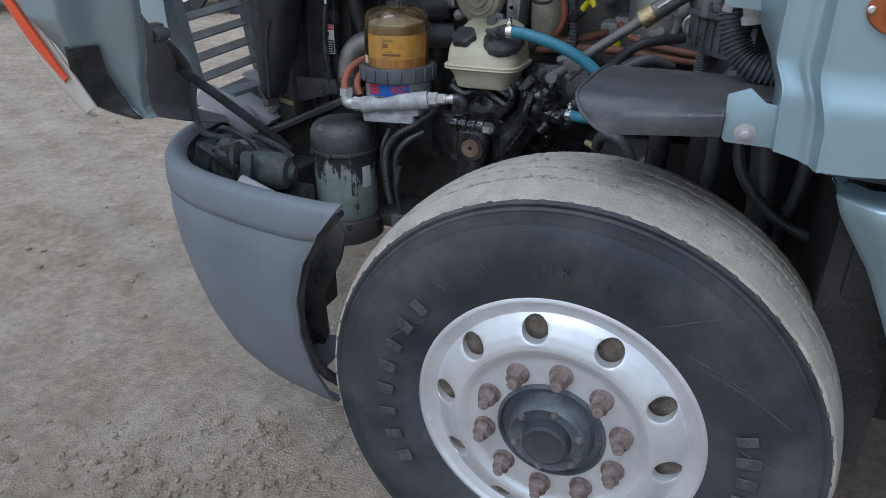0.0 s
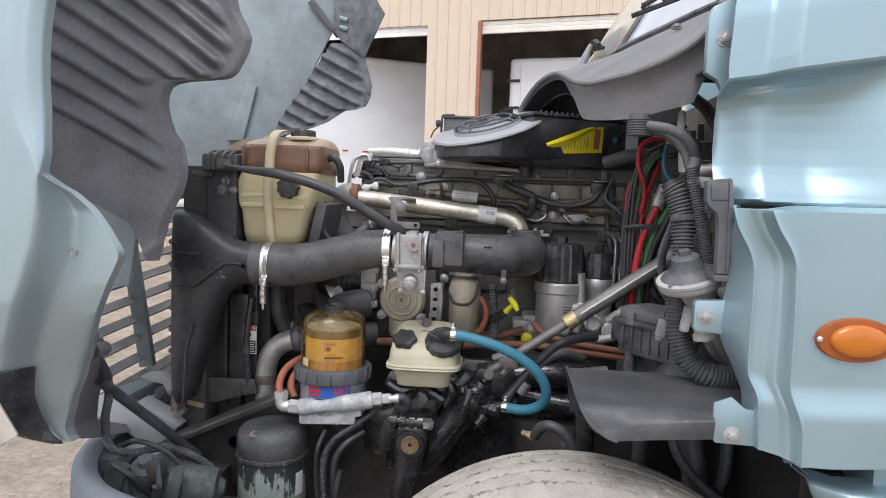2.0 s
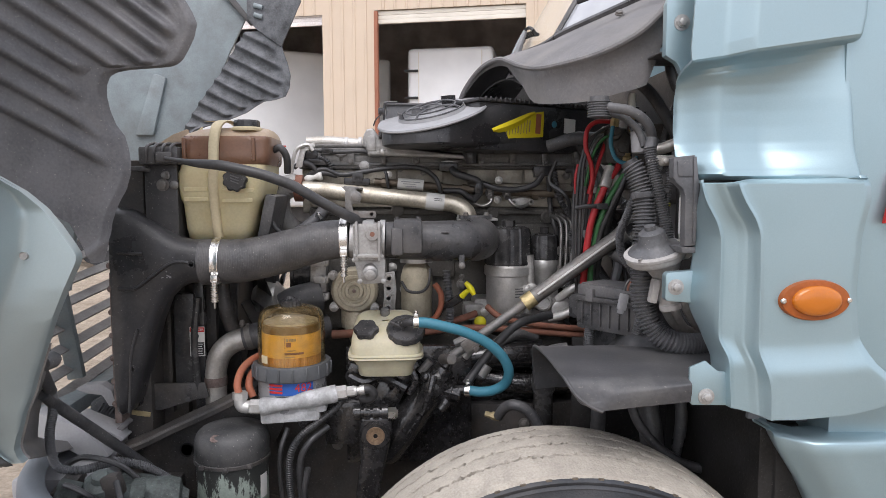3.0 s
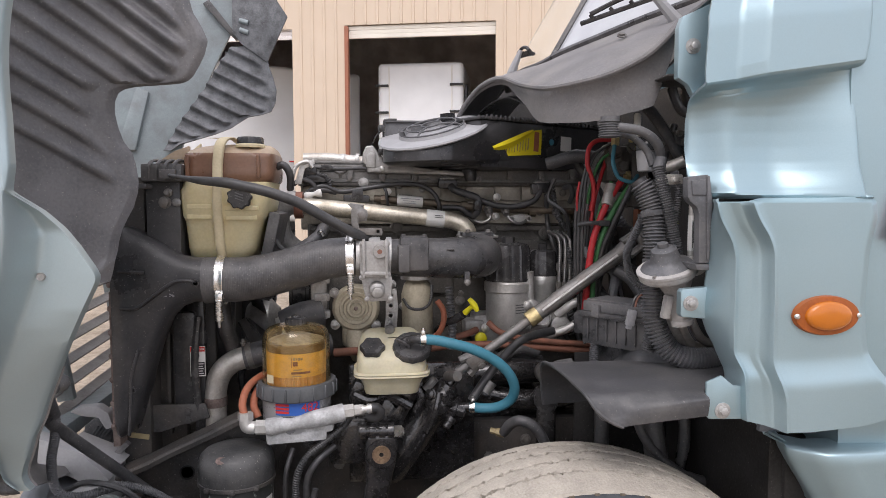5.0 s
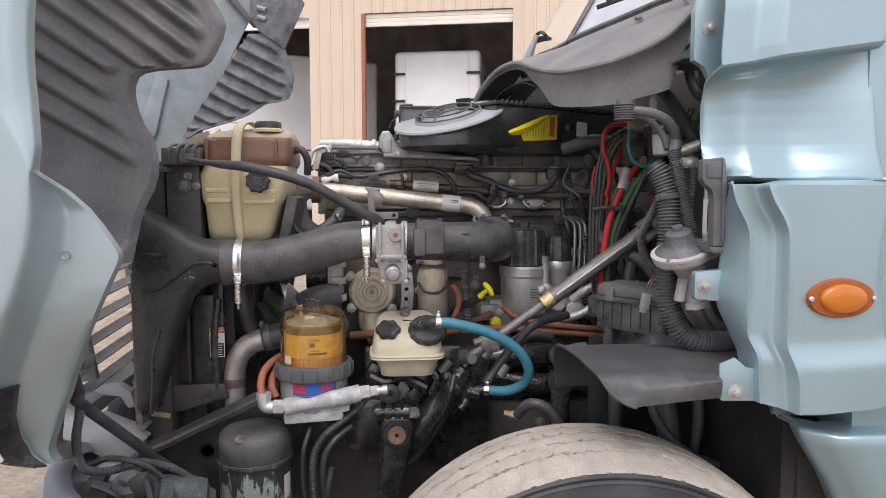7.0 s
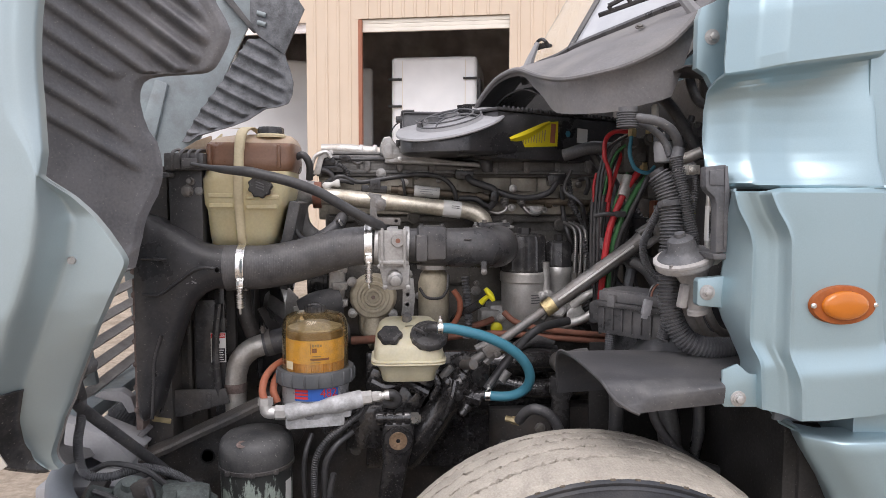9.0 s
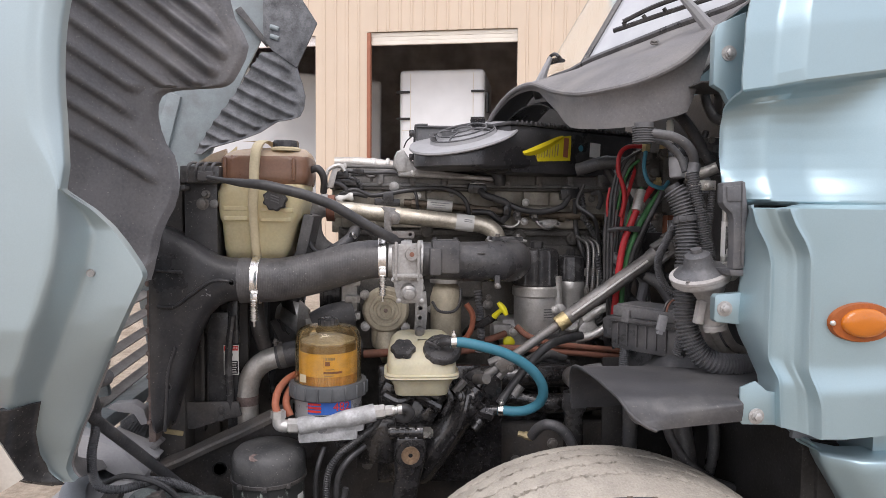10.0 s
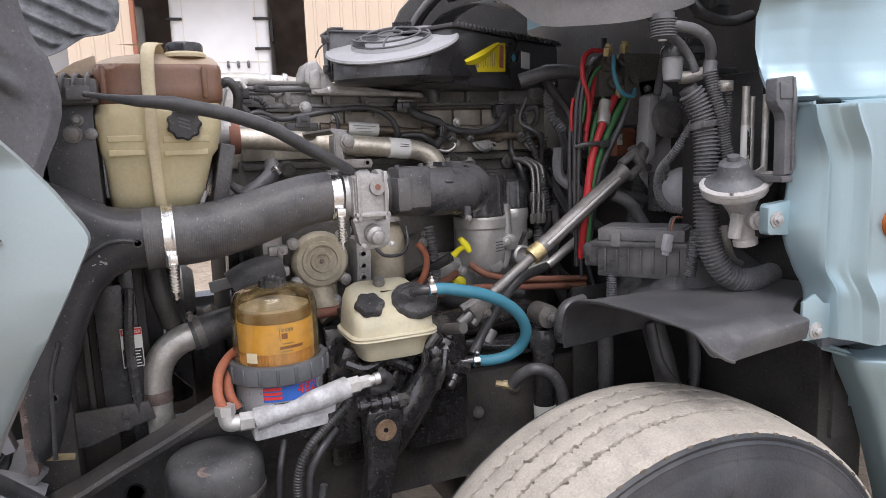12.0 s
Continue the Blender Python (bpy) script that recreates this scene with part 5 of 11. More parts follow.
def build_hood():
    hood = thing("tilted_hood", "pale blue-grey truck hood tilted fully forward", "hood")
    # outer skin, soft recessed band and lower cheek in one sheet
    rows, dark = [], []
    zs = [1.0 + 0.12 * (i / 24) ** 1.3 for i in range(24)] + [1.12 + 0.52 * i / 80 for i in range(80)] + [1.64 + 0.66 * i / 36 for i in range(37)]
    for z in zs:
        xr = interp([(1.56, -0.982), (1.60, arch(1.60) + 0.011)], z) if z < 1.60 else arch(z) + 0.011
        xe = smooth(CREASE, z) if z < 1.54 else interp(CREASE, z) if z < 1.56 else xr - interp([(1.56, 0.003), (1.66, 0.045)], z)
        xl = min(xe, interp([(1.0, -1.082), (1.06, -1.140), (1.106, -1.138), (1.345, -1.246), (1.42, -1.272), (1.75, -1.285), (2.3, -1.17)], z))
        y0 = interp(CREASE_Y, z)
        row = []
        for k in range(25):
            u = k / 24
            y = y0 + 0.05 * max(0, 1 - u / 0.30) ** 2.2 * min(1, (xe - xl) / 0.15) + 0.10 * max(0, (z - 1.75)) ** 2 + 0.012 * (1 - u)
            row.append((xl + (xe - xl) * u, y, z))
        ye = row[-1][1]
        if z < 1.56:
            xt, yt, yb = interp(TIP, z), interp(TIP_Y, z), interp(BAND_Y, z)
            w = max(0.002, min(0.034, (xt - xe) * 0.5))
            yb = min(yb, max(yt, ye))
        else:
            roll = interp([(1.56, 0.1), (1.68, 1.0)], z)
            xt, yt, yb, w = xr, ye + 0.002 + 0.020 * roll, ye + 0.0005 + 0.004 * roll, (xr - xe) * 0.5
        band = [(xe + w * k / 10, ye + (yb - ye) * (0.5 - 0.5 * math.cos(math.pi * k / 10)), z) for k in range(1, 11)]
        flat = [(xe + w + (xt - xe - w) * k / 8, yb + (yt - yb) * (k / 8) ** 1.6, z) for k in range(1, 9)]
        rows.append(row + band + flat + [(xt + 0.001, yt + 0.006, z), (xt + 0.001, yt + 0.022, z)])
        if z < 1.19:
            dark.append([row[-1]] + band)
    bm = B()
    sheet(bm, rows, 0.005)
    bmesh.ops.remove_doubles(bm, verts=bm.verts[:], dist=0.0002)
    cheek = part("fender_skin", bm, "hoodpaint", hood, "", 60)
    bm = B()
    sheet(bm, [[(x - 0.004 * (k == 0), y - 0.007, z) for k, (x, y, z) in enumerate(r)] for r in dark], 0.003)
    tube(bm, [(r[0][0] - 0.004, r[0][1] - 0.004, r[0][2]) for r in dark[1::3]], 0.006, 8, 3)
    part("lamp_gasket", bm, "blackgloss", hood, "black gasket strip below the crease")
    # pale chip with a hole in the cheek's paint
    bm = B()
    lathe(bm, [(0, -0.001), (0.0055, -0.001), (0.007, -0.003), (0.007, 0.004)], (-0.967, 0.041, 1.419), (0, 1, 0), 14)
    part("cheek_chip", bm, "castalu", cheek)
    # bowl-shaped return behind the lower cheek edge
    rows = []
    for i in range(48):
        v = i / 47
        z = 1.0 + 0.25 * v
        p0 = Vector((interp(TIP, z) + 0.001, interp(TIP_Y, z) + 0.02, z))
        p1 = Vector((interp([(0, -1.159), (0.08, -1.166), (0.2, -1.168), (0.4, -1.157), (0.6, -1.140), (0.8, -1.065), (1, -0.985)], v), interp([(0, 0.606), (0.08, 0.56), (0.16, 0.42), (0.6, 0.40), (0.8, 0.27), (1, 0.12)], v), interp([(0, 0.866), (0.08, 0.895), (0.16, 0.955), (0.4, 1.02), (0.6, 1.07), (0.8, 1.15), (1, 1.25)], v)))
        rows.append([tuple(p0.lerp(p1, k / 8) + Vector((-0.02 * math.sin(math.pi * k / 8) * (1 - v * v), 0, -0.008 * math.sin(math.pi * k / 8)))) for k in range(9)])
    bm = B()
    sheet(bm, rows, 0.004)
    part("inner_lip", bm, "cowl", hood, "dusty grey inner return of the hood corner", 60)
    # headlamp and reflector
    rows = []
    for i in range(14):
        u = 1.13 * i / 13
        a = Vector((-1.232, 0.016, 1.360)).lerp(Vector((-1.108, 0.062, 1.09)), u)
        n = Vector((-0.80, 0.0, -0.50))
        wd = 0.015 + 0.115 * math.sin(math.pi * (0.1 + 0.60 * u)) ** 0.8
        rows.append([tuple(a + n * wd * k / 6 + Vector((0, -0.02 + 0.06 * (k / 6) ** 2.0 - 0.012 * math.sin(math.pi * k / 6), 0))) for k in range(7)])
    bm = B()
    sheet(bm, rows, 0.006)
    lampo = part("headlamp", bm, "lamp", hood, "clear headlamp lens", 60)
    rows = []
    for i in range(12):
        u = 0.02 + 0.86 * i / 11
        a = Vector((-1.232, 0.016, 1.360)).lerp(Vector((-1.108, 0.062, 1.09)), u)
        n = Vector((-0.80, 0.0, -0.50))
        wd = 0.014 + 0.036 * math.sin(math.pi * min(1, 0.15 + 0.75 * u))
        rows.append([tuple(a + n * (0.006 + wd * k / 3) + Vector((0, -0.036 + 0.016 * (k / 3) ** 2, 0))) for k in range(4)])
    bm = B()
    sheet(bm, rows, 0.004)
    part("side_reflector", bm, "reflector", lampo, "orange reflector strip")
    # nose behind the fender, with decal and mirror
    rows = []
    for i in range(20):
        z = 1.08 + 1.2 * i / 19
        xl = interp([(1.08, -1.74), (1.26, -1.935), (1.6, -1.95), (1.85, -1.955), (2.3, -1.93)], z)
        rows.append([(xl + (-1.28 - xl) * k / 10, 0.50 + 0.10 * (1 - k / 10) ** 3, z) for k in range(11)])
    bm = B()
    sheet(bm, rows, 0.008)
    nose = part("nose_panel", bm, "hoodpaint", hood)
    bm = B()
    prism(bm, [(-1.88, 1.86), (-1.80, 1.87), (-1.79, 1.96), (-1.87, 1.97)], 0.49, 0.50, 0.001)
    prism(bm, [(-1.88, 1.73), (-1.75, 1.64), (-1.735, 1.78), (-1.80, 1.79), (-1.75, 1.83), (-1.88, 1.82)], 0.485, 0.50, 0.001)
    part("decal", bm, "cyan", nose, "bright blue lightning decal shapes")
    bm = B()
    tube(bm, [(-1.80, 0.48, 1.42), (-1.84, 0.40, 1.42), (-1.93, 0.30, 1.46), (-2.06, 0.22, 1.52), (-2.2, 0.18, 1.56)], lambda s: 0.034 - 0.006 * s, 14)
    lathe(bm, [(0.05, 0), (0.045, 0.02), (0.03, 0.03)], (-1.80, 0.5, 1.42), (-0.2, -1, 0), 18)
    arm = part("mirror_arm", bm, "black", nose, "black hood-mirror arm")
    bm = B()
    box(bm, (-2.27, 0.17, 1.57), (0.10, 0.06, 0.2), 0.03, seg=3)
    part("mirror_head", bm, "black", nose)
    # ribbed black liner inside the wheel arch
    right = [(1.372, -0.985), (1.426, -0.972), (1.459, -0.968), (1.484, -0.962), (1.51, -0.952), (1.536, -0.940), (1.567, -0.930), (1.592, -0.928), (1.625, -0.932), (1.65, -0.939), (1.675, -0.954), (1.706, -0.963), (1.738, -0.968), (1.763, -0.967), (1.784, -0.960), (1.797, -0.945), (1.803, -0.922), (1.8055, -0.898), (1.807, -0.855), (1.809, -0.836),
             (1.814, -0.818), (1.824, -0.805), (1.846, -0.792), (1.872, -0.779), (1.90, -0.772), (1.925, -0.782), (1.96, -0.802), (2.0, -0.812), (2.08, -0.80), (2.25, -0.74)]
    left = [(1.372, -1.00), (1.46, -1.03), (1.52, -1.10), (1.6, -1.16), (1.75, -1.18), (2.0, -1.17), (2.25, -1.12)]
    rows = []
    n = 300
    zs = [1.372 + 0.878 * (i / n) for i in range(n + 1)] + [1.794 + 0.0004 * i for i in range(75)]
    for z in sorted(zs):
        xr, xl = sum(interp(right, z + d) for d in (-0.003, -0.0015, 0, 0.0015, 0.003)) / 5, interp(left, z)
        row = []
        for k in range(97):
            u = k / 96
            x = xl + (xr - xl) * u
            s = min(1.0, max(0.0, (x + 1.18) / 0.24))
            y = 0.13 + 0.275 * s ** 0.8 + 0.02 * math.sin(math.pi * s)
            q = (z + 0.75 * (x + 0.98) - 1.606) / 0.056 + 0.5
            ph = q - math.floor(q)
            ridge = math.exp(-((ph - 0.5) / 0.22) ** 2)
            rn = interp([(1.572, 0), (1.582, 1), (2.3, 1)], z + 0.75 * (x + 0.98)) * min(1, max(0, (xr - x - 0.034) / 0.022))
            y -= 0.019 * ridge * rn + 0.006 * math.exp(-((z - 1.43 - 0.9 * (x + 0.96)) / 0.012) ** 2) * (z < 1.5)
            if xr - x < 0.012:
                y += 0.012 * (1 - (xr - x) / 0.012)
            row.append((x, y, z))
        rows.append(row)
    bm = B()
    sheet(bm, rows, 0.004)
    part("wheel_arch_liner", bm, "liner", hood, "black ribbed plastic liner", 60)
    # inner frame between fender and liner, and crown of the hood far above
    bm = B()
    prism(bm, [(-1.3, 1.3), (-1.08, 1.3), (-1.05, 1.5), (-1.08, 1.75), (-1.06, 2.2), (-1.3, 2.2)], 0.42, 0.44, 0.004)
    part("inner_panel", bm, "inner", hood)
    # far side: inner skin, ribbed liner and hinge plate
    far = [(1.74, -1.62), (1.85, -1.50), (2.0, -1.38), (2.2, -1.28), (2.5, -1.14), (2.8, -1.0)]
    bm = B()
    prism(bm, [(-2.2, 1.55), (-1.75, 1.58), (-1.40, 1.62), (-1.16, 2.20), (-1.05, 2.42), (-1.0, 2.9), (-2.2, 2.9)], 2.28, 2.30, 0.004)
    prism(bm, [(-1.62, 1.80), (-1.53, 1.80), (-1.46, 2.08), (-1.52, 2.10)], 2.255, 2.285, 0.012)
    fs = part("far_inner_skin", bm, "inner", hood, "dusty blue-grey inner skin")
    # outer shell of the tilted hood between its two sides
    rows = []
    for k in range(17):
        v = k / 16
        y = 0.62 + 1.66 * v
        bow = 0.22 * math.sin(math.pi * v)
        rows.append([(interp([(1.25, -1.93), (1.6, -1.955), (1.85, -1.96), (2.3, -1.94), (2.9, -1.90)], z) - bow - 0.24 * v, y, z) for z in (1.55, 1.7, 1.85, 2.0, 2.15, 2.3)])
    shell = B()
    sheet(shell, rows, 0.008)
    part("hood_shell", shell, "hoodpaint", hood)
    bm = B()
    prism(bm, [(-1.10, 2.28), (-1.085, 2.265), (-1.085, 2.22), (-1.105, 2.24)], 2.262, 2.282, 0.003)
    prism(bm, [(-1.20, 2.50), (-1.05, 2.33), (-1.03, 2.34), (-1.17, 2.52)], 2.25, 2.283, 0.006)
    part("skin_slot", bm, "black", fs)
    fr = [(1.80, -1.36), (1.83, -1.32), (1.88, -1.15), (1.91, -1.075), (1.94, -1.03), (1.965, -0.99), (1.975, -0.93), (1.99, -0.885), (2.03, -0.865), (2.09, -0.858), (2.15, -0.872), (2.20, -0.89), (2.26, -0.905), (2.28, -0.95), (2.30, -1.0)]
    fl = [(1.80, -1.40), (1.95, -1.31), (2.1, -1.20), (2.24, -1.115), (2.30, -1.07)]
    rows = []
    for i in range(161):
        z = 1.80 + 0.5 * i / 160
        a, b = interp(fl, z), interp(fr, z)
        row = []
        for k in range(61):
            u = k / 60
            x = a + (b - a) * u
            ph = ((z + 0.50 * (x + 1.1)) / 0.073) % 1.0
            rr = math.exp(-((ph - 0.5) / 0.2) ** 2) * min(1, max(0.0, (b - x - 0.03) / 0.03))
            row.append((x, 2.24 - 0.022 * rr + 0.02 * (1 - u), z))
        rows.append(row)
    bm = B()
    sheet(bm, rows, 0.006)
    part("far_arch_liner", bm, "farliner", hood, "grey mud-stained ribbed liner", 60)
    bm = B()
    prism(bm, [(-1.06, 2.60), (-0.90, 2.60), (-0.80, 2.445), (-0.90, 2.225), (-1.02, 2.31), (-1.06, 2.36)], 2.235, 2.25, 0.004)
    hp = part("far_edge_plate", bm, "farliner", hood, "scratched grey edge plate")
    for z in (2.42, 2.375):
        bm = B()
        tube(bm, [(-1.025, 2.23, z), (-0.985, 2.23, z - 0.012)], 0.012, 10)
        part("slot", bm, "inner", hp)
    # grille slats seen from behind
    for k in range(11):
        z = 0.86 + 0.062 * k
        bm = B()
        x = -1.31 - 0.10 * (k / 10)
        box(bm, (x, 1.25, z + 0.03), (0.034, 1.30, 0.007), 0.002, (5, 28, 0))
        part("grille_slat", bm, "slat", hood)
    for y, w in ((0.62, 0.04), (1.92, 0.06), (0.95, 0.025), (1.45, 0.025)):
        bm = B()
        box(bm, (-1.37, y, 1.25), (0.05, w, 0.60), 0.006, (0, -9, 0))
        part("grille_post", bm, "inner", hood)
    bm = B()
    box(bm, (-1.31, 1.35, 0.90), (0.09, 1.25, 0.045), 0.008)
    box(bm, (-1.42, 1.2, 1.545), (0.09, 1.55, 0.045), 0.008)
    part("grille_rail", bm, "inner", hood)
    # lower hinge clutter
    bm = B()
    prism(bm, [(-1.24, 0.98), (-1.12, 0.93), (-1.06, 0.86), (-1.10, 0.84), (-1.2, 0.90), (-1.28, 0.93)], 0.55, 0.60, 0.006)
    prism(bm, [(-1.20, 0.91), (-1.07, 0.86), (-1.05, 0.88), (-1.18, 0.94)], 0.62, 0.70, 0.005)
    box(bm, (-1.15, 0.75, 0.82), (0.2, 0.6, 0.05), 0.01)
    part("hinge_arm", bm, "flange", hood)
    bm = B()
    prism(bm, [(-1.212, 0.990), (-1.192, 1.002), (-1.141, 1.005), (-1.114, 0.985), (-1.102, 0.945), (-1.122, 0.940), (-1.140, 0.972), (-1.180, 0.978)], 0.70, 0.735, 0.004)
    part("latch_arm", bm, "flange", hood, "pale bent latch arm")
    bm = B()
    prism(bm, [(-1.205, 0.930), (-1.164, 0.954), (-1.125, 0.920), (-1.140, 0.870), (-1.20, 0.858)], 0.77, 0.83, 0.005)
    for k in range(5):
        box(bm, (-1.185 + 0.013 * k, 0.768, 0.905 + 0.004 * k), (0.004, 0.008, 0.06), 0.001, (0, 38, 0))
    part("ribbed_block", bm, "farliner", hood, "ribbed grey plastic block")
    for q, th, y in ((((-1.211, 0.750), (-1.190, 0.750), (-1.064, 0.913), (-1.084, 0.922)), 0.04, 0.69), (((-1.150, 0.830), (-1.135, 0.825), (-1.046, 0.912), (-1.058, 0.922)), 0.03, 0.65)):
        bm = B()
        prism(bm, list(q), y, y + th, 0.003)
        part("hinge_beam", bm, "cowl", hood)
    bm = B()
    prism(bm, [(-1.245, 0.888), (-1.166, 0.910), (-1.144, 0.854), (-1.222, 0.838)], 0.72, 0.726, 0.002)
    hp2 = part("shim_plate", bm, "inner", hood, "thin grey plate")
    bm = B()
    lathe(bm, [(0.022, 0), (0.020, 0.006), (0.008, 0.010), (0, 0.010)], (-1.205, 0.72, 0.868), (0, -1, 0.2), 12)
    part("rusty_knob", bm, "rust", hp2)
    bm = B()
    tube(bm, [(-1.1, 0.33, 1.088), (-1.094, 0.38, 1.045), (-1.055, 0.46, 0.96), (-1.011, 0.55, 0.863), (-0.984, 0.6, 0.807)], 0.0132, 14)
    st = part("lift_strut", bm, "rubber", hood, "black tubular lift strut")
    bm = B()
    tube(bm, [(-1.05, 0.22, 1.185), (-1.066, 0.26, 1.165), (-1.082, 0.30, 1.14), (-1.089, 0.34, 1.099), (-1.102, 0.37, 1.039), (-1.112, 0.37, 0.982), (-1.113, 0.38, 0.926), (-1.099, 0.385, 0.898), (-1.059, 0.40, 0.887), (-1.026, 0.43, 0.887), (-0.998, 0.46, 0.882), (-0.946, 0.48, 0.859), (-0.90, 0.50, 0.82)], 0.0098, 12, 10, rib=(0.0052, 0.0016))
    part("lamp_cable", bm, "conduit", hood, "grey corrugated headlamp cable")
    bm = B()
    tube(bm, [(-1.066, 0.26, 1.165), (-1.084, 0.31, 1.13), (-1.091, 0.345, 1.09)], 0.0125, 12)
    part("cable_tape", bm, "rubber", hood, "dusty tape on the cable")
    bm = B()
    box(bm, (-1.04, 0.205, 1.20), (0.034, 0.05, 0.034), 0.010)
    lathe(bm, [(0.017, 0), (0.017, 0.03), (0.012, 0.04)], (-1.02, 0.18, 1.195), (0.2, 1, 0), 16)
    part("lamp_socket", bm, "conduit", hood)


build_hood()


# ---- cowl, windscreen and wipers ----
def build_cowl():
    cowl = thing("cowl_tray", "dusty grey plastic cowl tray under the windscreen", "cowl")
    rim = [(-0.135, 1.02, 1.80), (-0.115, 0.98, 1.85), (-0.075, 0.92, 1.90), (-0.03, 0.83, 1.912), (0.0, 0.70, 1.872), (0.022, 0.52, 1.832), (0.065, 0.41, 1.825), (0.125, 0.34, 1.835), (0.19, 0.305, 1.866), (0.235, 0.30, 1.905), (0.27, 0.305, 1.945)]
    back = [(0.02, 1.35, 1.86), (0.03, 1.28, 1.91), (0.07, 1.15, 1.965), (0.12, 1.02, 1.975), (0.16, 0.90, 1.99), (0.205, 0.80, 2.0), (0.26, 0.70, 2.012), (0.31, 0.62, 2.025), (0.37, 0.56, 2.04), (0.42, 0.52, 2.055), (0.46, 0.50, 2.075)]
    r, b = spline(rim, 5), spline(back, 5)
    rows = []
    for i in range(13):
        v = i / 12
        row = []
        for p, q in zip(r, b):
            w = p.lerp(q, v)
            w.z += 0.012 * math.sin(math.pi * min(1, v * 1.15)) * max(0, 1 - abs(w.x - 0.13) * 4.5)
            row.append(tuple(w))
        rows.append(row)
    # rounded lip, then the skirt under the near part of the rim
    lip = [tuple(p + Vector((-0.004, -0.008, -0.010))) for p in r]
    skirt = []
    for j, p in enumerate(r):
        s = j / (len(r) - 1)
        drop = interp([(0, 0.012), (0.34, 0.02), (0.42, 0.05), (0.47, 0.085), (0.55, 0.088), (0.75, 0.105), (0.86, 0.128), (0.93, 0.08), (1.0, 0.03)], s)
        skirt.append(p + Vector((0.004, 0.012 + 0.10 * drop, -drop)))
    mid = [tuple(Vector(a) + Vector((0.004, 0.020, -min(0.016, 0.3 * (a[2] - c.z))))) for a, c in zip(lip, skirt)]
    mid2 = [tuple(Vector(a).lerp(c, 0.5) + Vector((0, -0.002, 0))) for a, c in zip(mid, skirt)]
    bm = B()
    sheet(bm, [tuple(skirt)] + [mid2] + [mid] + [lip] + rows, 0.005)
    part("tray", bm, "cowl", cowl, "", 60)
    bm = B()
    tube(bm, [tuple(p + Vector((-0.002, -0.006, -0.004))) for p in r[::2]], 0.0075, 8, 4)
    part("tray_rim", bm, "cowl", cowl, "rounded rim of the tray")
    bm = B()
    prism(bm, [(-0.10, 1.64), (0.45, 1.64), (0.45, 1.98), (0.10, 1.985), (0.03, 1.985), (-0.02, 1.935), (-0.06, 1.86), (-0.10, 1.80)], 1.36, 1.38, 0.003)
    part("back_panel", bm, "fire", cowl)
    # underside channel, dark
    bm = B()
    sheet(bm, [[tuple(p + Vector((0.03, 0.05, -0.05))) for p in r], [tuple(q + Vector((0.05, 0.0, -0.06))) for q in b]], 0.004)
    part("under_tray", bm, "black", cowl)
    bm = B()
    bolt(bm, (0.228, 0.541, 1.968), (-0.2, -0.6, 0.7), 0.009, 0.008)
    part("tray_bolt", bm, "steel", cowl)
    # seal strip along the glass
    bm = B()
    tube(bm, [tuple(q + Vector((0.004, 0.0, 0.006))) for q in b[::4]], 0.012, 8)
    part("glass_seal", bm, "black", cowl)
    ws = thing("windscreen", "flat truck windscreen, pale sky reflection partly painted in its grey colour", "windscreen")
    bpts = [q + Vector((0.006, 0.004, 0.010)) for q in b[19:]]
    rows = [[tuple(q + Vector((0.36, 0.02, 0.62)) * t) for q in bpts] for t in (0, 0.15, 0.4, 0.7, 1.0)]
    # opaque pane with the pale reflection in its base colour
    bm = B()
    sheet(bm, rows, 0.006)
    part("pane", bm, "glass", ws)
    p0, p1 = bpts[0], bpts[0] + Vector((0.36, 0.02, 0.62))
    side = [q + Vector((0.006, 0.004, 0.010)) for q in b[9:20]]
    bm = B()
    sheet(bm, [[tuple(q + Vector((0.36, 0.02, 0.62)) * t) for q in side] for t in (0, 0.3, 0.7, 1.0)], 0.004)
    clear = part("corner_pane", bm, "clearglass", ws, "clear corner of the windscreen")
    clear.visible_shadow = False
    bm = B()
    tube(bm, [tuple(p0), tuple(p1)], 0.012, 8)
    part("pane_gasket", bm, "black", ws)
    # cab roof and body closing the space behind
    for (x, y, z), arm, nm in (((0.338, 0.46, 1.965), [(0.338, 0.45, 1.975), (0.315, 0.45, 2.0), (0.275, 0.455, 2.045), (0.235, 0.46, 2.085)], "wiper"), ((0.06, 1.13, 1.95), [(0.055, 1.12, 1.95), (0.07, 1.10, 2.0), (0.09, 1.09, 2.05)], "wiper")):
        w = thing(nm, "black windscreen wiper on a grey arm", "wiper", group="windscreen wipers")
        bm = B()
        lathe(bm, [(0.022, -0.03), (0.022, 0.02), (0.016, 0.03), (0, 0.032)], (x, y, z), (-0.3, -0.2, 0.9), 16)
        tube(bm, arm, lambda s: 0.019 - 0.012 * s, 8)
        part("arm", bm, "flange", w)
        e = Vector(arm[-1])
        d = Vector((-0.20, 0.10, -0.055)) if y < 0.8 else Vector((0.02, -0.06, -0.005))
        o = e + (Vector((0.02, 0.03, -0.035)) if y < 0.8 else Vector((0.01, 0, -0.004)))
        bm = B()
        tube(bm, [tuple(o - d * 0.55), tuple(o - d * 0.2 + Vector((0, 0, 0.012))), tuple(o + d * 0.2 + Vector((0, 0, 0.012))), tuple(o + d * 0.55)], 0.006, 6)
        tube(bm, [tuple(o - d * 0.7 + Vector((0.01, 0, -0.012))), tuple(o + Vector((0.01, 0, -0.010))), tuple(o + d * 0.7 + Vector((0.01, 0, -0.012)))], 0.006, 6)
        for k in range(6):
            f = -0.55 + 1.1 * k / 5
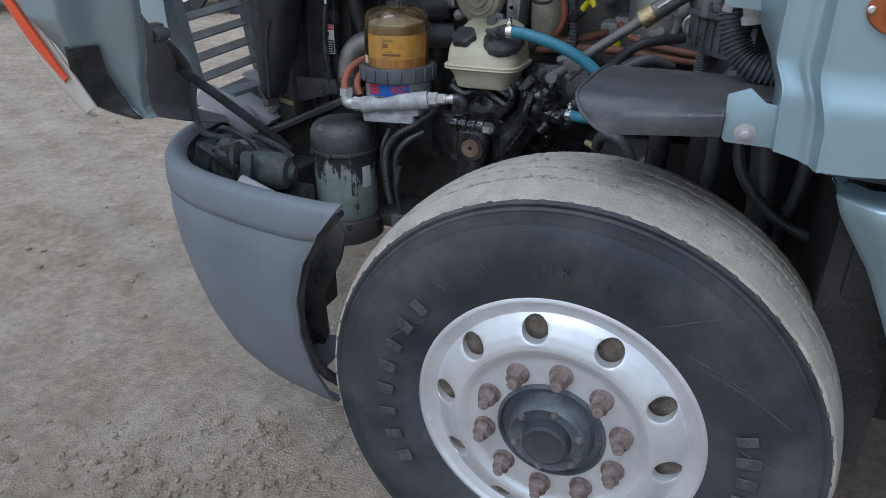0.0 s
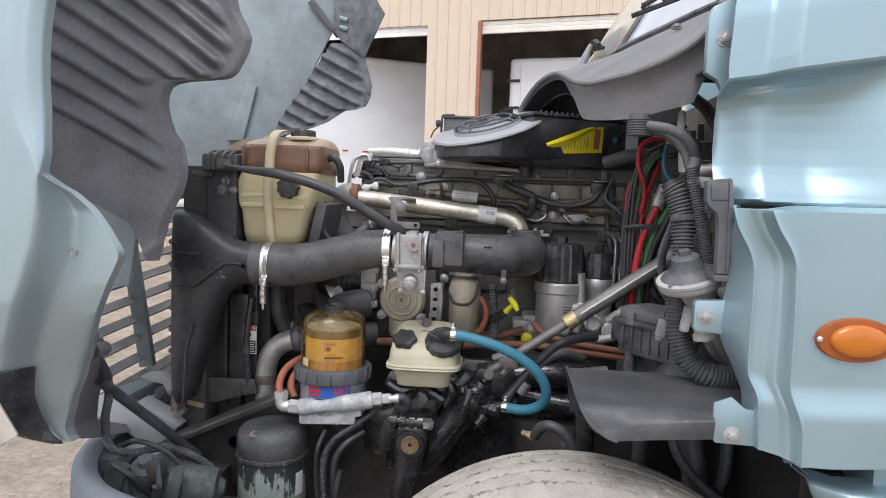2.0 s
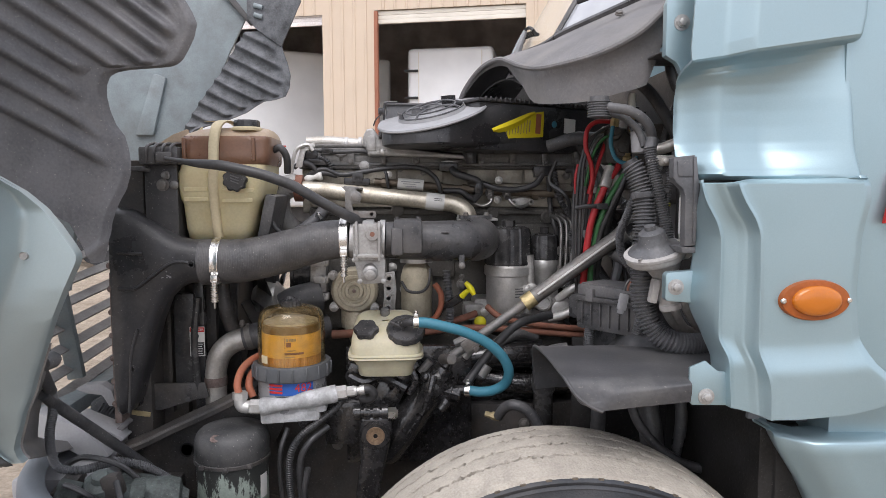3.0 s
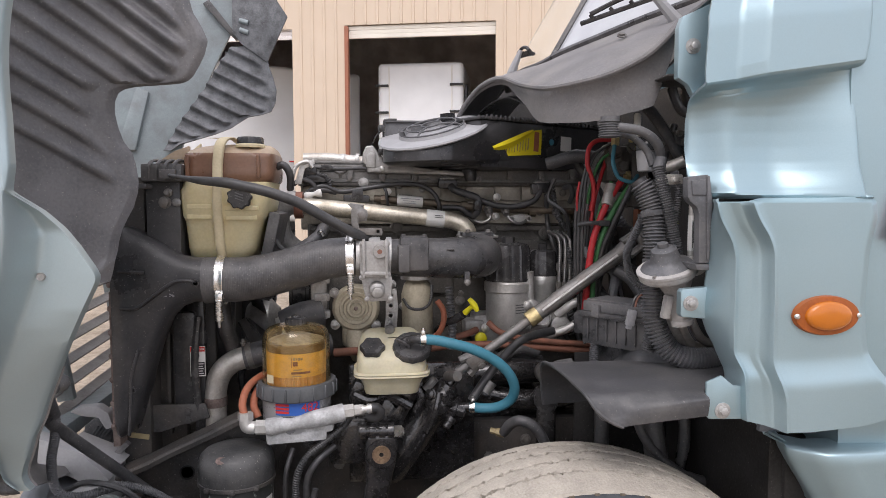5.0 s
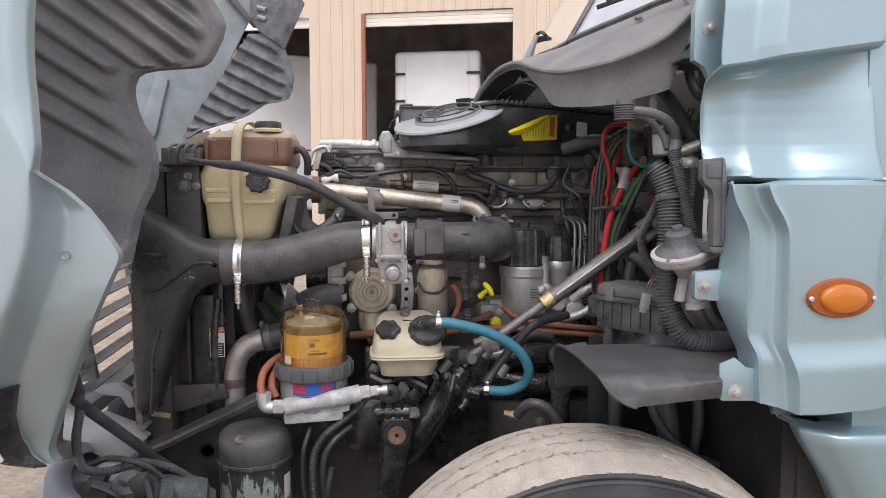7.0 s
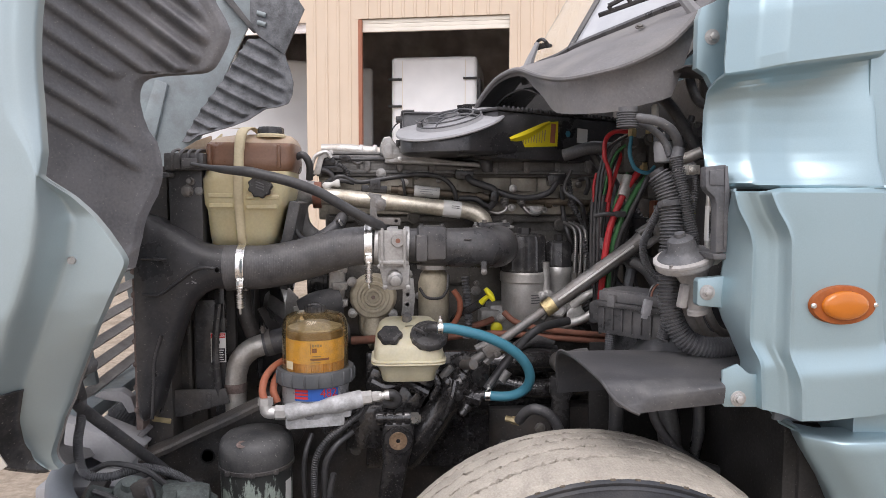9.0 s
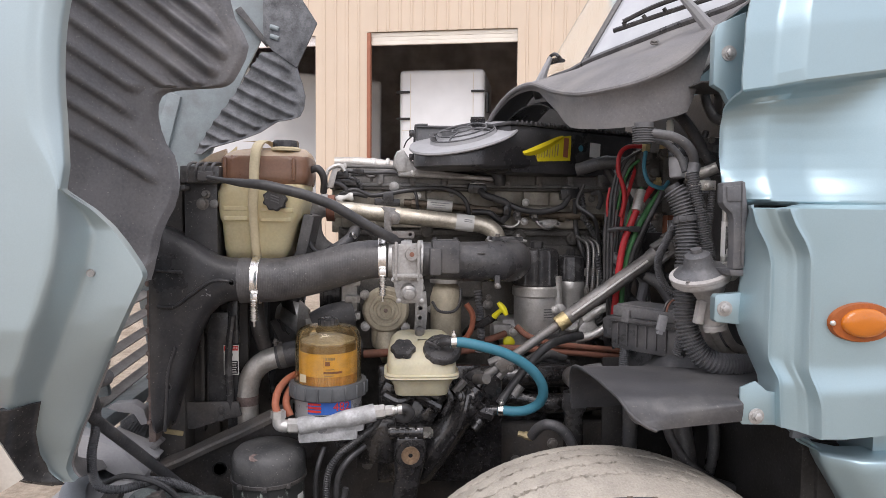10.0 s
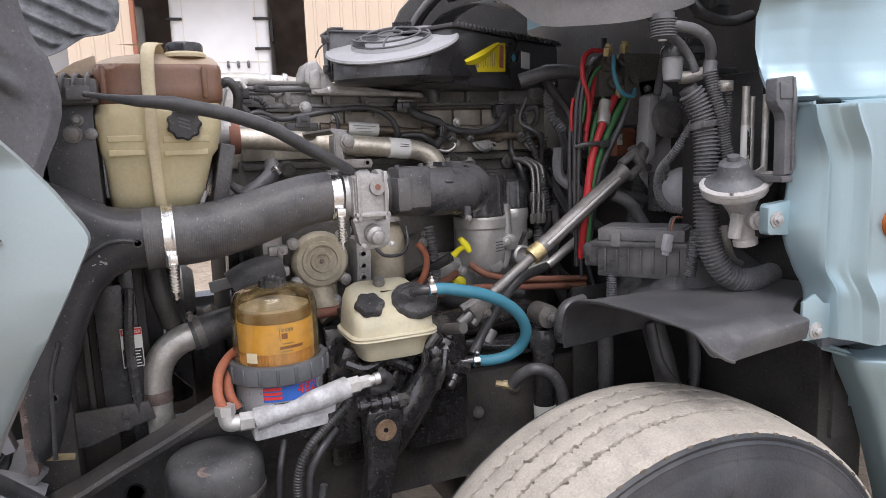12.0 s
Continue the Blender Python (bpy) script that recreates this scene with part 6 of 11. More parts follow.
            tube(bm, [tuple(o + d * f), tuple(o + d * f + Vector((0.01, 0, -0.012)))], 0.005, 6)
        part("blade", bm, "blackgloss", w)
    bm = B()
    box(bm, (0.30, 0.32, 1.815), (0.16, 0.14, 0.004), 0.001)
    for k in range(4):
        box(bm, (0.30, 0.25, 1.800 - 0.012 * k), (0.05, 0.006, 0.003), 0.001)
    part("drain_grate", bm, "black", cowl)


build_cowl()


# ---- engine ----
def build_engine():
    eng = thing("diesel_engine", "grimy inline six-cylinder truck diesel engine", "engine")
    bm = B()
    box(bm, (-0.15, 1.27, 1.10), (0.92, 0.56, 0.76), 0.012)
    part("engine_block", bm, "block", eng, "black oily block")
    for nm, c, sz, bv in (("seam_strip", (-0.15, 0.985, 1.462), (0.90, 0.03, 0.016), 0.004), ("side_cover", (-0.05, 0.97, 1.00), (0.6, 0.08, 0.25), 0.02), ("oil_pan", (-0.15, 1.25, 0.72), (0.85, 0.4, 0.25), 0.03)):
        bm = B()
        box(bm, c, sz, bv)
        part(nm, bm, "block", eng)
    for x, w in ((-0.43, 0.16), (-0.23, 0.16), (0.11, 0.20)):
        bm = B()
        box(bm, (x, 0.985, 1.34), (w, 0.02, 0.17), 0.012)
        part("block_cover", bm, "block", eng)
    bm = B()
    box(bm, (-0.17, 1.25, 1.535), (0.92, 0.50, 0.150), 0.006)
    part("cylinder_head", bm, "head", eng, "oil-stained grey-brown cylinder head")
    for x0, x1 in ((-0.62, -0.47), (-0.465, -0.335), (-0.33, -0.19), (-0.11, -0.022), (-0.016, 0.066), (0.072, 0.168), (0.174, 0.275)):
        bm = B()
        box(bm, ((x0 + x1) / 2, 0.994, 1.573), (x1 - x0, 0.014, 0.044), 0.004)
        part("head_panel", bm, "head", eng)
    for x0, x1 in ((-0.60, -0.22), (-0.10, 0.27)):
        bm = B()
        box(bm, ((x0 + x1) / 2, 0.990, 1.497), (x1 - x0, 0.022, 0.040), 0.006)
        part("head_ledge", bm, "head", eng)
    bm = B()
    box(bm, (-0.17, 0.992, 1.6015), (0.93, 0.03, 0.009), 0.002)
    part("cover_gasket", bm, "block", eng, "dark gasket strip")
    bm = B()
    box(bm, (-0.17, 1.25, 1.632), (0.92, 0.50, 0.050), 0.012)
    box(bm, (-0.17, 1.25, 1.660), (0.86, 0.42, 0.018), 0.008)
    box(bm, (-0.17, 0.994, 1.612), (0.93, 0.022, 0.010), 0.003)
    for k in range(9):
        box(bm, (-0.58 + 0.1025 * k, 0.992, 1.632), (0.022, 0.020, 0.040), 0.005)
    part("valve_cover", bm, "valve", eng)
    for k in range(9):
        bm = B()
        bolt(bm, (-0.58 + 0.1025 * k, 0.980, 1.619), (0, -1, 0), 0.007, 0.010)
        part("cover_bolt", bm, "steel", eng)
    # washers and bolt heads that stand proud of head and block
    for x, z, r, m in ((-0.434, 1.607, 0.012, "castalu"), (-0.322, 1.598, 0.008, "steel"), (-0.011, 1.561, 0.0095, "silver"), (-0.014, 1.500, 0.0095, "silver"), (-0.358, 1.579, 0.0085, "silver"), (0.205, 1.575, 0.009, "steel"), (-0.56, 1.588, 0.008, "steel"), (0.13, 1.512, 0.008, "steel"), (-0.25, 1.585, 0.007, "steel")):
        bm = B()
        bolt(bm, (x, 0.980, z), (0, -1, 0), r, 0.012)
        part("head_bolt", bm, m, eng)
    for x, z in ((-0.331, 1.468), (-0.032, 1.457), (0.144, 1.445), (-0.492, 1.455), (-0.18, 1.36), (0.22, 1.40), (0.06, 1.30)):
        bm = B()
        lathe(bm, [(0.021, 0), (0.021, 0.006), (0.016, 0.008), (0.016, 0.005), (0.009, 0.005), (0.009, 0.010), (0, 0.010)], (x, 0.972, z), (0, -1, 0), 18)
        part("core_plug", bm, "block", eng)
    # common rail, its unions and the bent injector lines
    bm = B()
    tube(bm, [(-0.402, 0.965, 1.557), (-0.243, 0.96, 1.545), (-0.081, 0.956, 1.530), (0.064, 0.955, 1.522), (0.25, 0.955, 1.514)], 0.0115, 14)
    for x in (-0.37, -0.20, -0.12, 0.10, 0.24):
        lathe(bm, [(0.016, -0.010), (0.016, 0.010)], (x, 0.957, 1.5265 - 0.08 * (x + 0.045)), (1, 0, -0.07), 8)
    part("fuel_rail", bm, "rail", eng, "dull brown steel fuel rail")
    for x, z, pts in ((-0.045, 1.522, [(-0.044, 0.938, 1.513), (-0.042, 0.930, 1.494), (-0.066, 0.930, 1.482), (-0.091, 0.945, 1.488), (-0.10, 0.98, 1.492)]),
                      (0.009, 1.522, [(0.010, 0.938, 1.513), (0.025, 0.930, 1.489), (0.050, 0.930, 1.478), (0.074, 0.945, 1.485), (0.08, 0.98, 1.49)]),
                      (0.174, 1.514, [(0.174, 0.938, 1.506), (0.188, 0.930, 1.484), (0.210, 0.930, 1.471), (0.232, 0.945, 1.474), (0.24, 0.98, 1.48)])):
        bm = B()
        tube(bm, pts, 0.0052, 10)
        line = part("injector_line", bm, "linesteel", eng, "bright bent steel injector line")
        bm = B()
        lathe(bm, [(0.0125, 0), (0.0125, 0.014), (0.0095, 0.016), (0.0095, 0.024)], (x, 0.945, z), (0.02, -0.75, -0.66), 6)
        lathe(bm, [(0.0145, -0.004), (0.0145, 0.003)], (x, 0.945, z), (0.02, -0.75, -0.66), 16)
        part("union_nut", bm, "linesteel", line, "steel union nut")
    bm = B()
    prism(bm, [(0.022, 1.493), (0.030, 1.503), (0.062, 1.508), (0.092, 1.503), (0.100, 1.493), (0.092, 1.483), (0.062, 1.478), (0.030, 1.483)], 0.952, 0.962, 0.002)
    for x in (0.035, 0.088):
        lathe(bm, [(0.009, 0), (0.009, 0.005), (0.005, 0.005), (0.005, 0)], (x, 0.952, 1.493), (0, -1, 0), 14)
    part("twin_flange", bm, "castalu", eng, "small two-bolt flange")
    # paper wrap on the rail
    bm = B()
    tube(bm, [(-0.330, 0.9635, 1.5518), (-0.290, 0.962, 1.5488), (-0.250, 0.9604, 1.5457)], 0.0175, 16)
    wrap = part("white_wrap", bm, "white", eng, "white paper wrap on the rail")
    for k in range(3):
        bm = B()
        box(bm, (-0.29, 0.9445, 1.556 - 0.007 * k), (0.06 - 0.012 * k, 0.001, 0.002), 0, (0, 4, 0))
        part("text_bar", bm, "greywire", wrap)
    # wiring along the head
    for pts, r, m in (([(-0.618, 0.945, 1.562), (-0.588, 0.945, 1.586), (-0.552, 0.945, 1.595), (-0.504, 0.945, 1.578), (-0.441, 0.945, 1.586), (-0.385, 0.945, 1.595), (-0.315, 0.95, 1.603), (-0.253, 0.95, 1.596), (-0.214, 0.945, 1.569), (-0.199, 0.945, 1.531), (-0.198, 0.96, 1.49)], 0.0072, "wire"),
                      ([(-0.629, 0.95, 1.545), (-0.594, 0.945, 1.569), (-0.559, 0.945, 1.583), (-0.516, 0.95, 1.576)], 0.0085, "wire"),
                      ([(-0.585, 0.95, 1.631), (-0.553, 0.945, 1.626), (-0.536, 0.945, 1.600), (-0.559, 0.95, 1.586)], 0.0065, "loom"),
                      ([(-0.645, 0.94, 1.60), (-0.62, 0.935, 1.615), (-0.59, 0.94, 1.605), (-0.575, 0.945, 1.58)], 0.0075, "wire"),
                      ([(-0.165, 0.945, 1.600), (-0.150, 0.93, 1.582), (-0.112, 0.93, 1.569), (-0.081, 0.93, 1.555), (-0.079, 0.93, 1.522), (-0.096, 0.94, 1.499)], 0.0115, "wire"),
                      ([(-0.188, 0.95, 1.529), (-0.138, 0.935, 1.527), (-0.111, 0.935, 1.509), (-0.088, 0.94, 1.502)], 0.0095, "wire"),
                      ([(-0.070, 0.945, 1.552), (-0.021, 0.935, 1.535), (0.042, 0.935, 1.532), (0.097, 0.935, 1.549), (0.124, 0.945, 1.582)], 0.0095, "wire"),
                      ([(-0.375, 0.955, 1.598), (-0.365, 0.94, 1.58), (-0.362, 0.94, 1.555), (-0.358, 0.95, 1.535)], 0.005, "wire"),
                      ([(0.20, 0.95, 1.59), (0.215, 0.93, 1.592), (0.222, 0.93, 1.57), (0.22, 0.95, 1.545)], 0.008, "rubber"),
                      ([(-0.60, 0.96, 1.655), (-0.52, 0.95, 1.648), (-0.44, 0.955, 1.650), (-0.36, 0.97, 1.644)], 0.006, "wire")):
        bm = B()
        tube(bm, pts, r, 10, rib=(0.007, 0.0022) if m == "loom" else None)
        part("harness", bm, "wire" if m == "loom" else m, eng)
    for x, y, z, w, h, ry in ((-0.173, 0.955, 1.602, 0.058, 0.030, 6), (0.125, 0.955, 1.590, 0.062, 0.034, -8), (-0.455, 0.945, 1.557, 0.080, 0.022, 2), (-0.452, 0.94, 1.572, 0.034, 0.026, 0), (-0.083, 0.925, 1.535, 0.022, 0.030, 10), (-0.60, 0.955, 1.640, 0.05, 0.024, 0), (-0.585, 0.96, 1.618, 0.075, 0.022, 0), (-0.545, 0.955, 1.652, 0.035, 0.016, 5)):
        bm = B()
        box(bm, (x, y, z), (w, 0.034, h), 0.005, (0, ry, 0))
        box(bm, (x, y - 0.018, z + 0.004), (w * 0.45, 0.006, h * 0.5), 0.002, (0, ry, 0))
        part("connector", bm, "blackgloss", eng)
    for x, z in ((-0.173, 1.618), (0.125, 1.608)):
        bm = B()
        box(bm, (x, 0.948, z), (0.048, 0.02, 0.003), 0.001)
        part("connector_clip", bm, "linesteel", eng)
    # spring clip on the cover's edge
    bm = B()
    tube(bm, [(-0.525, 0.975, 1.652), (-0.518, 0.965, 1.640), (-0.505, 0.965, 1.636), (-0.492, 0.965, 1.640), (-0.485, 0.975, 1.652)], 0.005, 8)
    tube(bm, [(-0.505, 0.965, 1.636), (-0.505, 0.972, 1.622)], 0.005, 8)
    part("cover_clip", bm, "steel", eng)
    bm = B()
    tube(bm, [(-0.610, 0.935, 1.562), (-0.585, 0.93, 1.570), (-0.560, 0.93, 1.574)], lambda u: 0.010 + 0.003 * math.sin(9 * u), 12)
    part("white_sensor", bm, "white", eng, "white ribbed sensor plug")
    # stacked cover strips and breather tube at the front top
    bm = B()
    for k in range(3):
        box(bm, (-0.49, 1.02 + 0.01 * k, 1.648 + 0.012 * k), (0.24, 0.05, 0.009), 0.003)
    part("front_cover", bm, "valve", eng)
    bm = B()
    tube(bm, [(-0.63, 1.12, 1.688), (-0.56, 1.12, 1.690), (-0.48, 1.12, 1.684), (-0.40, 1.12, 1.676)], 0.019, 14)
    part("breather_tube", bm, "elbow", eng, "dull tan breather tube")
    for x in (-0.50, -0.455):
        bm = B()
        lathe(bm, [(0.0205, -0.006), (0.0215, -0.004), (0.0215, 0.004), (0.0205, 0.006)], (x, 1.12, 1.6855), (1, 0, -0.08), 16)
        part("breather_clamp", bm, "silver", eng)
    # pale loop bracket at the front
    bm = B()
    tube(bm, [(-0.655, 0.93, 1.56), (-0.645, 0.92, 1.62), (-0.632, 0.92, 1.655), (-0.600, 0.92, 1.668), (-0.585, 0.92, 1.65)], 0.006, 8)
    prism(bm, [(-0.640, 1.60), (-0.622, 1.66), (-0.582, 1.676), (-0.578, 1.662), (-0.608, 1.648), (-0.620, 1.60)], 0.925, 0.932, 0.002)
    part("lifting_eye", bm, "silver", eng, "pale grey lifting eye")
    rnd = random.Random(3)
    for k in range(26):
        x, z = rnd.uniform(-0.5, 0.28), rnd.uniform(1.0, 1.40)
        bm = B()
        bolt(bm, (x, 0.972 if z > 1.15 else 0.93, z), (0, -1, 0), rnd.choice((0.007, 0.009, 0.012)), 0.012)
        part("block_bolt", bm, rnd.choice(("steel", "grease", "silver")), eng)


build_engine()


def build_egr():
    e = thing("egr_pipe", "tarnished tan metal exhaust gas pipe with a white label", "pipe")
    bm = B()
    tube(bm, [(-0.64, 0.90, 1.535), (-0.56, 0.90, 1.53), (-0.38, 0.90, 1.512), (-0.22, 0.90, 1.496), (-0.160, 0.90, 1.487), (-0.122, 0.895, 1.466), (-0.108, 0.89, 1.42)], 0.0250, 24)
    p = part("pipe", bm, "egr", e)
    bm = B()
    tube(bm, [(-0.245, 0.8995, 1.4985), (-0.19, 0.8995, 1.4925)], 0.0262, 24)
    t = part("label", bm, "white", e, "white paper label")
    for k in range(2):
        bm = B()
        box(bm, (-0.208, 0.8732, 1.505 - 0.006 * k), (0.024, 0.001, 0.0016), 0, (0, 5, 0))
        part("text_bar", bm, "darkprint", t)
    bm = B()
    lathe(bm, [(0.045, 0), (0.045, 0.010), (0.028, 0.012)], (-0.106, 0.885, 1.438), (0, 0, 1), 24)
    box(bm, (-0.09, 0.885, 1.442), (0.12, 0.07, 0.008), 0.003)
    bolt(bm, (-0.145, 0.86, 1.446), (0, 0, 1), 0.008, 0.01)
    bolt(bm, (-0.055, 0.86, 1.446), (0, 0, 1), 0.008, 0.01)
    part("flange", bm, "castalu", e)
    bm = B()
    tube(bm, [(-0.63, 0.90, 1.545), (-0.66, 0.90, 1.54), (-0.685, 0.905, 1.51), (-0.68, 0.92, 1.45), (-0.65, 0.94, 1.41), (-0.60, 0.96, 1.385)], lambda s: 0.036 - 0.008 * s, 18)
    part("cooler_elbow", bm, "castalu", e, "grey cast elbow")
    bm = B()
    lathe(bm, [(0.04, -0.012), (0.04, 0.012)], (-0.625, 0.90, 1.537), (1, 0, 0), 20)
    part("red_seal", bm, "brownhose", e)
    # bracket from throttle to pipe
    bm = B()
    prism(bm, [(-0.473, 1.541), (-0.439, 1.534), (-0.422, 1.523), (-0.424, 1.497), (-0.446, 1.494), (-0.443, 1.478), (-0.386, 1.477), (-0.383, 1.468), (-0.386, 1.459), (-0.442, 1.460), (-0.445, 1.443), (-0.460, 1.449), (-0.461, 1.528)], 0.597, 0.602, 0.0012)
    box(bm, (-0.450, 0.75, 1.537), (0.034, 0.30, 0.006), 0.002, (0, 8, 0))
    prism(bm, [(-0.463, 1.527), (-0.459, 1.528), (-0.459, 1.449), (-0.463, 1.449)], 0.60, 0.64, 0.001)
    bolt(bm, (-0.436, 0.597, 1.513), (0, -1, 0), 0.0115, 0.010)
    lathe(bm, [(0.007, 0), (0.007, 0.002), (0.0045, 0.002), (0.0045, -0.002), (0, -0.002)], (-0.395, 0.597, 1.469), (0, -1, 0), 12)
    part("bracket", bm, "steel", e)
    # small coolant hoses at the front
    for pts, r, mt in (([(-0.70, 0.80, 1.40), (-0.66, 0.78, 1.39), (-0.60, 0.78, 1.42), (-0.56, 0.80, 1.45), (-0.55, 0.85, 1.47)], 0.018, "rubber"),
                       ([(-0.665, 0.70, 1.52), (-0.67, 0.69, 1.46), (-0.65, 0.69, 1.42), (-0.60, 0.70, 1.40), (-0.52, 0.72, 1.415), (-0.48, 0.78, 1.42)], 0.006, "wire"),
                       ([(-0.72, 0.82, 1.37), (-0.64, 0.80, 1.365), (-0.54, 0.80, 1.385)], 0.025, "rubber")):
        bm = B()
        tube(bm, pts, r, 10)
        part("coolant_hose", bm, mt, e)
    bm = B()
    tube(bm, [(-0.565, 0.79, 1.45), (-0.555, 0.775, 1.465), (-0.545, 0.775, 1.45)], 0.004, 6)
    part("spring_clip", bm, "clamp", e)


build_egr()


# ---- charge air: duct, hose, throttle, elbow ----
def loft(bm, secs, seg=36):
    """Skin through sections (centre, half-width in y, half-height in z, squareness) standing across x."""
    rings = []
    for (x, y, z), a, b, p in secs:
        ring = []
        for k in range(seg):
            t = 2 * math.pi * k / seg
            c, s = math.cos(t), math.sin(t)
            ring.append(bm.verts.new((x, y + a * math.copysign(abs(c) ** (2 / p), c), z + b * math.copysign(abs(s) ** (2 / p), s))))
        rings.append(ring)
    for u, v in zip(rings, rings[1:]):
        for k in range(seg):
            bm.faces.new((u[k], u[(k + 1) % seg], v[(k + 1) % seg], v[k]))
    bm.faces.new(rings[0][::-1])
    bm.faces.new(rings[-1])
    return bm


def worm_clamp(bm, p, axis, r, spring_at):
    lathe(bm, [(r, -0.010), (r + 0.0015, -0.010), (r + 0.0018, -0.007), (r + 0.001, -0.005), (r + 0.001, 0.005), (r + 0.0018, 0.007), (r + 0.0015, 0.010), (r, 0.010)], p, axis, 40)
    x, y, z = spring_at
    tube(bm, [(x, y, z), (x, y, z - 0.055)], 0.0085, 10, rib=(0.006, 0.003))
    box(bm, (x, y, z + 0.005), (0.018, 0.012, 0.02), 0.003)
    tube(bm, [(x, y, z - 0.05), (x, y, z - 0.07)], 0.003, 6)


def build_charge_air():
    duct = thing("charge_air_duct", "black moulded plastic charge-air duct with scuffs", "air duct")
    bm = B()
    loft(bm, [((-0.815, 0.62, 1.348), 0.056, 0.056, 2), ((-0.86, 0.62, 1.349), 0.056, 0.057, 2), ((-0.89, 0.622, 1.346), 0.056, 0.066, 2.2), ((-0.92, 0.63, 1.338), 0.057, 0.088, 2.6), ((-0.95, 0.64, 1.315), 0.06, 0.130, 3),
              ((-0.98, 0.65, 1.28), 0.066, 0.18, 3.5), ((-1.005, 0.66, 1.24), 0.072, 0.235, 4), ((-1.02, 0.66, 1.22), 0.075, 0.262, 5), ((-1.05, 0.66, 1.215), 0.076, 0.272, 6), ((-1.058, 0.66, 1.215), 0.070, 0.268, 6)])
    part("duct_body", bm, "duct", duct, "", 50)
    for pts in ([(-1.035, 0.582, 1.283), (-0.995, 0.582, 1.283), (-0.950, 0.576, 1.314), (-0.905, 0.568, 1.345), (-0.877, 0.566, 1.352), (-0.845, 0.566, 1.348)], [(-1.035, 0.582, 1.374), (-0.972, 0.580, 1.371)], [(-0.992, 0.584, 1.178), (-1.012, 0.586, 1.11), (-1.016, 0.586, 1.04), (-1.022, 0.586, 0.96)]):
        bm = B()
        tube(bm, pts, 0.0045, 8)
        part("duct_rib", bm, "duct", duct)
    for x, y, z in ((-0.846, 0.562, 1.346), (-1.012, 0.586, 1.075)):
        bm = B()
        lathe(bm, [(0.009, 0), (0.009, 0.003), (0.006, 0.003), (0.006, 0.0), (0, 0.0)], (x, y, z), (0, -1, 0), 14)
        part("moulded_ring", bm, "duct", duct)
    bm = B()
    rnd = random.Random(5)
    for k in range(9):
        x, z = -0.912 + rnd.uniform(-0.012, 0.012), 1.322 + rnd.uniform(-0.010, 0.010)
        box(bm, (x, 0.5715, z), (rnd.uniform(0.002, 0.008), 0.0012, rnd.uniform(0.001, 0.004)), 0, (0, rnd.uniform(-30, 30), 0))
    part("scuff", bm, "greywire", duct, "pale scuff marks")
    hose = thing("charge_air_hose", "large black rubber charge-air hose", "hose")
    bm = B()
    tube(bm, [(-0.835, 0.62, 1.346), (-0.80, 0.62, 1.347), (-0.74, 0.62, 1.348), (-0.66, 0.62, 1.362), (-0.58, 0.62, 1.384), (-0.52, 0.62, 1.399), (-0.455, 0.62, 1.405)], lambda s: 0.060 - 0.010 * s, 36, 10)
    part("hose_body", bm, "wraphose", hose)
    for x, z, r in ((-0.792, 1.347, 0.0605), (-0.468, 1.404, 0.0525)):
        bm = B()
        worm_clamp(bm, (x, 0.62, z), (1, 0, 0), r, (x + 0.002, 0.585 - (0.025 if r > 0.055 else 0.02), z - r * 0.72))
        part("spring_clamp", bm, "clamp", hose, "bright spring-loaded hose clamp")
    th = thing("throttle_valve", "dusty cast aluminium throttle valve", "valve")
    bm = B()
    lathe(bm, [(0.050, 0.0), (0.052, 0.012), (0.046, 0.014), (0.046, 0.03), (0.054, 0.032), (0.054, 0.06), (0.046, 0.062), (0.046, 0.075), (0.054, 0.077), (0.054, 0.09)], (-0.452, 0.62, 1.402), (1, 0, -0.03), 36)
    box(bm, (-0.405, 0.60, 1.402), (0.075, 0.085, 0.085), 0.008)
    box(bm, (-0.405, 0.557, 1.400), (0.066, 0.012, 0.092), 0.003)
    box(bm, (-0.432, 0.553, 1.402), (0.008, 0.02, 0.10), 0.003)
    box(bm, (-0.375, 0.553, 1.402), (0.008, 0.02, 0.10), 0.003)
    box(bm, (-0.405, 0.552, 1.365), (0.07, 0.018, 0.010), 0.003)
    lathe(bm, [(0.019, 0.0), (0.017, 0.006), (0.016, 0.012)], (-0.392, 0.556, 1.420), (0, -1, 0), 20)
    prism(bm, [(-0.44, 1.355), (-0.36, 1.355), (-0.362, 1.30), (-0.375, 1.292), (-0.415, 1.29), (-0.43, 1.305)], 0.57, 0.60, 0.004)
    lathe(bm, [(0.02, 0), (0.02, 0.025), (0.014, 0.03), (0.014, 0.04), (0.011, 0.042), (0, 0.042)], (-0.400, 0.575, 1.325), (0.05, -1, -0.2), 20)
    for x, z in ((-0.435, 1.44), (-0.372, 1.44), (-0.438, 1.355), (-0.37, 1.362), (-0.365, 1.30), (-0.425, 1.30)):
        bolt(bm, (x, 0.556, z), (0, -1, 0), 0.005, 0.006)
    part("valve_body", bm, "castalu", th)
    bm = B()
    lathe(bm, [(0.0125, 0.0), (0.0125, 0.001), (0, 0.002)], (-0.392, 0.5455, 1.420), (0, -1, 0), 16)
    part("plug", bm, "brownhose", th, "rust-red plug")
    bm = B()
    box(bm, (-0.302, 0.605, 1.412), (0.074, 0.08, 0.088), 0.010)
    box(bm, (-0.33, 0.585, 1.40), (0.03, 0.06, 0.07), 0.006)
    for x in (-0.33, -0.275):
        bolt(bm, (x, 0.60, 1.455), (0, 0, 1), 0.006, 0.006)
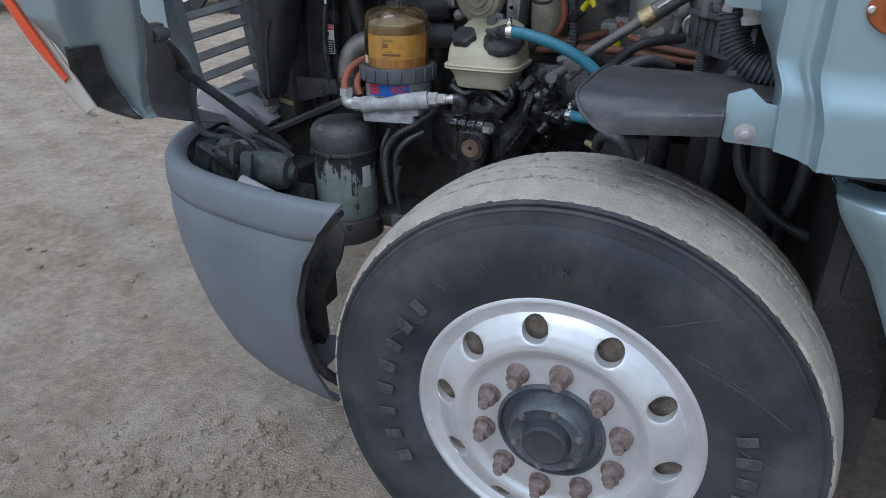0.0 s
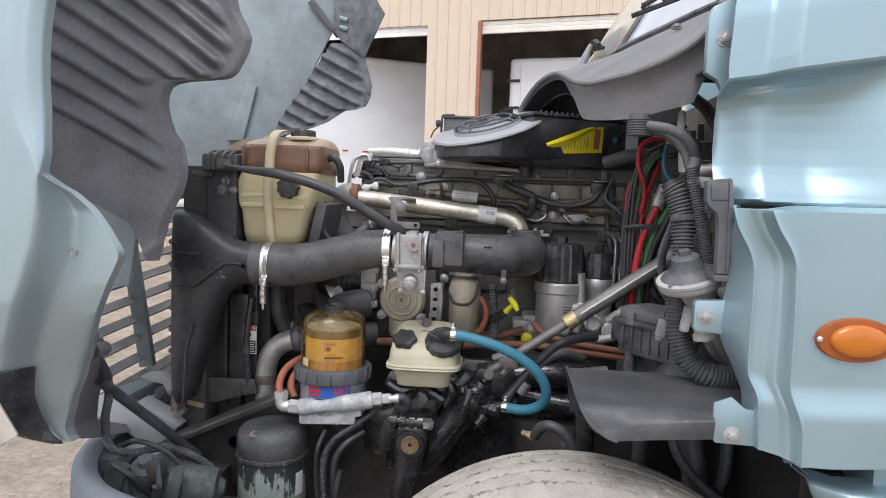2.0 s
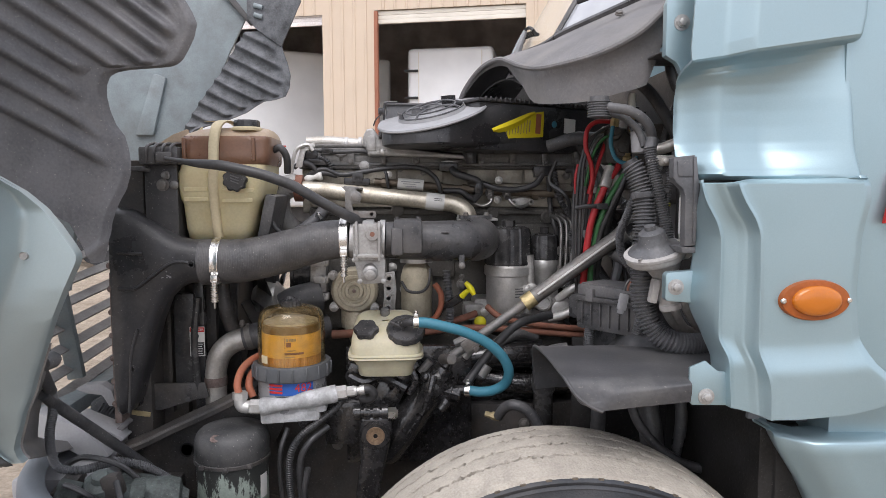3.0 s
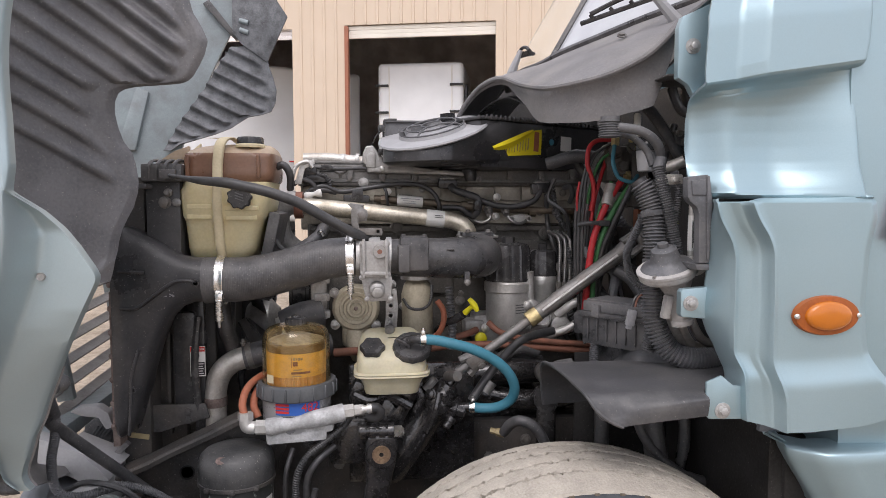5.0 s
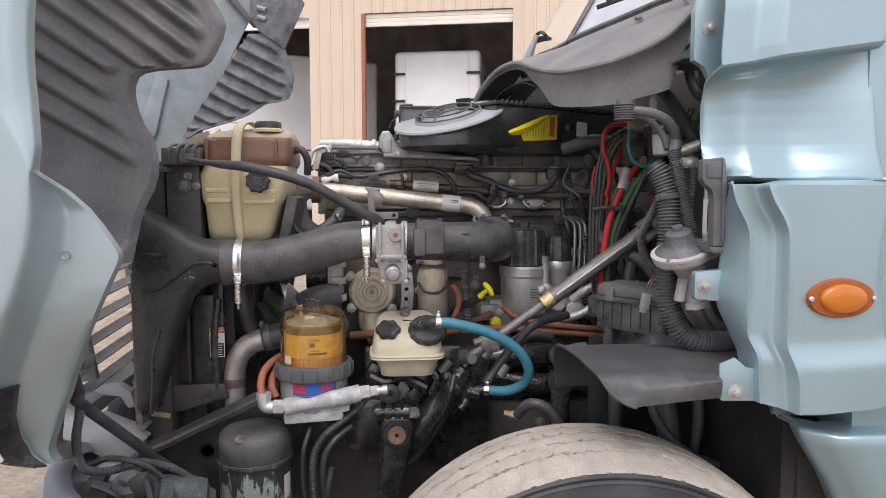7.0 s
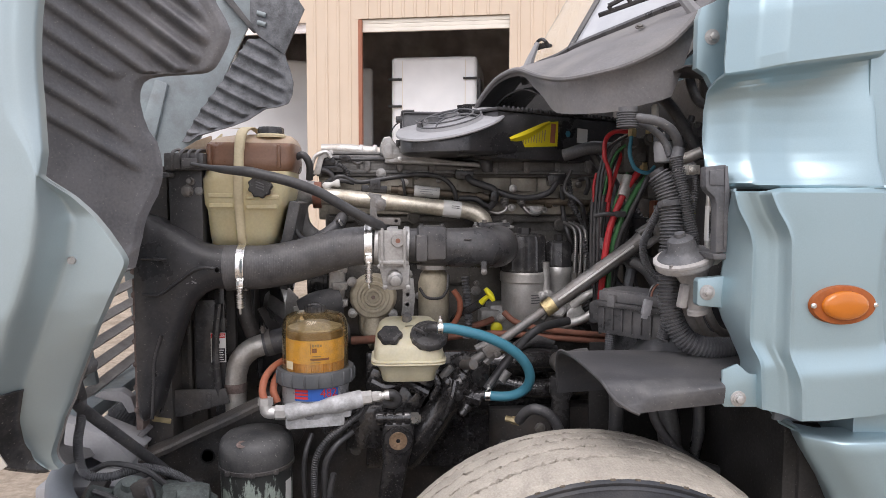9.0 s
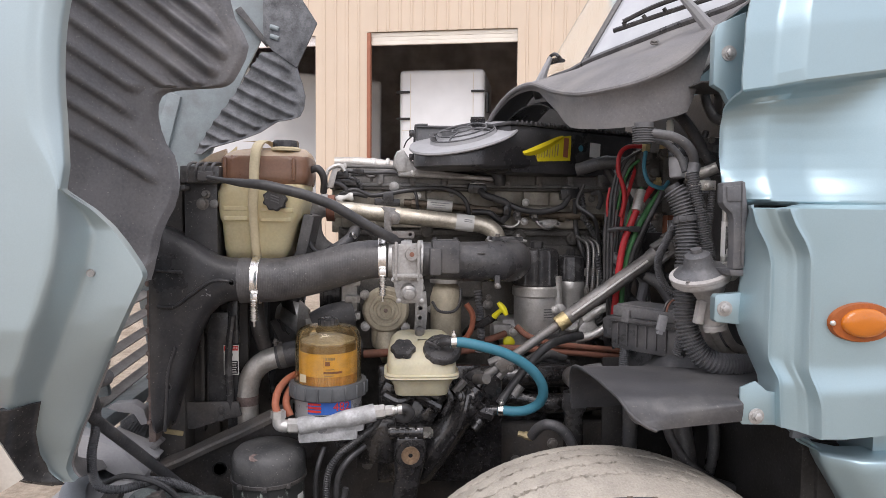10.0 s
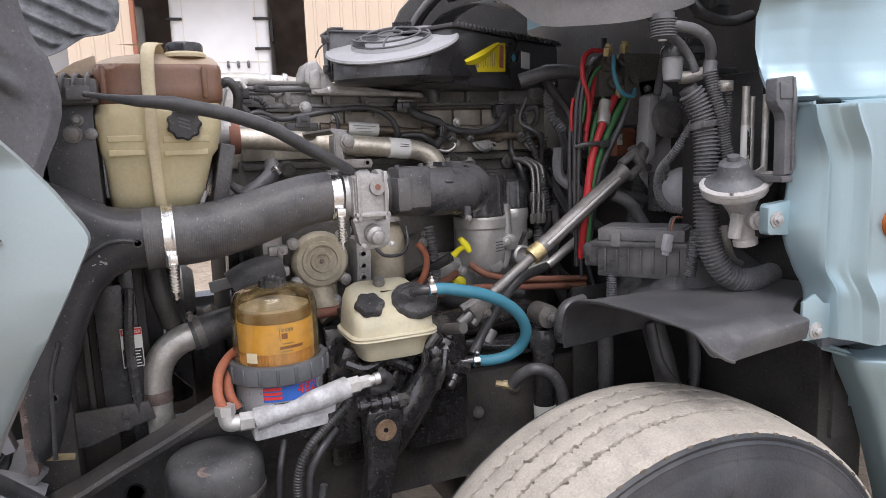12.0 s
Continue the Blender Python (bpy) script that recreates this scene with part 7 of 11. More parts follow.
    part("actuator", bm, "black", th, "black actuator housing")
    el = thing("intake_elbow", "black intake elbow bolted to the engine", "intake pipe")
    bm = B()
    tube(bm, [(-0.365, 0.64, 1.398), (-0.28, 0.65, 1.396), (-0.20, 0.66, 1.394), (-0.14, 0.68, 1.393), (-0.105, 0.73, 1.393), (-0.10, 0.80, 1.393), (-0.10, 1.0, 1.393)], lambda s: 0.049 + 0.011 * min(1, s * 1.6), 28)
    part("elbow_body", bm, "black", el)
    for c, s in (((-0.205, 0.608, 1.42), (0.02, 0.006, 0.004)), ((-0.16, 0.62, 1.345), (0.014, 0.02, 0.03)), ((-0.105, 0.80, 1.452), (0.09, 0.06, 0.012))):
        bm = B()
        box(bm, c, s, 0.001)
        part("elbow_lug", bm, "black", el)
    for x, y, z in ((-0.16, 0.61, 1.332), (-0.075, 0.77, 1.458), (-0.135, 0.77, 1.458)):
        bm = B()
        bolt(bm, (x, y, z), (0, -1, 0) if z < 1.4 else (0, 0, 1), 0.0065, 0.008)
        part("elbow_bolt", bm, "steel", el)


build_charge_air()


# ---- radiator pack ----
def build_radiator():
    rad = thing("radiator", "black truck radiator pack with side plates", "radiator")
    bm = B()
    box(bm, (-1.03, 1.27, 1.20), (0.07, 1.2, 0.82), 0.006)
    box(bm, (-0.96, 1.28, 1.20), (0.07, 1.05, 0.80), 0.006)
    part("core", bm, "core", rad)
    bm = B()
    box(bm, (-0.95, 0.80, 1.12), (0.20, 0.03, 0.60), 0.004)
    box(bm, (-1.03, 0.76, 1.08), (0.02, 0.05, 0.62), 0.004)
    box(bm, (-0.965, 0.752, 1.12), (0.012, 0.04, 0.42), 0.003)
    box(bm, (-0.945, 0.755, 1.21), (0.05, 0.03, 0.05), 0.004)
    part("side_plate", bm, "core", rad)
    bm = B()
    box(bm, (-0.915, 0.72, 1.12), (0.055, 0.03, 0.26), 0.006)
    box(bm, (-0.88, 0.735, 1.10), (0.03, 0.03, 0.40), 0.006)
    tube(bm, [(-0.875, 0.70, 1.24), (-0.885, 0.69, 1.12), (-0.88, 0.70, 0.98)], 0.010, 8)
    part("side_channel", bm, "blackgloss", rad)
    bm = B()
    prism(bm, [(-1.05, 1.005), (-0.86, 1.005), (-0.85, 0.965), (-0.90, 0.955), (-0.98, 0.93), (-1.05, 0.935)], 0.69, 0.70, 0.003)
    for x, z in ((-0.905, 0.985), (-0.905, 0.962), (-1.02, 0.985)):
        bolt(bm, (x, 0.69, z), (0, -1, 0), 0.008, 0.006)
    part("lower_bracket", bm, "frame", rad, "rust-specked lower bracket")
    bm = B()
    prism(bm, [(-1.05, 0.94), (-1.0, 0.945), (-1.015, 0.915), (-1.018, 0.87), (-1.03, 0.85), (-1.05, 0.85)], 0.675, 0.69, 0.004)
    box(bm, (-1.025, 0.672, 0.93), (0.05, 0.012, 0.014), 0.003, (0, 10, 0))
    part("gold_tape", bm, "tape", rad, "crumpled gold tape on a bracket")
    bm = B()
    box(bm, (-1.065, 0.70, 1.12), (0.018, 0.16, 0.40), 0.003)
    part("rusty_edge", bm, "rust", rad, "rusty edge strip")
    for k in range(8):
        bm = B()
        bolt(bm, (-1.062, 0.60, 0.98 + 0.06 * k), (0, -1, 0), 0.006, 0.008)
        part("edge_bolt", bm, "rust", rad)
    # warning label
    lab = bm = B()
    box(bm, (-0.88, 0.703, 1.118), (0.040, 0.002, 0.082), 0.0005)
    label = part("warning_label", bm, "white", rad, "white warning label with red header")
    bm = B()
    box(bm, (-0.88, 0.7015, 1.151), (0.038, 0.001, 0.013), 0)
    part("label_header", bm, "redprint", label)
    bm = B()
    box(bm, (-0.88, 0.7015, 1.098), (0.036, 0.001, 0.036), 0)
    part("label_panel", bm, "darkprint", label)
    bm = B()
    lathe(bm, [(0.008, 0), (0.006, 0.001), (0, 0.001)], (-0.883, 0.702, 1.133), (0, -1, 0), 12)
    box(bm, (-0.883, 0.7015, 1.123), (0.007, 0.001, 0.012), 0)
    part("label_symbol", bm, "darkprint", label)
    for k in range(5):
        bm = B()
        box(bm, (-0.88, 0.7008, 1.111 - 0.0065 * k), (0.030 - 0.004 * (k % 2), 0.0008, 0.0022), 0)
        part("text_bar", bm, "white", label)
    writing("DANGER", 0.0085, pose(-0.879, 0.7008, 1.151, 90, 0, 0), "white", label)
    # expansion plate and upper tank bracket at the left of the surge tank
    bm = B()
    box(bm, (-0.94, 0.70, 1.50), (0.085, 0.12, 0.20), 0.006)
    part("side_plate", bm, "duct", rad)
    bm = B()
    box(bm, (-0.935, 0.66, 1.62), (0.10, 0.10, 0.045), 0.008)
    part("upper_bracket", bm, "black", rad)
    for k in range(4):
        bm = B()
        tube(bm, [(-0.965 + 0.02 * k, 0.61, 1.60), (-0.962 + 0.02 * k, 0.605, 1.635), (-0.958 + 0.02 * k, 0.63, 1.65), (-0.955 + 0.02 * k, 0.70, 1.652)], 0.004, 6)
        part("bracket_rib", bm, "black", rad)
    for c, sz in (((-0.915, 0.60, 1.615), (0.04, 0.02, 0.025)), ((-0.985, 0.62, 1.585), (0.04, 0.06, 0.012))):
        bm = B()
        box(bm, c, sz, 0.004)
        part("bracket_block", bm, "black", rad)
    bm = B()
    bolt(bm, (-0.935, 0.64, 1.545), (0, -1, 0), 0.012, 0.01)
    bolt(bm, (-0.925, 0.638, 1.57), (0, -1, 0), 0.008, 0.02)
    part("bracket_bolt", bm, "steel", rad)
    bm = B()
    prism(bm, [(-0.965, 1.655), (-0.90, 1.662), (-0.895, 1.715)], 0.86, 0.875, 0.002)
    part("tank_gusset", bm, "tankseam", rad)
    # fan shroud and lower dark parts
    bm = B()
    lathe(bm, [(0.36, 0), (0.36, 0.12), (0.34, 0.12), (0.34, 0)], (-0.94, 1.26, 1.15), (1, 0, 0), 48)
    part("fan_shroud", bm, "black", rad)
    bm = B()
    tube(bm, [(-0.83, 0.78, 1.33), (-0.82, 0.76, 1.22), (-0.80, 0.77, 1.14)], 0.022, 10)
    part("brown_pipe", bm, "frame", rad)
    # cooling fan with swept blades
    fan = thing("cooling_fan", "black plastic engine cooling fan with nine blades", "fan")
    bm = B()
    lathe(bm, [(0.0, -0.05), (0.07, -0.05), (0.09, -0.03), (0.09, 0.03), (0.06, 0.06), (0.0, 0.06)], (-0.79, 1.24, 1.12), (1, 0, 0), 32)
    part("hub", bm, "castalu", fan, "finned alloy fan clutch")
    for k in range(9):
        a0 = 2 * math.pi * k / 9 + 0.2
        rows = []
        for i in range(7):
            r = 0.085 + 0.215 * i / 6
            row = []
            for m in range(5):
                a = a0 + (m / 4 - 0.5) * (0.46 - 0.14 * i / 6) + 0.10 * i / 6
                row.append((-0.79 + 0.05 * (m / 4 - 0.5), 1.24 + r * math.cos(a), 1.12 + r * math.sin(a)))
            rows.append(row)
        bm = B()
        sheet(bm, rows, 0.005)
        part("blade", bm, "black", fan)
    fc = thing("gear_case", "dark cast gear case at the front of the engine", "housing")
    bm = B()
    prism(bm, [(-0.66, 0.88), (-0.60, 0.88), (-0.60, 1.40), (-0.66, 1.36)], 0.98, 1.52, 0.015)
    part("case", bm, "block", fc)
    bm = B()
    lathe(bm, [(0.03, -0.05), (0.14, -0.05), (0.15, -0.03), (0.14, -0.01), (0.15, 0.01), (0.14, 0.03), (0.05, 0.04)], (-0.70, 1.24, 0.92), (1, 0, 0), 36)
    part("crank_damper", bm, "frame", fc)
    # small plain white plate beside the gear case
    bm = B()
    prism(bm, [(-0.708, 1.190), (-0.642, 1.201), (-0.640, 1.174), (-0.704, 1.162)], 0.945, 0.955, 0.002)
    part("pale_plate", bm, "white", fc, "small plain white plate")
    # belts and pulleys
    bm = B()
    for x, y, z, r in ((-0.63, 0.98, 1.27, 0.075), (-0.63, 0.92, 1.12, 0.05)):
        lathe(bm, [(r * 0.5, -0.03), (r, -0.03), (r, -0.02), (r * 0.94, -0.018), (r * 0.94, 0.018), (r, 0.02), (r, 0.03), (r * 0.4, 0.03)], (x, y, z), (1, 0, 0), 32)
    tube(bm, [(-0.63, 0.91, 1.27), (-0.63, 0.875, 1.12)], 0.008, 6)
    part("belt_pulley", bm, "blackgloss", rad)


build_radiator()


# ---- surge tank ----
def build_surge_tank():
    tank = thing("surge_tank", "yellowed plastic coolant surge tank with brown stains", "coolant tank")

    def shell(zs):
        bm = B()
        rows = []
        for z, x0, x1, y0, y1, p in zs:
            ring = []
            for k in range(48):
                t = 2 * math.pi * k / 48
                c, s = math.cos(t), math.sin(t)
                ring.append(bm.verts.new(((x0 + x1) / 2 + (x1 - x0) / 2 * math.copysign(abs(c) ** (2 / p), c), (y0 + y1) / 2 + (y1 - y0) / 2 * math.copysign(abs(s) ** (2 / p), s), z)))
            rows.append(ring)
        for a, b in zip(rows, rows[1:]):
            for k in range(48):
                bm.faces.new((a[k], a[(k + 1) % 48], b[(k + 1) % 48], b[k]))
        bm.faces.new(rows[0][::-1])
        bm.faces.new(rows[-1])
        return bm

    part("lower_shell", shell([(1.385, -0.880, -0.740, 0.69, 0.84, 5), (1.394, -0.888, -0.728, 0.668, 0.86, 6), (1.43, -0.890, -0.712, 0.652, 0.865, 7), (1.495, -0.892, -0.694, 0.638, 0.868, 8), (1.502, -0.894, -0.689, 0.633, 0.870, 8), (1.510, -0.897, -0.683, 0.629, 0.872, 8),
                              (1.548, -0.901, -0.674, 0.627, 0.875, 8), (1.575, -0.902, -0.672, 0.627, 0.875, 8), (1.584, -0.899, -0.672, 0.630, 0.875, 7), (1.598, -0.896, -0.671, 0.635, 0.875, 7)]), "tank", tank, "yellowed translucent lower shell", 50)
    part("upper_shell", shell([(1.598, -0.897, -0.668, 0.64, 0.875, 7), (1.606, -0.898, -0.664, 0.636, 0.878, 7), (1.63, -0.898, -0.662, 0.636, 0.88, 7), (1.637, -0.896, -0.664, 0.640, 0.88, 7), (1.66, -0.896, -0.662, 0.638, 0.88, 7), (1.672, -0.893, -0.663, 0.644, 0.88, 6)]), "tankbrown", tank, "brown-stained upper shell", 60)
    part("top_shell", shell([(1.671, -0.892, -0.664, 0.645, 0.88, 6), (1.680, -0.885, -0.667, 0.655, 0.878, 6), (1.690, -0.865, -0.672, 0.675, 0.87, 5), (1.697, -0.83, -0.68, 0.70, 0.86, 5), (1.70, -0.80, -0.69, 0.72, 0.85, 4)]), "tanktop", tank, "", 60)
    strap = spline([(-0.798, 0.675, 1.380), (-0.800, 0.640, 1.42), (-0.802, 0.624, 1.50), (-0.802, 0.615, 1.55), (-0.801, 0.618, 1.60), (-0.799, 0.624, 1.66), (-0.795, 0.640, 1.697), (-0.786, 0.675, 1.713), (-0.775, 0.74, 1.712), (-0.77, 0.85, 1.70)], 6)
    rows = []
    for k, c in enumerate(strap):
        w = 0.0085 + 0.0025 * k / len(strap)
        rows.append([tuple(c + Vector((-w, 0.014, 0))), tuple(c + Vector((-w, 0.001, 0))), tuple(c + Vector((-w * 0.7, -0.002, 0))), tuple(c + Vector((w * 0.7, -0.002, 0))), tuple(c + Vector((w, 0.001, 0))), tuple(c + Vector((w, 0.014, 0)))])
    bm = B()
    sheet(bm, rows, 0.002)
    part("seam_rib", bm, "tankseam", tank, "pale flat vertical seam rib", 50)
    for x0, x1, z, yy in ((-0.880, -0.818, 1.508, 0.6315), (-0.785, -0.705, 1.505, 0.6325), (-0.785, -0.700, 1.530, 0.629), (-0.880, -0.818, 1.534, 0.629)):
        bm = B()
        box(bm, ((x0 + x1) / 2, yy, z), (x1 - x0, 0.006, 0.012), 0.0028, seg=3)
        part("mould_rib", bm, "tank", tank)
    for x in (-0.876, -0.70):
        bm = B()
        box(bm, (x, 0.632, 1.637), (0.010, 0.010, 0.060), 0.004)
        part("mould_rib", bm, "tankbrown", tank)
    bm = B()
    lathe(bm, [(0.040, 0), (0.040, 0.006), (0.036, 0.010), (0.026, 0.010)], (-0.728, 0.69, 1.688), (0, 0, 1), 32)
    part("filler_neck", bm, "tankseam", tank)
    bm = B()
    prism(bm, [(-0.975, 1.648), (-0.965, 1.655), (-0.925, 1.680), (-0.888, 1.694), (-0.888, 1.648)], 0.70, 0.72, 0.003)
    part("mount_ear", bm, "tanktop", tank)
    bm = B()
    lathe(bm, [(0.011, 0), (0.011, 0.008), (0.006, 0.010), (0, 0.010)], (-0.905, 0.64, 1.545), (0, -1, 0), 12)
    part("side_bolt", bm, "steel", tank)
    cap = B()
    lathe(cap, [(0.026, 0), (0.034, 0.002), (0.034, 0.020), (0.031, 0.024), (0, 0.024)], (-0.728, 0.69, 1.692), (0, 0, 1), 40, lambda a: 1 + 0.03 * math.cos(12 * a))
    part("filler_cap", cap, "blackgloss", tank, "black ribbed filler cap")
    bm = B()
    lathe(bm, [(0.022, 0), (0.030, 0.006), (0.030, 0.018), (0.026, 0.022), (0, 0.022)], (-0.745, 0.630, 1.558), (0, -1, 0), 48, lambda a: 1 + 0.07 * math.cos(9 * a))
    kn = part("lower_knob", bm, "blackgloss", tank, "black star-shaped knob")
    for k in range(3):
        bm = B()
        box(bm, (-0.745, 0.6075, 1.566 - 0.007 * k), (0.022, 0.001, 0.003), 0, (0, 20, 0))
        part("text_bar", bm, "conduit", kn)
    bm = B()
    tube(bm, [(-0.665, 0.72, 1.64), (-0.645, 0.715, 1.645), (-0.63, 0.72, 1.62), (-0.632, 0.74, 1.58)], 0.010, 10)
    part("sensor_hose", bm, "wire", tank)
    bm = B()
    box(bm, (-0.68, 0.76, 1.44), (0.03, 0.2, 0.16), 0.006, (0, 12, 0))
    box(bm, (-0.78, 0.78, 1.375), (0.22, 0.18, 0.03), 0.006)
    part("tank_cradle", bm, "black", tank)
    # hood-release hose across the tank
    bm = B()
    tube(bm, [(-0.905, 0.575, 1.611), (-0.893, 0.568, 1.609), (-0.834, 0.562, 1.599), (-0.769, 0.56, 1.593), (-0.733, 0.56, 1.586), (-0.666, 0.56, 1.570), (-0.598, 0.56, 1.546), (-0.559, 0.562, 1.525), (-0.53, 0.565, 1.507), (-0.495, 0.57, 1.487), (-0.455, 0.585, 1.465), (-0.42, 0.62, 1.45)],
         lambda s: interp([(0, 0.0046), (0.12, 0.0052), (0.20, 0.0105), (0.28, 0.0132), (1, 0.0132)], s), 16, 10)
    single("coolant_line", bm, "wire", "black flexible coolant line crossing the surge tank", "hose")


build_surge_tank()


# ---- fuel filter ----
def build_fuel_filter():
    f = thing("fuel_filter", "fuel filter with amber dome, yellow element and silver base", "fuel filter")
    cx, cy = -0.608, 0.605
    o = (cx, cy, 0)
    bm = B()
    lathe(bm, [(0.0865, 1.078), (0.0862, 1.14), (0.0856, 1.182), (0.0842, 1.198), (0.0805, 1.212), (0.073, 1.2225), (0.060, 1.2285), (0.040, 1.232), (0.02, 1.233), (0.0, 1.233),
               ], o, (0, 0, 1), 56)
    d = part("dome", bm, "amber", f, "clear amber plastic dome", 60)
    d.visible_shadow = False
    bm = B()
    lathe(bm, [(0.0, 1.045), (0.0735, 1.045), (0.0735, 1.109)], o, (0, 0, 1), 150, lambda a: 1 + 0.018 * (1 if int(a * 75 / math.pi) % 2 else -1))
    part("pleats", bm, "pleat", f, "orange pleated filter paper")
    bm = B()
    lathe(bm, [(0.0, 1.108), (0.0755, 1.108), (0.0755, 1.167), (0.0, 1.167)], o, (0, 0, 1), 64)
    sl = part("sleeve", bm, "element", f, "yellow printed filter sleeve")
    bm = B()
    lathe(bm, [(0.0, 1.1675), (0.0735, 1.1675), (0.0735, 1.186), (0.070, 1.1885), (0.0, 1.1887)], o, (0, 0, 1), 64)
    part("end_cap", bm, "fluid", f, "dark filter end cap")
    bm = B()
    lathe(bm, [(0.0, 1.189), (0.070, 1.189), (0.070, 1.1935), (0.055, 1.198), (0.03, 1.206), (0, 1.206)], o, (0, 0, 1), 64)
    part("spring_plate", bm, "egr", f)

    def on(r, ang, z, w, h, mt, nm, par, t=0.0006):
        """A printed bar on the round side, turned to face out at angle ang from the near side."""
        b2 = B()
        k = max(3, int(w / 0.006))
        rows = [[(cx + r * math.sin(ang + (i / k - 0.5) * w / r), cy - r * math.cos(ang + (i / k - 0.5) * w / r), zz) for i in range(k + 1)] for zz in (z - h / 2, z + h / 2)]
        sheet(b2, rows, t)
        return part(nm, b2, mt, par)

    on(0.0762, 0.06, 1.1435, 0.012, 0.011, "brownhose", "print_square", sl)
    for k, (w, h) in enumerate(((0.005, 0.007), (0.004, 0.006), (0.006, 0.007), (0.004, 0.006))):
        on(0.0762, 0.02 + 0.085 * k, 1.1555, w, h, "tape", "print_bar", sl)
    on(0.0762, -0.06, 1.147, 0.0012, 0.026, "brownhose", "print_bar", sl)
    on(0.0762, 0.14, 1.1285, 0.022, 0.0025, "tape", "print_bar", sl)
    on(0.0762, 0.24, 1.1205, 0.048, 0.0055, "brownhose", "print_bar", sl)
    on(0.0762, 0.10, 1.1125, 0.024, 0.0022, "tape", "print_bar", sl)
    on(0.0867, -0.75, 1.105, 0.024, 0.02, "tankseam", "worn_label", d)
    bm = B()
    lathe(bm, [(0.02, 1.228), (0.026, 1.231), (0.026, 1.245), (0.02, 1.249), (0.012, 1.25), (0.010, 1.254), (0, 1.254)], o, (0, 0, 1), 48, lambda a: 1 + 0.05 * math.cos(14 * a))
    part("vent_cap", bm, "blackgloss", f, "black vent cap")
    bm = B()
    lathe(bm, [(0.09, 1.050), (0.098, 1.050), (0.1005, 1.053), (0.1005, 1.083), (0.098, 1.088), (0.0885, 1.089), (0.0875, 1.082)], o, (0, 0, 1), 72)
    collar = part("collar", bm, "collar", f, "dark grey ribbed collar")
    for k in range(18):
        a = 2 * math.pi * k / 18
        bm = B()
        box(bm, (cx + 0.1005 * math.cos(a), cy + 0.1005 * math.sin(a), 1.0685), (0.007, 0.006, 0.034), 0.002, (0, 0, math.degrees(a)), 1)
        part("rib", bm, "collar", collar)
    bm = B()
    lathe(bm, [(0.07, 0.965), (0.084, 0.968), (0.087, 0.98), (0.088, 1.056), (0.08, 1.056)], o, (0, 0, 1), 56)
    bowl = part("bowl", bm, "clearbowl", f, "smoky grey bowl")
    lab = on(0.0886, 0.12, 1.034, 0.115, 0.034, "blueprint", "badge", bowl)
    for i, (ch, w) in enumerate((("4", 1), ("8", 1), ("2", 1))):
        a = 0.30 + 0.17 * i
        m = Matrix.Translation((cx + 0.0896 * math.sin(a), cy - 0.0896 * math.cos(a), 1.035)) @ Matrix.Rotation(a, 4, "Z") @ Matrix.Rotation(radians(90), 4, "X")
        writing(ch, 0.03, m, "redprint", lab, "numeral")
    for z in (1.043, 1.034, 1.025):
        on(0.0894, -0.32, z, 0.036, 0.006, "redprint", "text_bar", lab)
    on(0.0888, 0.12, 1.010, 0.075, 0.008, "darkprint", "text_bar", bowl)
    # silver base with inlet boss
    bm = B()
    box(bm, (cx + 0.005, cy - 0.008, 0.962), (0.150, 0.15, 0.034), 0.010, (0, -3, 0))
    part("base_plate", bm, "whitealu", f)
    bm = B()
    tube(bm, [(-0.672, 0.525, 0.988), (-0.642, 0.522, 0.993), (-0.590, 0.520, 1.000), (-0.538, 0.522, 1.009), (-0.485, 0.530, 1.018)], lambda s: 0.0225 - 0.006 * math.exp(-((s - 0.42) / 0.16) ** 2), 20)
    box(bm, (-0.581, 0.552, 0.982), (0.14, 0.06, 0.036), 0.012, (0, -5, 0))
    part("port_tube", bm, "whitealu", f, "rough pale cast port tube")
    bm = B()
    lathe(bm, [(0.018, 0), (0.018, 0.025), (0.014, 0.027), (0.014, 0.045)], (-0.485, 0.530, 1.018), (1, 0.02, 0.1), 6)
    lathe(bm, [(0.0125, 0.04), (0.0125, 0.05), (0.010, 0.051), (0.010, 0.058), (0.0125, 0.059), (0.0125, 0.07)], (-0.485, 0.530, 1.018), (1, 0.02, 0.1), 14)
    part("outlet_fitting", bm, "silver", f)
    bm = B()
    lathe(bm, [(0.019, 0), (0.019, 0.026), (0.015, 0.028), (0.015, 0.04)], (-0.675, 0.525, 0.988), (-1, 0, 0.02), 6)
    tube(bm, [(-0.703, 0.525, 0.988), (-0.722, 0.525, 0.992), (-0.726, 0.527, 1.015)], 0.016, 12)
    lathe(bm, [(0.019, 0), (0.019, 0.018)], (-0.726, 0.527, 1.008), (0, 0.05, 1), 6)
    part("inlet_fitting", bm, "silver", f, "silver hex elbow fitting")
    for nm, pts in (("fuel_hose", [(-0.728, 0.527, 1.018), (-0.735, 0.540, 1.045), (-0.728, 0.570, 1.075), (-0.705, 0.615, 1.092), (-0.67, 0.68, 1.095)]), ("return_hose", [(-0.700, 0.555, 1.005), (-0.712, 0.565, 1.035), (-0.708, 0.595, 1.060), (-0.69, 0.64, 1.070), (-0.66, 0.70, 1.07)])):
        bm = B()
        tube(bm, pts, 0.0095, 14)
        part(nm, bm, "orangehose", f, "orange-brown fuel hose")
    bm = B()
    tube(bm, [(-0.424, 0.532, 1.025), (-0.404, 0.535, 1.025), (-0.393, 0.540, 1.010), (-0.404, 0.550, 0.995), (-0.426, 0.560, 0.995)], 0.012, 12)
    part("outlet_hose", bm, "wire", f)
    bm = B()
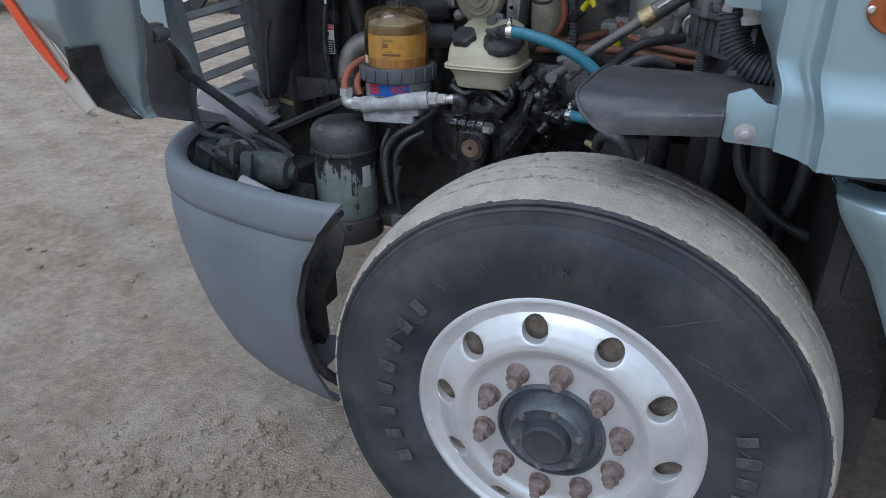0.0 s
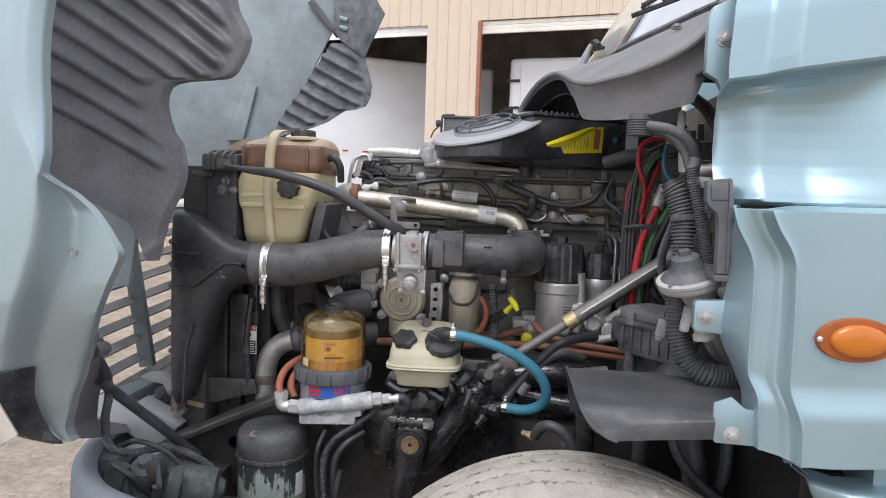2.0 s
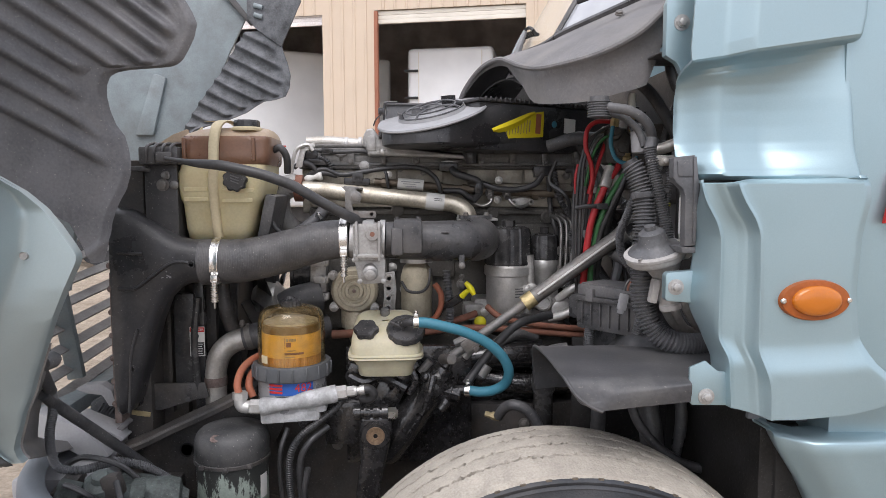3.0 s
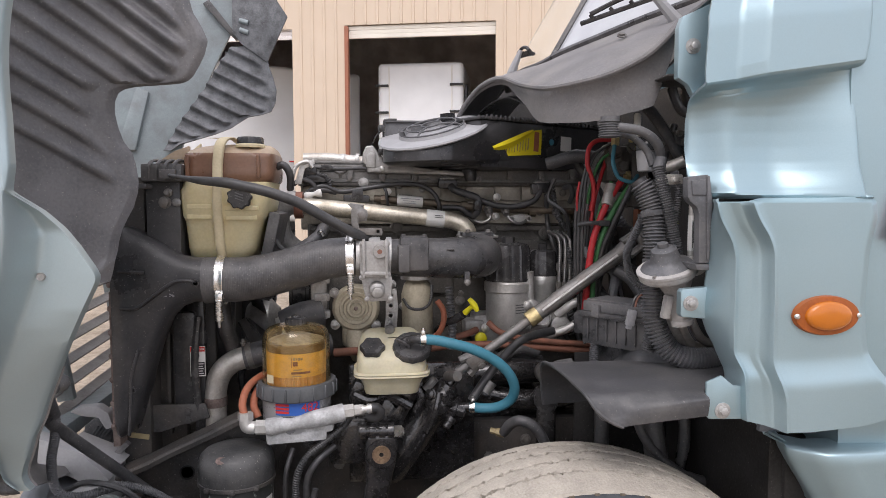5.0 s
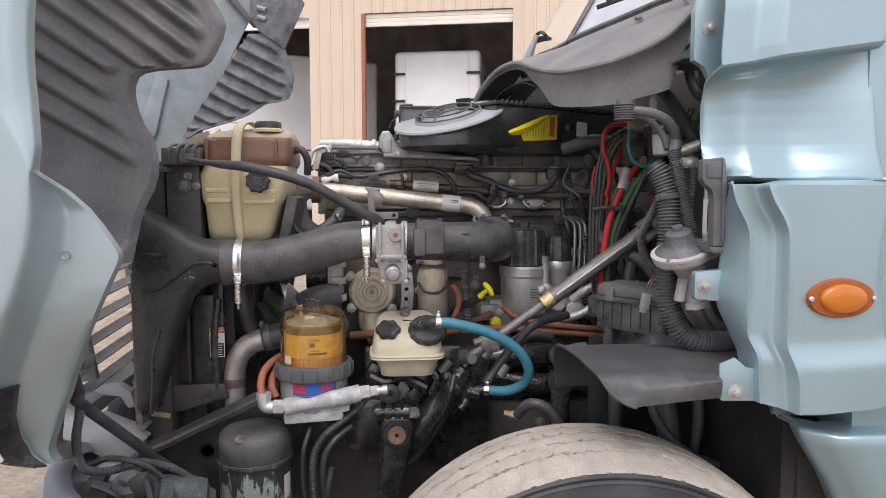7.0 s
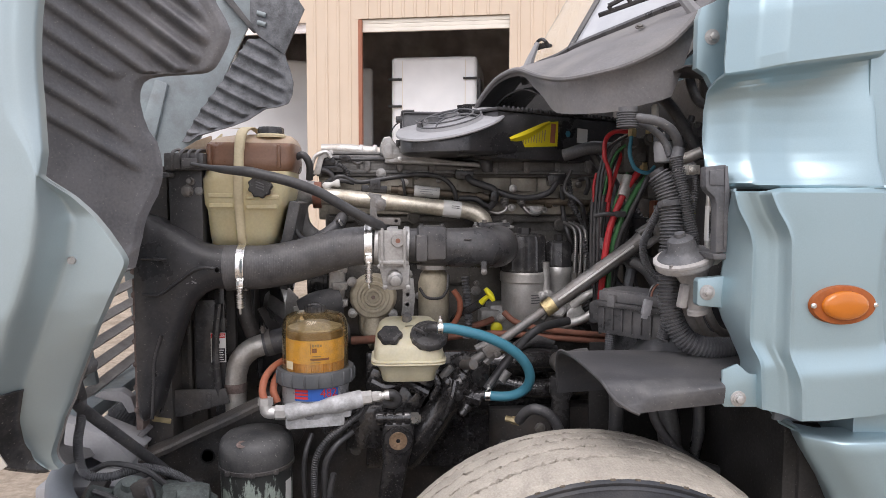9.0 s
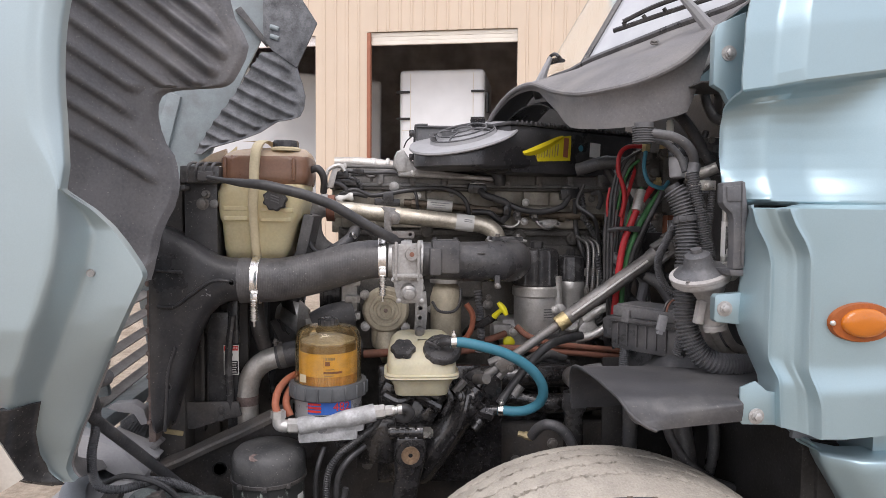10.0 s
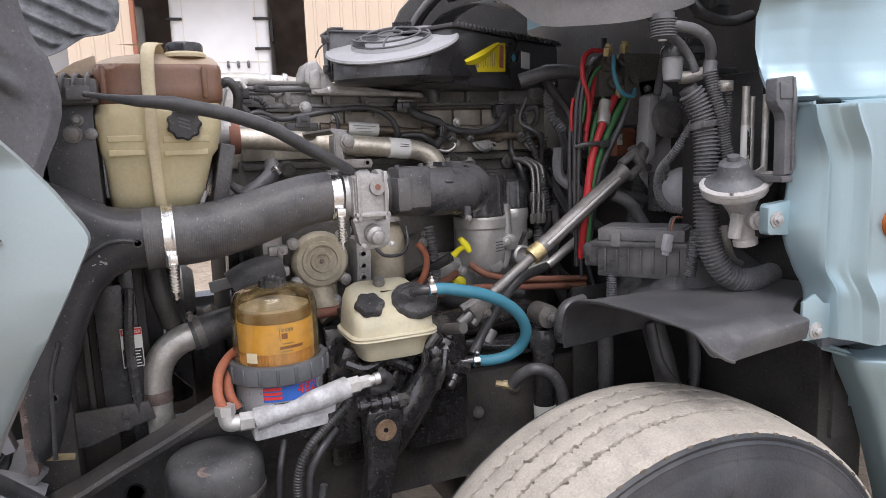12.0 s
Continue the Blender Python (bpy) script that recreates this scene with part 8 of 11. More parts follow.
    box(bm, (cx, 0.70, 1.0), (0.1, 0.1, 0.1), 0.008)
    box(bm, (cx, 0.73, 0.92), (0.14, 0.02, 0.24), 0.004)
    part("mount", bm, "frame", f)


build_fuel_filter()


# ---- power steering reservoir ----
def build_reservoir():
    r = thing("steering_reservoir", "cream plastic power steering reservoir with black caps", "reservoir")
    levels = [(1.046, 0.066, 0.575, 0.690, 0), (1.048, 0.070, 0.570, 0.696, 0), (1.056, 0.0725, 0.566, 0.703, 0), (1.070, 0.075, 0.562, 0.707, 0), (1.082, 0.081, 0.558, 0.709, 0), (1.0925, 0.0895, 0.553, 0.710, 0), (1.0945, 0.097, 0.545, 0.717, 0), (1.097, 0.0995, 0.542, 0.719, 0), (1.1005, 0.0985, 0.5435, 0.719, 0), (1.104, 0.0995, 0.542, 0.719, 0),
              (1.1065, 0.097, 0.545, 0.717, 0), (1.1075, 0.0925, 0.551, 0.712, 0), (1.125, 0.0915, 0.553, 0.710, 0.02), (1.137, 0.0895, 0.556, 0.706, 0.08), (1.146, 0.086, 0.562, 0.702, 0.20), (1.151, 0.080, 0.570, 0.695, 0.31), (1.1545, 0.068, 0.582, 0.683, 0.38), (1.156, 0.04, 0.605, 0.655, 0.40), (1.1565, 0.01, 0.625, 0.635, 0.40)]
    bm = B()
    rings = []
    for z, hx, y0, y1, tilt in levels:
        ring = []
        for k in range(160):
            t = 2 * math.pi * k / 160
            cx, sx = math.cos(t), math.sin(t)
            ex = math.copysign(abs(cx) ** 0.36, cx) * hx
            ey = math.copysign(abs(sx) ** 0.40, sx) * (y1 - y0) / 2 + (y0 + y1) / 2
            # a shallow channel between two raised halves, down the front and over the top
            ch = max(0.0, min(1.0, (0.0175 - abs(ex + 0.004)) / 0.006))
            if 1.112 < z and sx < 0:
                ey += 0.0065 * ch
            ring.append(bm.verts.new((-0.362 + ex, ey, z + tilt * (ey - 0.555) - (0.004 * ch if z > 1.14 else 0))))
        rings.append(ring)
    for p, q in zip(rings, rings[1:]):
        for k in range(160):
            j = (k + 1) % 160
            bm.faces.new((p[k], p[j], q[j], q[k]))
    bm.faces.new(rings[0][::-1])
    bm.faces.new(rings[-1])
    part("body", bm, "cream", r, "", 40)
    ax = (0, -0.55, 0.84)
    bm = B()
    lathe(bm, [(0.024, -0.01), (0.026, 0.0), (0.031, 0.003), (0.031, 0.013), (0.0285, 0.017), (0, 0.018)], (-0.412, 0.588, 1.162), ax, 60, lambda a: 1 + 0.075 * math.cos(6 * a + 0.3))
    part("dipstick_cap", bm, "blackgloss", r, "black six-lobed cap")
    bm = B()
    lathe(bm, [(0.040, -0.014), (0.045, -0.004), (0.0505, 0.0), (0.0505, 0.012), (0.047, 0.017), (0.034, 0.018), (0.032, 0.015), (0, 0.015)], (-0.309, 0.592, 1.160), ax, 120, lambda a: 1 + 0.014 * math.cos(12 * a))
    cap = part("filler_cap", bm, "blackgloss", r, "large black knurled cap")
    bm = B()
    box(bm, (-0.335, 0.57, 1.183), (0.035, 0.006, 0.008), 0.002, (30, 25, 0))
    box(bm, (-0.318, 0.568, 1.18), (0.006, 0.006, 0.03), 0.002, (30, 0, 0))
    part("cap_grip", bm, "black", cap)
    bm = B()
    tube(bm, [(-0.318, 0.575, 1.185), (-0.305, 0.56, 1.192), (-0.285, 0.55, 1.193)], 0.011, 12)
    part("cap_spout", bm, "blackgloss", r)
    bm = B()
    lathe(bm, [(0.012, -0.01), (0.014, 0.0), (0.012, 0.01), (0, 0.011)], (-0.365, 0.66, 1.20), (0, -0.3, 1), 14)
    part("breather", bm, "steel", r)
    bm = B()
    box(bm, (-0.36, 0.76, 1.12), (0.16, 0.1, 0.02), 0.004)
    box(bm, (-0.36, 0.73, 1.02), (0.12, 0.03, 0.1), 0.006)
    part("bracket", bm, "frame", r)
    h = thing("teal_return_hose", "teal rubber return hose with clamp ends", "hose")
    bm = B()
    tube(bm, [(-0.290, 0.549, 1.193), (-0.255, 0.548, 1.192), (-0.208, 0.545, 1.182), (-0.155, 0.545, 1.166), (-0.10, 0.55, 1.137), (-0.060, 0.558, 1.10), (-0.040, 0.57, 1.058), (-0.045, 0.588, 1.020), (-0.072, 0.605, 0.996), (-0.108, 0.62, 0.987), (-0.150, 0.632, 0.989)], 0.0135, 18, 10)
    part("hose_run", bm, "bluehose", h)
    for p, a in (((-0.283, 0.549, 1.193), (1, 0, 0)), ((-0.142, 0.63, 0.988), (1, -0.3, 0))):
        bm = B()
        lathe(bm, [(0.0135, -0.007), (0.0152, -0.007), (0.0152, 0.007), (0.0135, 0.007)], p, a, 20)
        box(bm, (p[0], p[1] - 0.004, p[2] + 0.018), (0.010, 0.010, 0.012), 0.002)
        bolt(bm, (p[0], p[1] - 0.002, p[2] + 0.022), (0, 0, 1), 0.0045, 0.008)
        part("hose_clamp", bm, "clamp", h, "bright band clamp")
    bm = B()
    tube(bm, [(-0.15, 0.632, 0.989), (-0.20, 0.65, 0.985)], 0.012, 10)
    part("hose_stub", bm, "grease", h)


build_reservoir()


# ---- steering shaft, gear and arm ----
def build_steering():
    s = thing("steering_shaft", "grey telescopic steering shaft with brass band", "steering shaft")
    a, b = Vector((-0.205, 0.625, 1.072)), Vector((0.45, 0.60, 1.545))
    bm = B()
    tube(bm, [tuple(a.lerp(b, t)) for t in (0.03, 0.2, 0.34)], 0.0125, 14)
    part("lower_tube", bm, "steel", s)
    bm = B()
    tube(bm, [tuple(a.lerp(b, t)) for t in (0.345, 0.5, 0.6, 0.70)], 0.0205, 18)
    part("upper_tube", bm, "steel", s)
    bm = B()
    tube(bm, [tuple(a.lerp(b, t)) for t in (0.325, 0.34, 0.365)], 0.0222, 18)
    part("brass_band", bm, "brass", s)
    bm = B()
    tube(bm, [tuple(a.lerp(b, t) + Vector((0.004, -0.019, 0.008))) for t in (0.37, 0.5, 0.68)], 0.004, 8)
    part("spline_strip", bm, "silver", s)
    bm = B()
    for t, off in ((0.06, 0.024), (0.06, -0.024), (-0.04, 0.024), (-0.04, -0.024)):
        p = a.lerp(b, t)
        q = a.lerp(b, t + (0.06 if t > 0 else -0.05))
        tube(bm, [tuple(p + Vector((-off * 0.55, 0.0, off * 0.8))), tuple(q + Vector((-off * 0.3, 0, off * 0.5)))], 0.011, 8)
    lathe(bm, [(0.014, -0.03), (0.014, 0.03)], tuple(a.lerp(b, 0.01)), (0.3, -0.8, 0.2), 12)
    box(bm, tuple(a.lerp(b, 0.105)), (0.05, 0.035, 0.035), 0.006, (0, -36, 0))
    bolt(bm, tuple(a.lerp(b, 0.105) + Vector((0.012, -0.02, -0.012))), (0.2, -1, 0), 0.008, 0.01)
    part("universal_joint", bm, "steel", s, "grimy steel universal joint")
    bm = B()
    tube(bm, [tuple(a.lerp(b, t)) for t in (0.70, 0.715, 0.73)], lambda u: 0.0205 + 0.004 * u, 16)
    for off in (0.022, -0.022):
        p, q = a.lerp(b, 0.73) + Vector((-off * 0.55, 0, off * 0.8)), a.lerp(b, 0.80) + Vector((-off * 0.5, 0, off * 0.75))
        tube(bm, [tuple(p), tuple(q)], 0.011, 8)
    lathe(bm, [(0.012, -0.034), (0.012, 0.034)], tuple(a.lerp(b, 0.79)), (-0.5, 0, 0.8), 12)
    tube(bm, [tuple(a.lerp(b, 0.79)), tuple(a.lerp(b, 0.85) + Vector((0.0, 0.02, 0.0))), tuple(a.lerp(b, 0.97) + Vector((0.02, 0.06, 0.0)))], 0.019, 14)
    part("upper_joint", bm, "steel", s, "dusty steel upper joint")
    bm = B()
    tube(bm, [(-0.145, 0.64, 1.003), (-0.10, 0.655, 1.06), (-0.045, 0.66, 1.125), (0.01, 0.67, 1.165), (0.10, 0.70, 1.18)], lambda u: 0.012, 12)
    part("pressure_line", bm, "wire", s)
    bm = B()
    tube(bm, [(-0.105, 0.652, 1.022), (-0.085, 0.655, 1.05)], 0.0155, 14)
    part("line_ferrule", bm, "steel", s)
    g = thing("steering_gear", "black greasy steering gear box with pitman arm", "steering gear")
    a0, a1 = Vector((-0.325, 0.675, 0.868)), Vector((-0.225, 0.665, 1.012))
    ax = (a1 - a0).normalized()
    bm = B()
    lathe(bm, [(0.0, -0.09), (0.040, -0.09), (0.047, -0.07), (0.049, 0.0), (0.049, 0.05), (0.046, 0.075), (0.046, 0.125), (0.050, 0.135), (0.056, 0.150), (0.056, 0.172), (0.048, 0.176)], tuple(a0), tuple(ax), 36)
    box(bm, (-0.385, 0.70, 0.93), (0.12, 0.09, 0.15), 0.02, (0, -30, 0))
    prism(bm, [(-0.372, 0.965), (-0.352, 0.985), (-0.285, 1.062), (-0.272, 1.054), (-0.30, 1.005), (-0.33, 0.95)], 0.640, 0.655, 0.004)
    part("gear_housing", bm, "grease", g)
    for k in range(5):
        bm = B()
        p = a0 + ax * (0.02 + 0.022 * k) + Vector((0.012, -0.0475, -0.008))
        box(bm, tuple(p), (0.018, 0.004, 0.006), 0.001, (0, -55, 0))
        part("cast_mark", bm, "grease", g)
    c = a0 + ax * 0.176
    u, v = Vector((ax.z, 0, -ax.x)), Vector((0, 1, 0))
    bm = B()
    lathe(bm, [(0.052, 0), (0.055, 0.002), (0.055, 0.012), (0.040, 0.016), (0.032, 0.018), (0.028, 0.040), (0.018, 0.044), (0.016, 0.060)], tuple(c), tuple(ax), 30)
    part("end_cover", bm, "grease", g)
    for k in range(8):
        a2 = 2 * math.pi * k / 8 + 0.2
        q = c + 0.047 * (math.cos(a2) * u + math.sin(a2) * v)
        bm = B()
        lathe(bm, [(0.008, -0.03), (0.008, 0.020), (0.0095, 0.020), (0.0095, 0.028), (0, 0.029)], tuple(q), tuple(ax), 6)
        part("cover_bolt", bm, "grease", g)
    for k, (p, d, r, h) in enumerate((((-0.205, 0.635, 0.985), (0.95, -0.2, -0.25), 0.015, 0.045), ((-0.198, 0.632, 0.962), (-0.6, -0.2, -0.75), 0.012, 0.034), ((-0.255, 0.625, 1.03), (-0.5, -0.8, 0.2), 0.013, 0.018), ((-0.235, 0.618, 0.995), (0, -1, 0), 0.016, 0.014))):
        bm = B()
        lathe(bm, [(r * 1.25, 0), (r * 1.25, h * 0.4), (r, h * 0.45), (r, h * 0.9), (r * 0.7, h), (0, h)], p, d, 14 if k else 6)
        part("port_plug", bm, "grease", g)
    arm = B()
    prism(arm, [(-0.430, 0.935), (-0.352, 0.935), (-0.346, 0.90), (-0.352, 0.86), (-0.366, 0.80), (-0.385, 0.70), (-0.40, 0.60), (-0.455, 0.60), (-0.445, 0.72), (-0.432, 0.82), (-0.436, 0.89)], 0.588, 0.635, 0.012, 3)
    lathe(arm, [(0.026, 0.0), (0.036, 0.0), (0.0405, -0.006), (0.042, -0.02), (0.042, -0.045)], (-0.391, 0.583, 0.884), (0, -1, 0), 32)
    part("pitman_arm", arm, "grease", g, "wet black pitman arm")
    bm = B()
    lathe(bm, [(0.0245, -0.004), (0.0245, 0.001), (0.0235, 0.002), (0.020, 0.0015), (0.006, 0.001), (0.005, -0.002), (0, -0.002)], (-0.391, 0.583, 0.884), (0, -1, 0), 28)
    part("sector_shaft", bm, "shaftend", g, "rusty tan shaft end")
    bm = B()
    tube(bm, [(-0.45, 0.600, 0.944), (-0.355, 0.600, 0.940)], 0.014, 12)
    for x in (-0.438, -0.413, -0.388, -0.366):
        lathe(bm, [(0.016, -0.009), (0.020, -0.008), (0.0205, 0.0), (0.020, 0.008), (0.016, 0.009)], (x, 0.600, 0.943), (1, 0, -0.03), 18)
    part("clamp_bolt", bm, "grease", g)
    bm = B()
    lathe(bm, [(0.017, 0), (0.017, 0.02), (0.011, 0.022), (0.011, 0.026), (0, 0.026)], (-0.357, 0.596, 0.940), (1, 0, -0.03), 6)
    part("clamp_nut", bm, "clamp", g, "bright hex nut")
    bm = B()
    tube(bm, [(-0.41, 0.58, 0.62), (-0.2, 0.56, 0.60), (0.0, 0.52, 0.58)], 0.02, 12)
    lathe(bm, [(0.03, -0.03), (0.035, 0), (0.03, 0.03)], (-0.425, 0.60, 0.625), (0, 1, 0), 18)
    part("drag_link", bm, "grease", g)
    bm = B()
    box(bm, (-0.30, 0.745, 0.92), (0.36, 0.03, 0.34), 0.01)
    part("gear_bracket", bm, "grease", g)
    for x, z in ((-0.258, 0.846), (-0.222, 0.882), (-0.44, 0.84), (-0.46, 0.93), (-0.31, 0.81), (-0.17, 0.93), (-0.18, 0.84)):
        bm = B()
        lathe(bm, [(0.018, 0), (0.018, 0.003), (0.012, 0.004), (0.012, 0.014), (0.009, 0.017), (0, 0.017)], (x, 0.73, z), (0, -1, 0), 8)
        part("bracket_bolt", bm, "grease", g)
    # cast valve blocks and lines between gear and reservoir
    bm = B()
    for x, z, w in ((-0.33, 1.015, 0.05), (-0.40, 1.02, 0.045), (-0.45, 1.04, 0.04), (-0.30, 1.04, 0.04)):
        box(bm, (x, 0.66, z), (w, 0.05, 0.05), 0.01, (0, 25, 0))
    tube(bm, [(-0.46, 0.63, 1.035), (-0.42, 0.62, 1.02), (-0.37, 0.62, 1.03), (-0.31, 0.62, 1.0)], 0.012, 8)
    tube(bm, [(-0.30, 0.60, 0.99), (-0.285, 0.595, 1.03), (-0.30, 0.60, 1.06)], 0.009, 8)
    tube(bm, [(-0.26, 0.60, 0.95), (-0.245, 0.59, 1.0), (-0.235, 0.60, 1.04)], 0.009, 8)
    part("valve_block", bm, "grease", g)


build_steering()


# ---- engine accessories ----
def build_accessories():
    p = thing("water_pump", "dusty beige cast water pump with round cover", "pump")
    c = (-0.458, 0.84, 1.238)
    bm = B()
    lathe(bm, [(0.068, 0.0), (0.070, 0.012), (0.066, 0.030), (0.060, 0.036), (0.048, 0.036), (0.046, 0.040), (0.038, 0.040), (0.036, 0.036), (0.028, 0.036), (0.026, 0.042), (0.018, 0.042), (0.016, 0.038), (0, 0.038)], c, (0, -1, 0), 44)
    box(bm, (-0.458, 0.86, 1.16), (0.085, 0.08, 0.09), 0.025, seg=3)
    tube(bm, [(-0.458, 0.84, 1.17), (-0.455, 0.82, 1.13), (-0.44, 0.80, 1.10)], 0.032, 16)
    pump = part("pump_body", bm, "beige", p)
    bm = B()
    lathe(bm, [(0.006, 0.038), (0.004, 0.041), (0, 0.041)], c, (0, -1, 0), 10)
    part("cover_screw", bm, "rust", p)
    for dx, dz in ((0.058, -0.052), (-0.06, -0.048), (-0.062, 0.045), (0.055, 0.055), (0.03, -0.10)):
        bm = B()
        lathe(bm, [(0.014, 0.01), (0.014, 0.03)], (c[0] + dx, c[1], c[2] + dz), (0, -1, 0), 14)
        bolt(bm, (c[0] + dx, c[1] - 0.03, c[2] + dz), (0, -1, 0), 0.0085, 0.010)
        part("pump_bolt", bm, "castalu", p)
    bm = B()
    box(bm, (-0.46, 0.93, 1.22), (0.20, 0.12, 0.22), 0.02)
    part("pump_housing", bm, "block", p, "oily dark pump housing")
    bm = B()
    box(bm, (-0.565, 0.86, 1.27), (0.05, 0.05, 0.14), 0.012)
    for z in (1.32, 1.27, 1.22):
        box(bm, (-0.555, 0.83, z), (0.045, 0.03, 0.022), 0.005)
        lathe(bm, [(0.010, 0), (0.010, 0.012), (0.006, 0.012), (0.006, 0.004), (0, 0.004)], (-0.55, 0.815, z), (0, -1, 0), 12)
    part("pump_mount", bm, "castalu", p)
    t = thing("oil_separator", "beige cylinder beside the water pump", "cylinder")
    bm = B()
    lathe(bm, [(0.03, 1.13), (0.046, 1.135), (0.048, 1.27), (0.04, 1.30), (0.028, 1.315), (0.028, 1.36)], (-0.275, 0.87, 0), (0, 0, 1), 30)
    part("body", bm, "beige", t)
    bm = B()
    lathe(bm, [(0.05, 1.315), (0.05, 1.327), (0.03, 1.328)], (-0.275, 0.87, 0), (0, 0, 1), 26)
    for dx in (-0.038, 0.03):
        bolt(bm, (-0.275 + dx, 0.83, 1.327), (0, 0, 1), 0.007, 0.008)
    part("top_flange", bm, "castalu", t)
    bm = B()
    tube(bm, [(-0.235, 0.82, 1.30), (-0.24, 0.80, 1.26), (-0.26, 0.80, 1.235), (-0.30, 0.81, 1.235), (-0.32, 0.83, 1.26)], 0.0045, 8, rib=(0.006, 0.001))
    part("sensor_lead", bm, "wire", t)
    # perforated link bracket
    bm = B()
    prism(bm, [(-0.372, 1.29), (-0.34, 1.295), (-0.335, 1.24), (-0.342, 1.16), (-0.36, 1.14), (-0.378, 1.15), (-0.372, 1.22)], 0.80, 0.815, 0.003)
    for k in range(5):
        lathe(bm, [(0.010, 0), (0.010, 0.006), (0.006, 0.006), (0.006, -0.004), (0, -0.004)], (-0.356 - 0.001 * k, 0.80, 1.275 - 0.029 * k), (0, -1, 0), 12)
    box(bm, (-0.355, 0.86, 1.22), (0.03, 0.10, 0.12), 0.006)
    single("link_bracket", bm, "castalu", "cast grey bracket with round holes on the engine", "bracket")
    # oil filters
    for nm, cx, cy, r, z0, z1, z2, n in (("oil_filter", 0.006, 0.885, 0.068, 1.185, 1.305, 1.420, 22), ("fuel_prefilter", 0.126, 0.925, 0.045, 1.20, 1.315, 1.396, 16)):
        o = thing(nm, "black ribbed canister cap on a silver filter body" if r > 0.05 else "small black-capped canister on a silver body", "filter", group="engine filter canisters")
        bm = B()
        lathe(bm, [(r, z1), (r * 1.03, z1 + 0.006), (r, z1 + 0.012), (r * 0.98, z2 - 0.02), (r * 0.9, z2 - 0.006), (r * 0.7, z2), (r * 0.34, z2 + 0.002)], (cx, cy, 0), (0, 0, 1), 132, lambda a, n=n: 1 + 0.05 * max(0.0, math.cos(n * a / 2)) ** 6)
        cap = part("cap", bm, "blackgloss", o, "black ribbed cap")
        bm = B()
        lathe(bm, [(r * 0.32, z2), (r * 0.32, z2 + 0.018), (r * 0.25, z2 + 0.02), (0, z2 + 0.02)], (cx, cy, 0), (0, 0, 1), 6)
        part("hex_top", bm, "blackgloss", cap)
        bm = B()
        lathe(bm, [(r * 0.8, z0 - 0.03), (r * 0.98, z0), (r * 1.0, z1 - 0.035), (r * 1.07, z1 - 0.03), (r * 1.07, z1 - 0.006), (r, z1)], (cx, cy, 0), (0, 0, 1), 40)
        part("body", bm, "silver", o, "dusty silver body")
        bm = B()
        box(bm, (cx, cy + r * 0.8, (z0 + z1) / 2), (r * 1.2, r * 1.2, z1 - z0), 0.008)
        part("mount", bm, "castalu", o)
        if r > 0.05:
            bm = B()
            rows = [[(cx + 0.0688 * math.sin(a), cy - 0.0688 * math.cos(a), z) for a in (0.1, 0.3, 0.5, 0.7)] for z in (1.205, 1.245)]
            sheet(bm, rows, 0.0008)
            lab = part("label", bm, "silver", o, "worn silver label")
            for k in range(4):
                bm = B()
                rows = [[(cx + 0.0698 * math.sin(a), cy - 0.0698 * math.cos(a), z) for a in (0.15, 0.35, 0.6)] for z in (1.211 + 0.008 * k, 1.214 + 0.008 * k)]
                sheet(bm, rows, 0.0004)
                part("text_bar", bm, "conduit", lab)
    # filter head casting, taps and plugs
    fh = thing("filter_head", "cast aluminium filter head with taps and plugs", "filter housing")
    bm = B()
    box(bm, (0.05, 0.93, 1.15), (0.30, 0.10, 0.10), 0.015)
    box(bm, (-0.10, 0.90, 1.16), (0.06, 0.08, 0.05), 0.01)
    tube(bm, [(0.06, 0.86, 1.16), (0.07, 0.85, 1.22), (0.068, 0.85, 1.28), (0.065, 0.85, 1.335)], 0.014, 12)
    lathe(bm, [(0.022, -0.02), (0.022, 0.03), (0.016, 0.034)], (0.07, 0.86, 1.23), (0, -1, 0), 16)
    lathe(bm, [(0.026, -0.02), (0.026, 0.03), (0.02, 0.034), (0.02, 0.02), (0, 0.02)], (0.105, 0.86, 1.19), (0, -1, 0.1), 16)
    lathe(bm, [(0.022, -0.02), (0.022, 0.035), (0.014, 0.038), (0, 0.038)], (0.02, 0.86, 1.17), (0, -1, 0.1), 6)
    lathe(bm, [(0.03, -0.02), (0.03, 0.03), (0.024, 0.033), (0, 0.033)], (0.16, 0.86, 1.17), (0, -1, 0), 14)
    part("head_casting", bm, "castalu", fh)
    for x, y, z in ((0.055, 0.83, 1.235), (-0.02, 0.85, 1.155), (-0.07, 0.85, 1.165), (0.14, 0.85, 1.13)):
        bm = B()
        bolt(bm, (x, y, z), (0, -1, 0), 0.010, 0.012)
        part("plug", bm, "silver", fh)
    bm = B()
    lathe(bm, [(0.018, 0), (0.018, 0.012), (0.012, 0.016), (0, 0.016)], (-0.085, 0.845, 1.135), (0, -1, 0), 14)
    part("yellow_cap", bm, "yellow", fh, "yellow protective cap")
    for x in (0.163, 0.180, 0.196):
        bm = B()
        tube(bm, [(x, 0.87, 1.27), (x + 0.001, 0.865, 1.33), (x + 0.003, 0.868, 1.40), (x + 0.001, 0.885, 1.435), (x - 0.014, 0.94, 1.452)], 0.0062, 10, rib=(0.006, 0.0009))
        line = part("steel_line", bm, "linesteel", fh, "dull braided steel line")
        for z in (1.275, 1.335):
            bm = B()
            lathe(bm, [(0.0092, 0), (0.0092, 0.020), (0.0075, 0.024)], (x, 0.868, z), (0, 0, 1), 6)
            part("line_nut", bm, "steel", line)
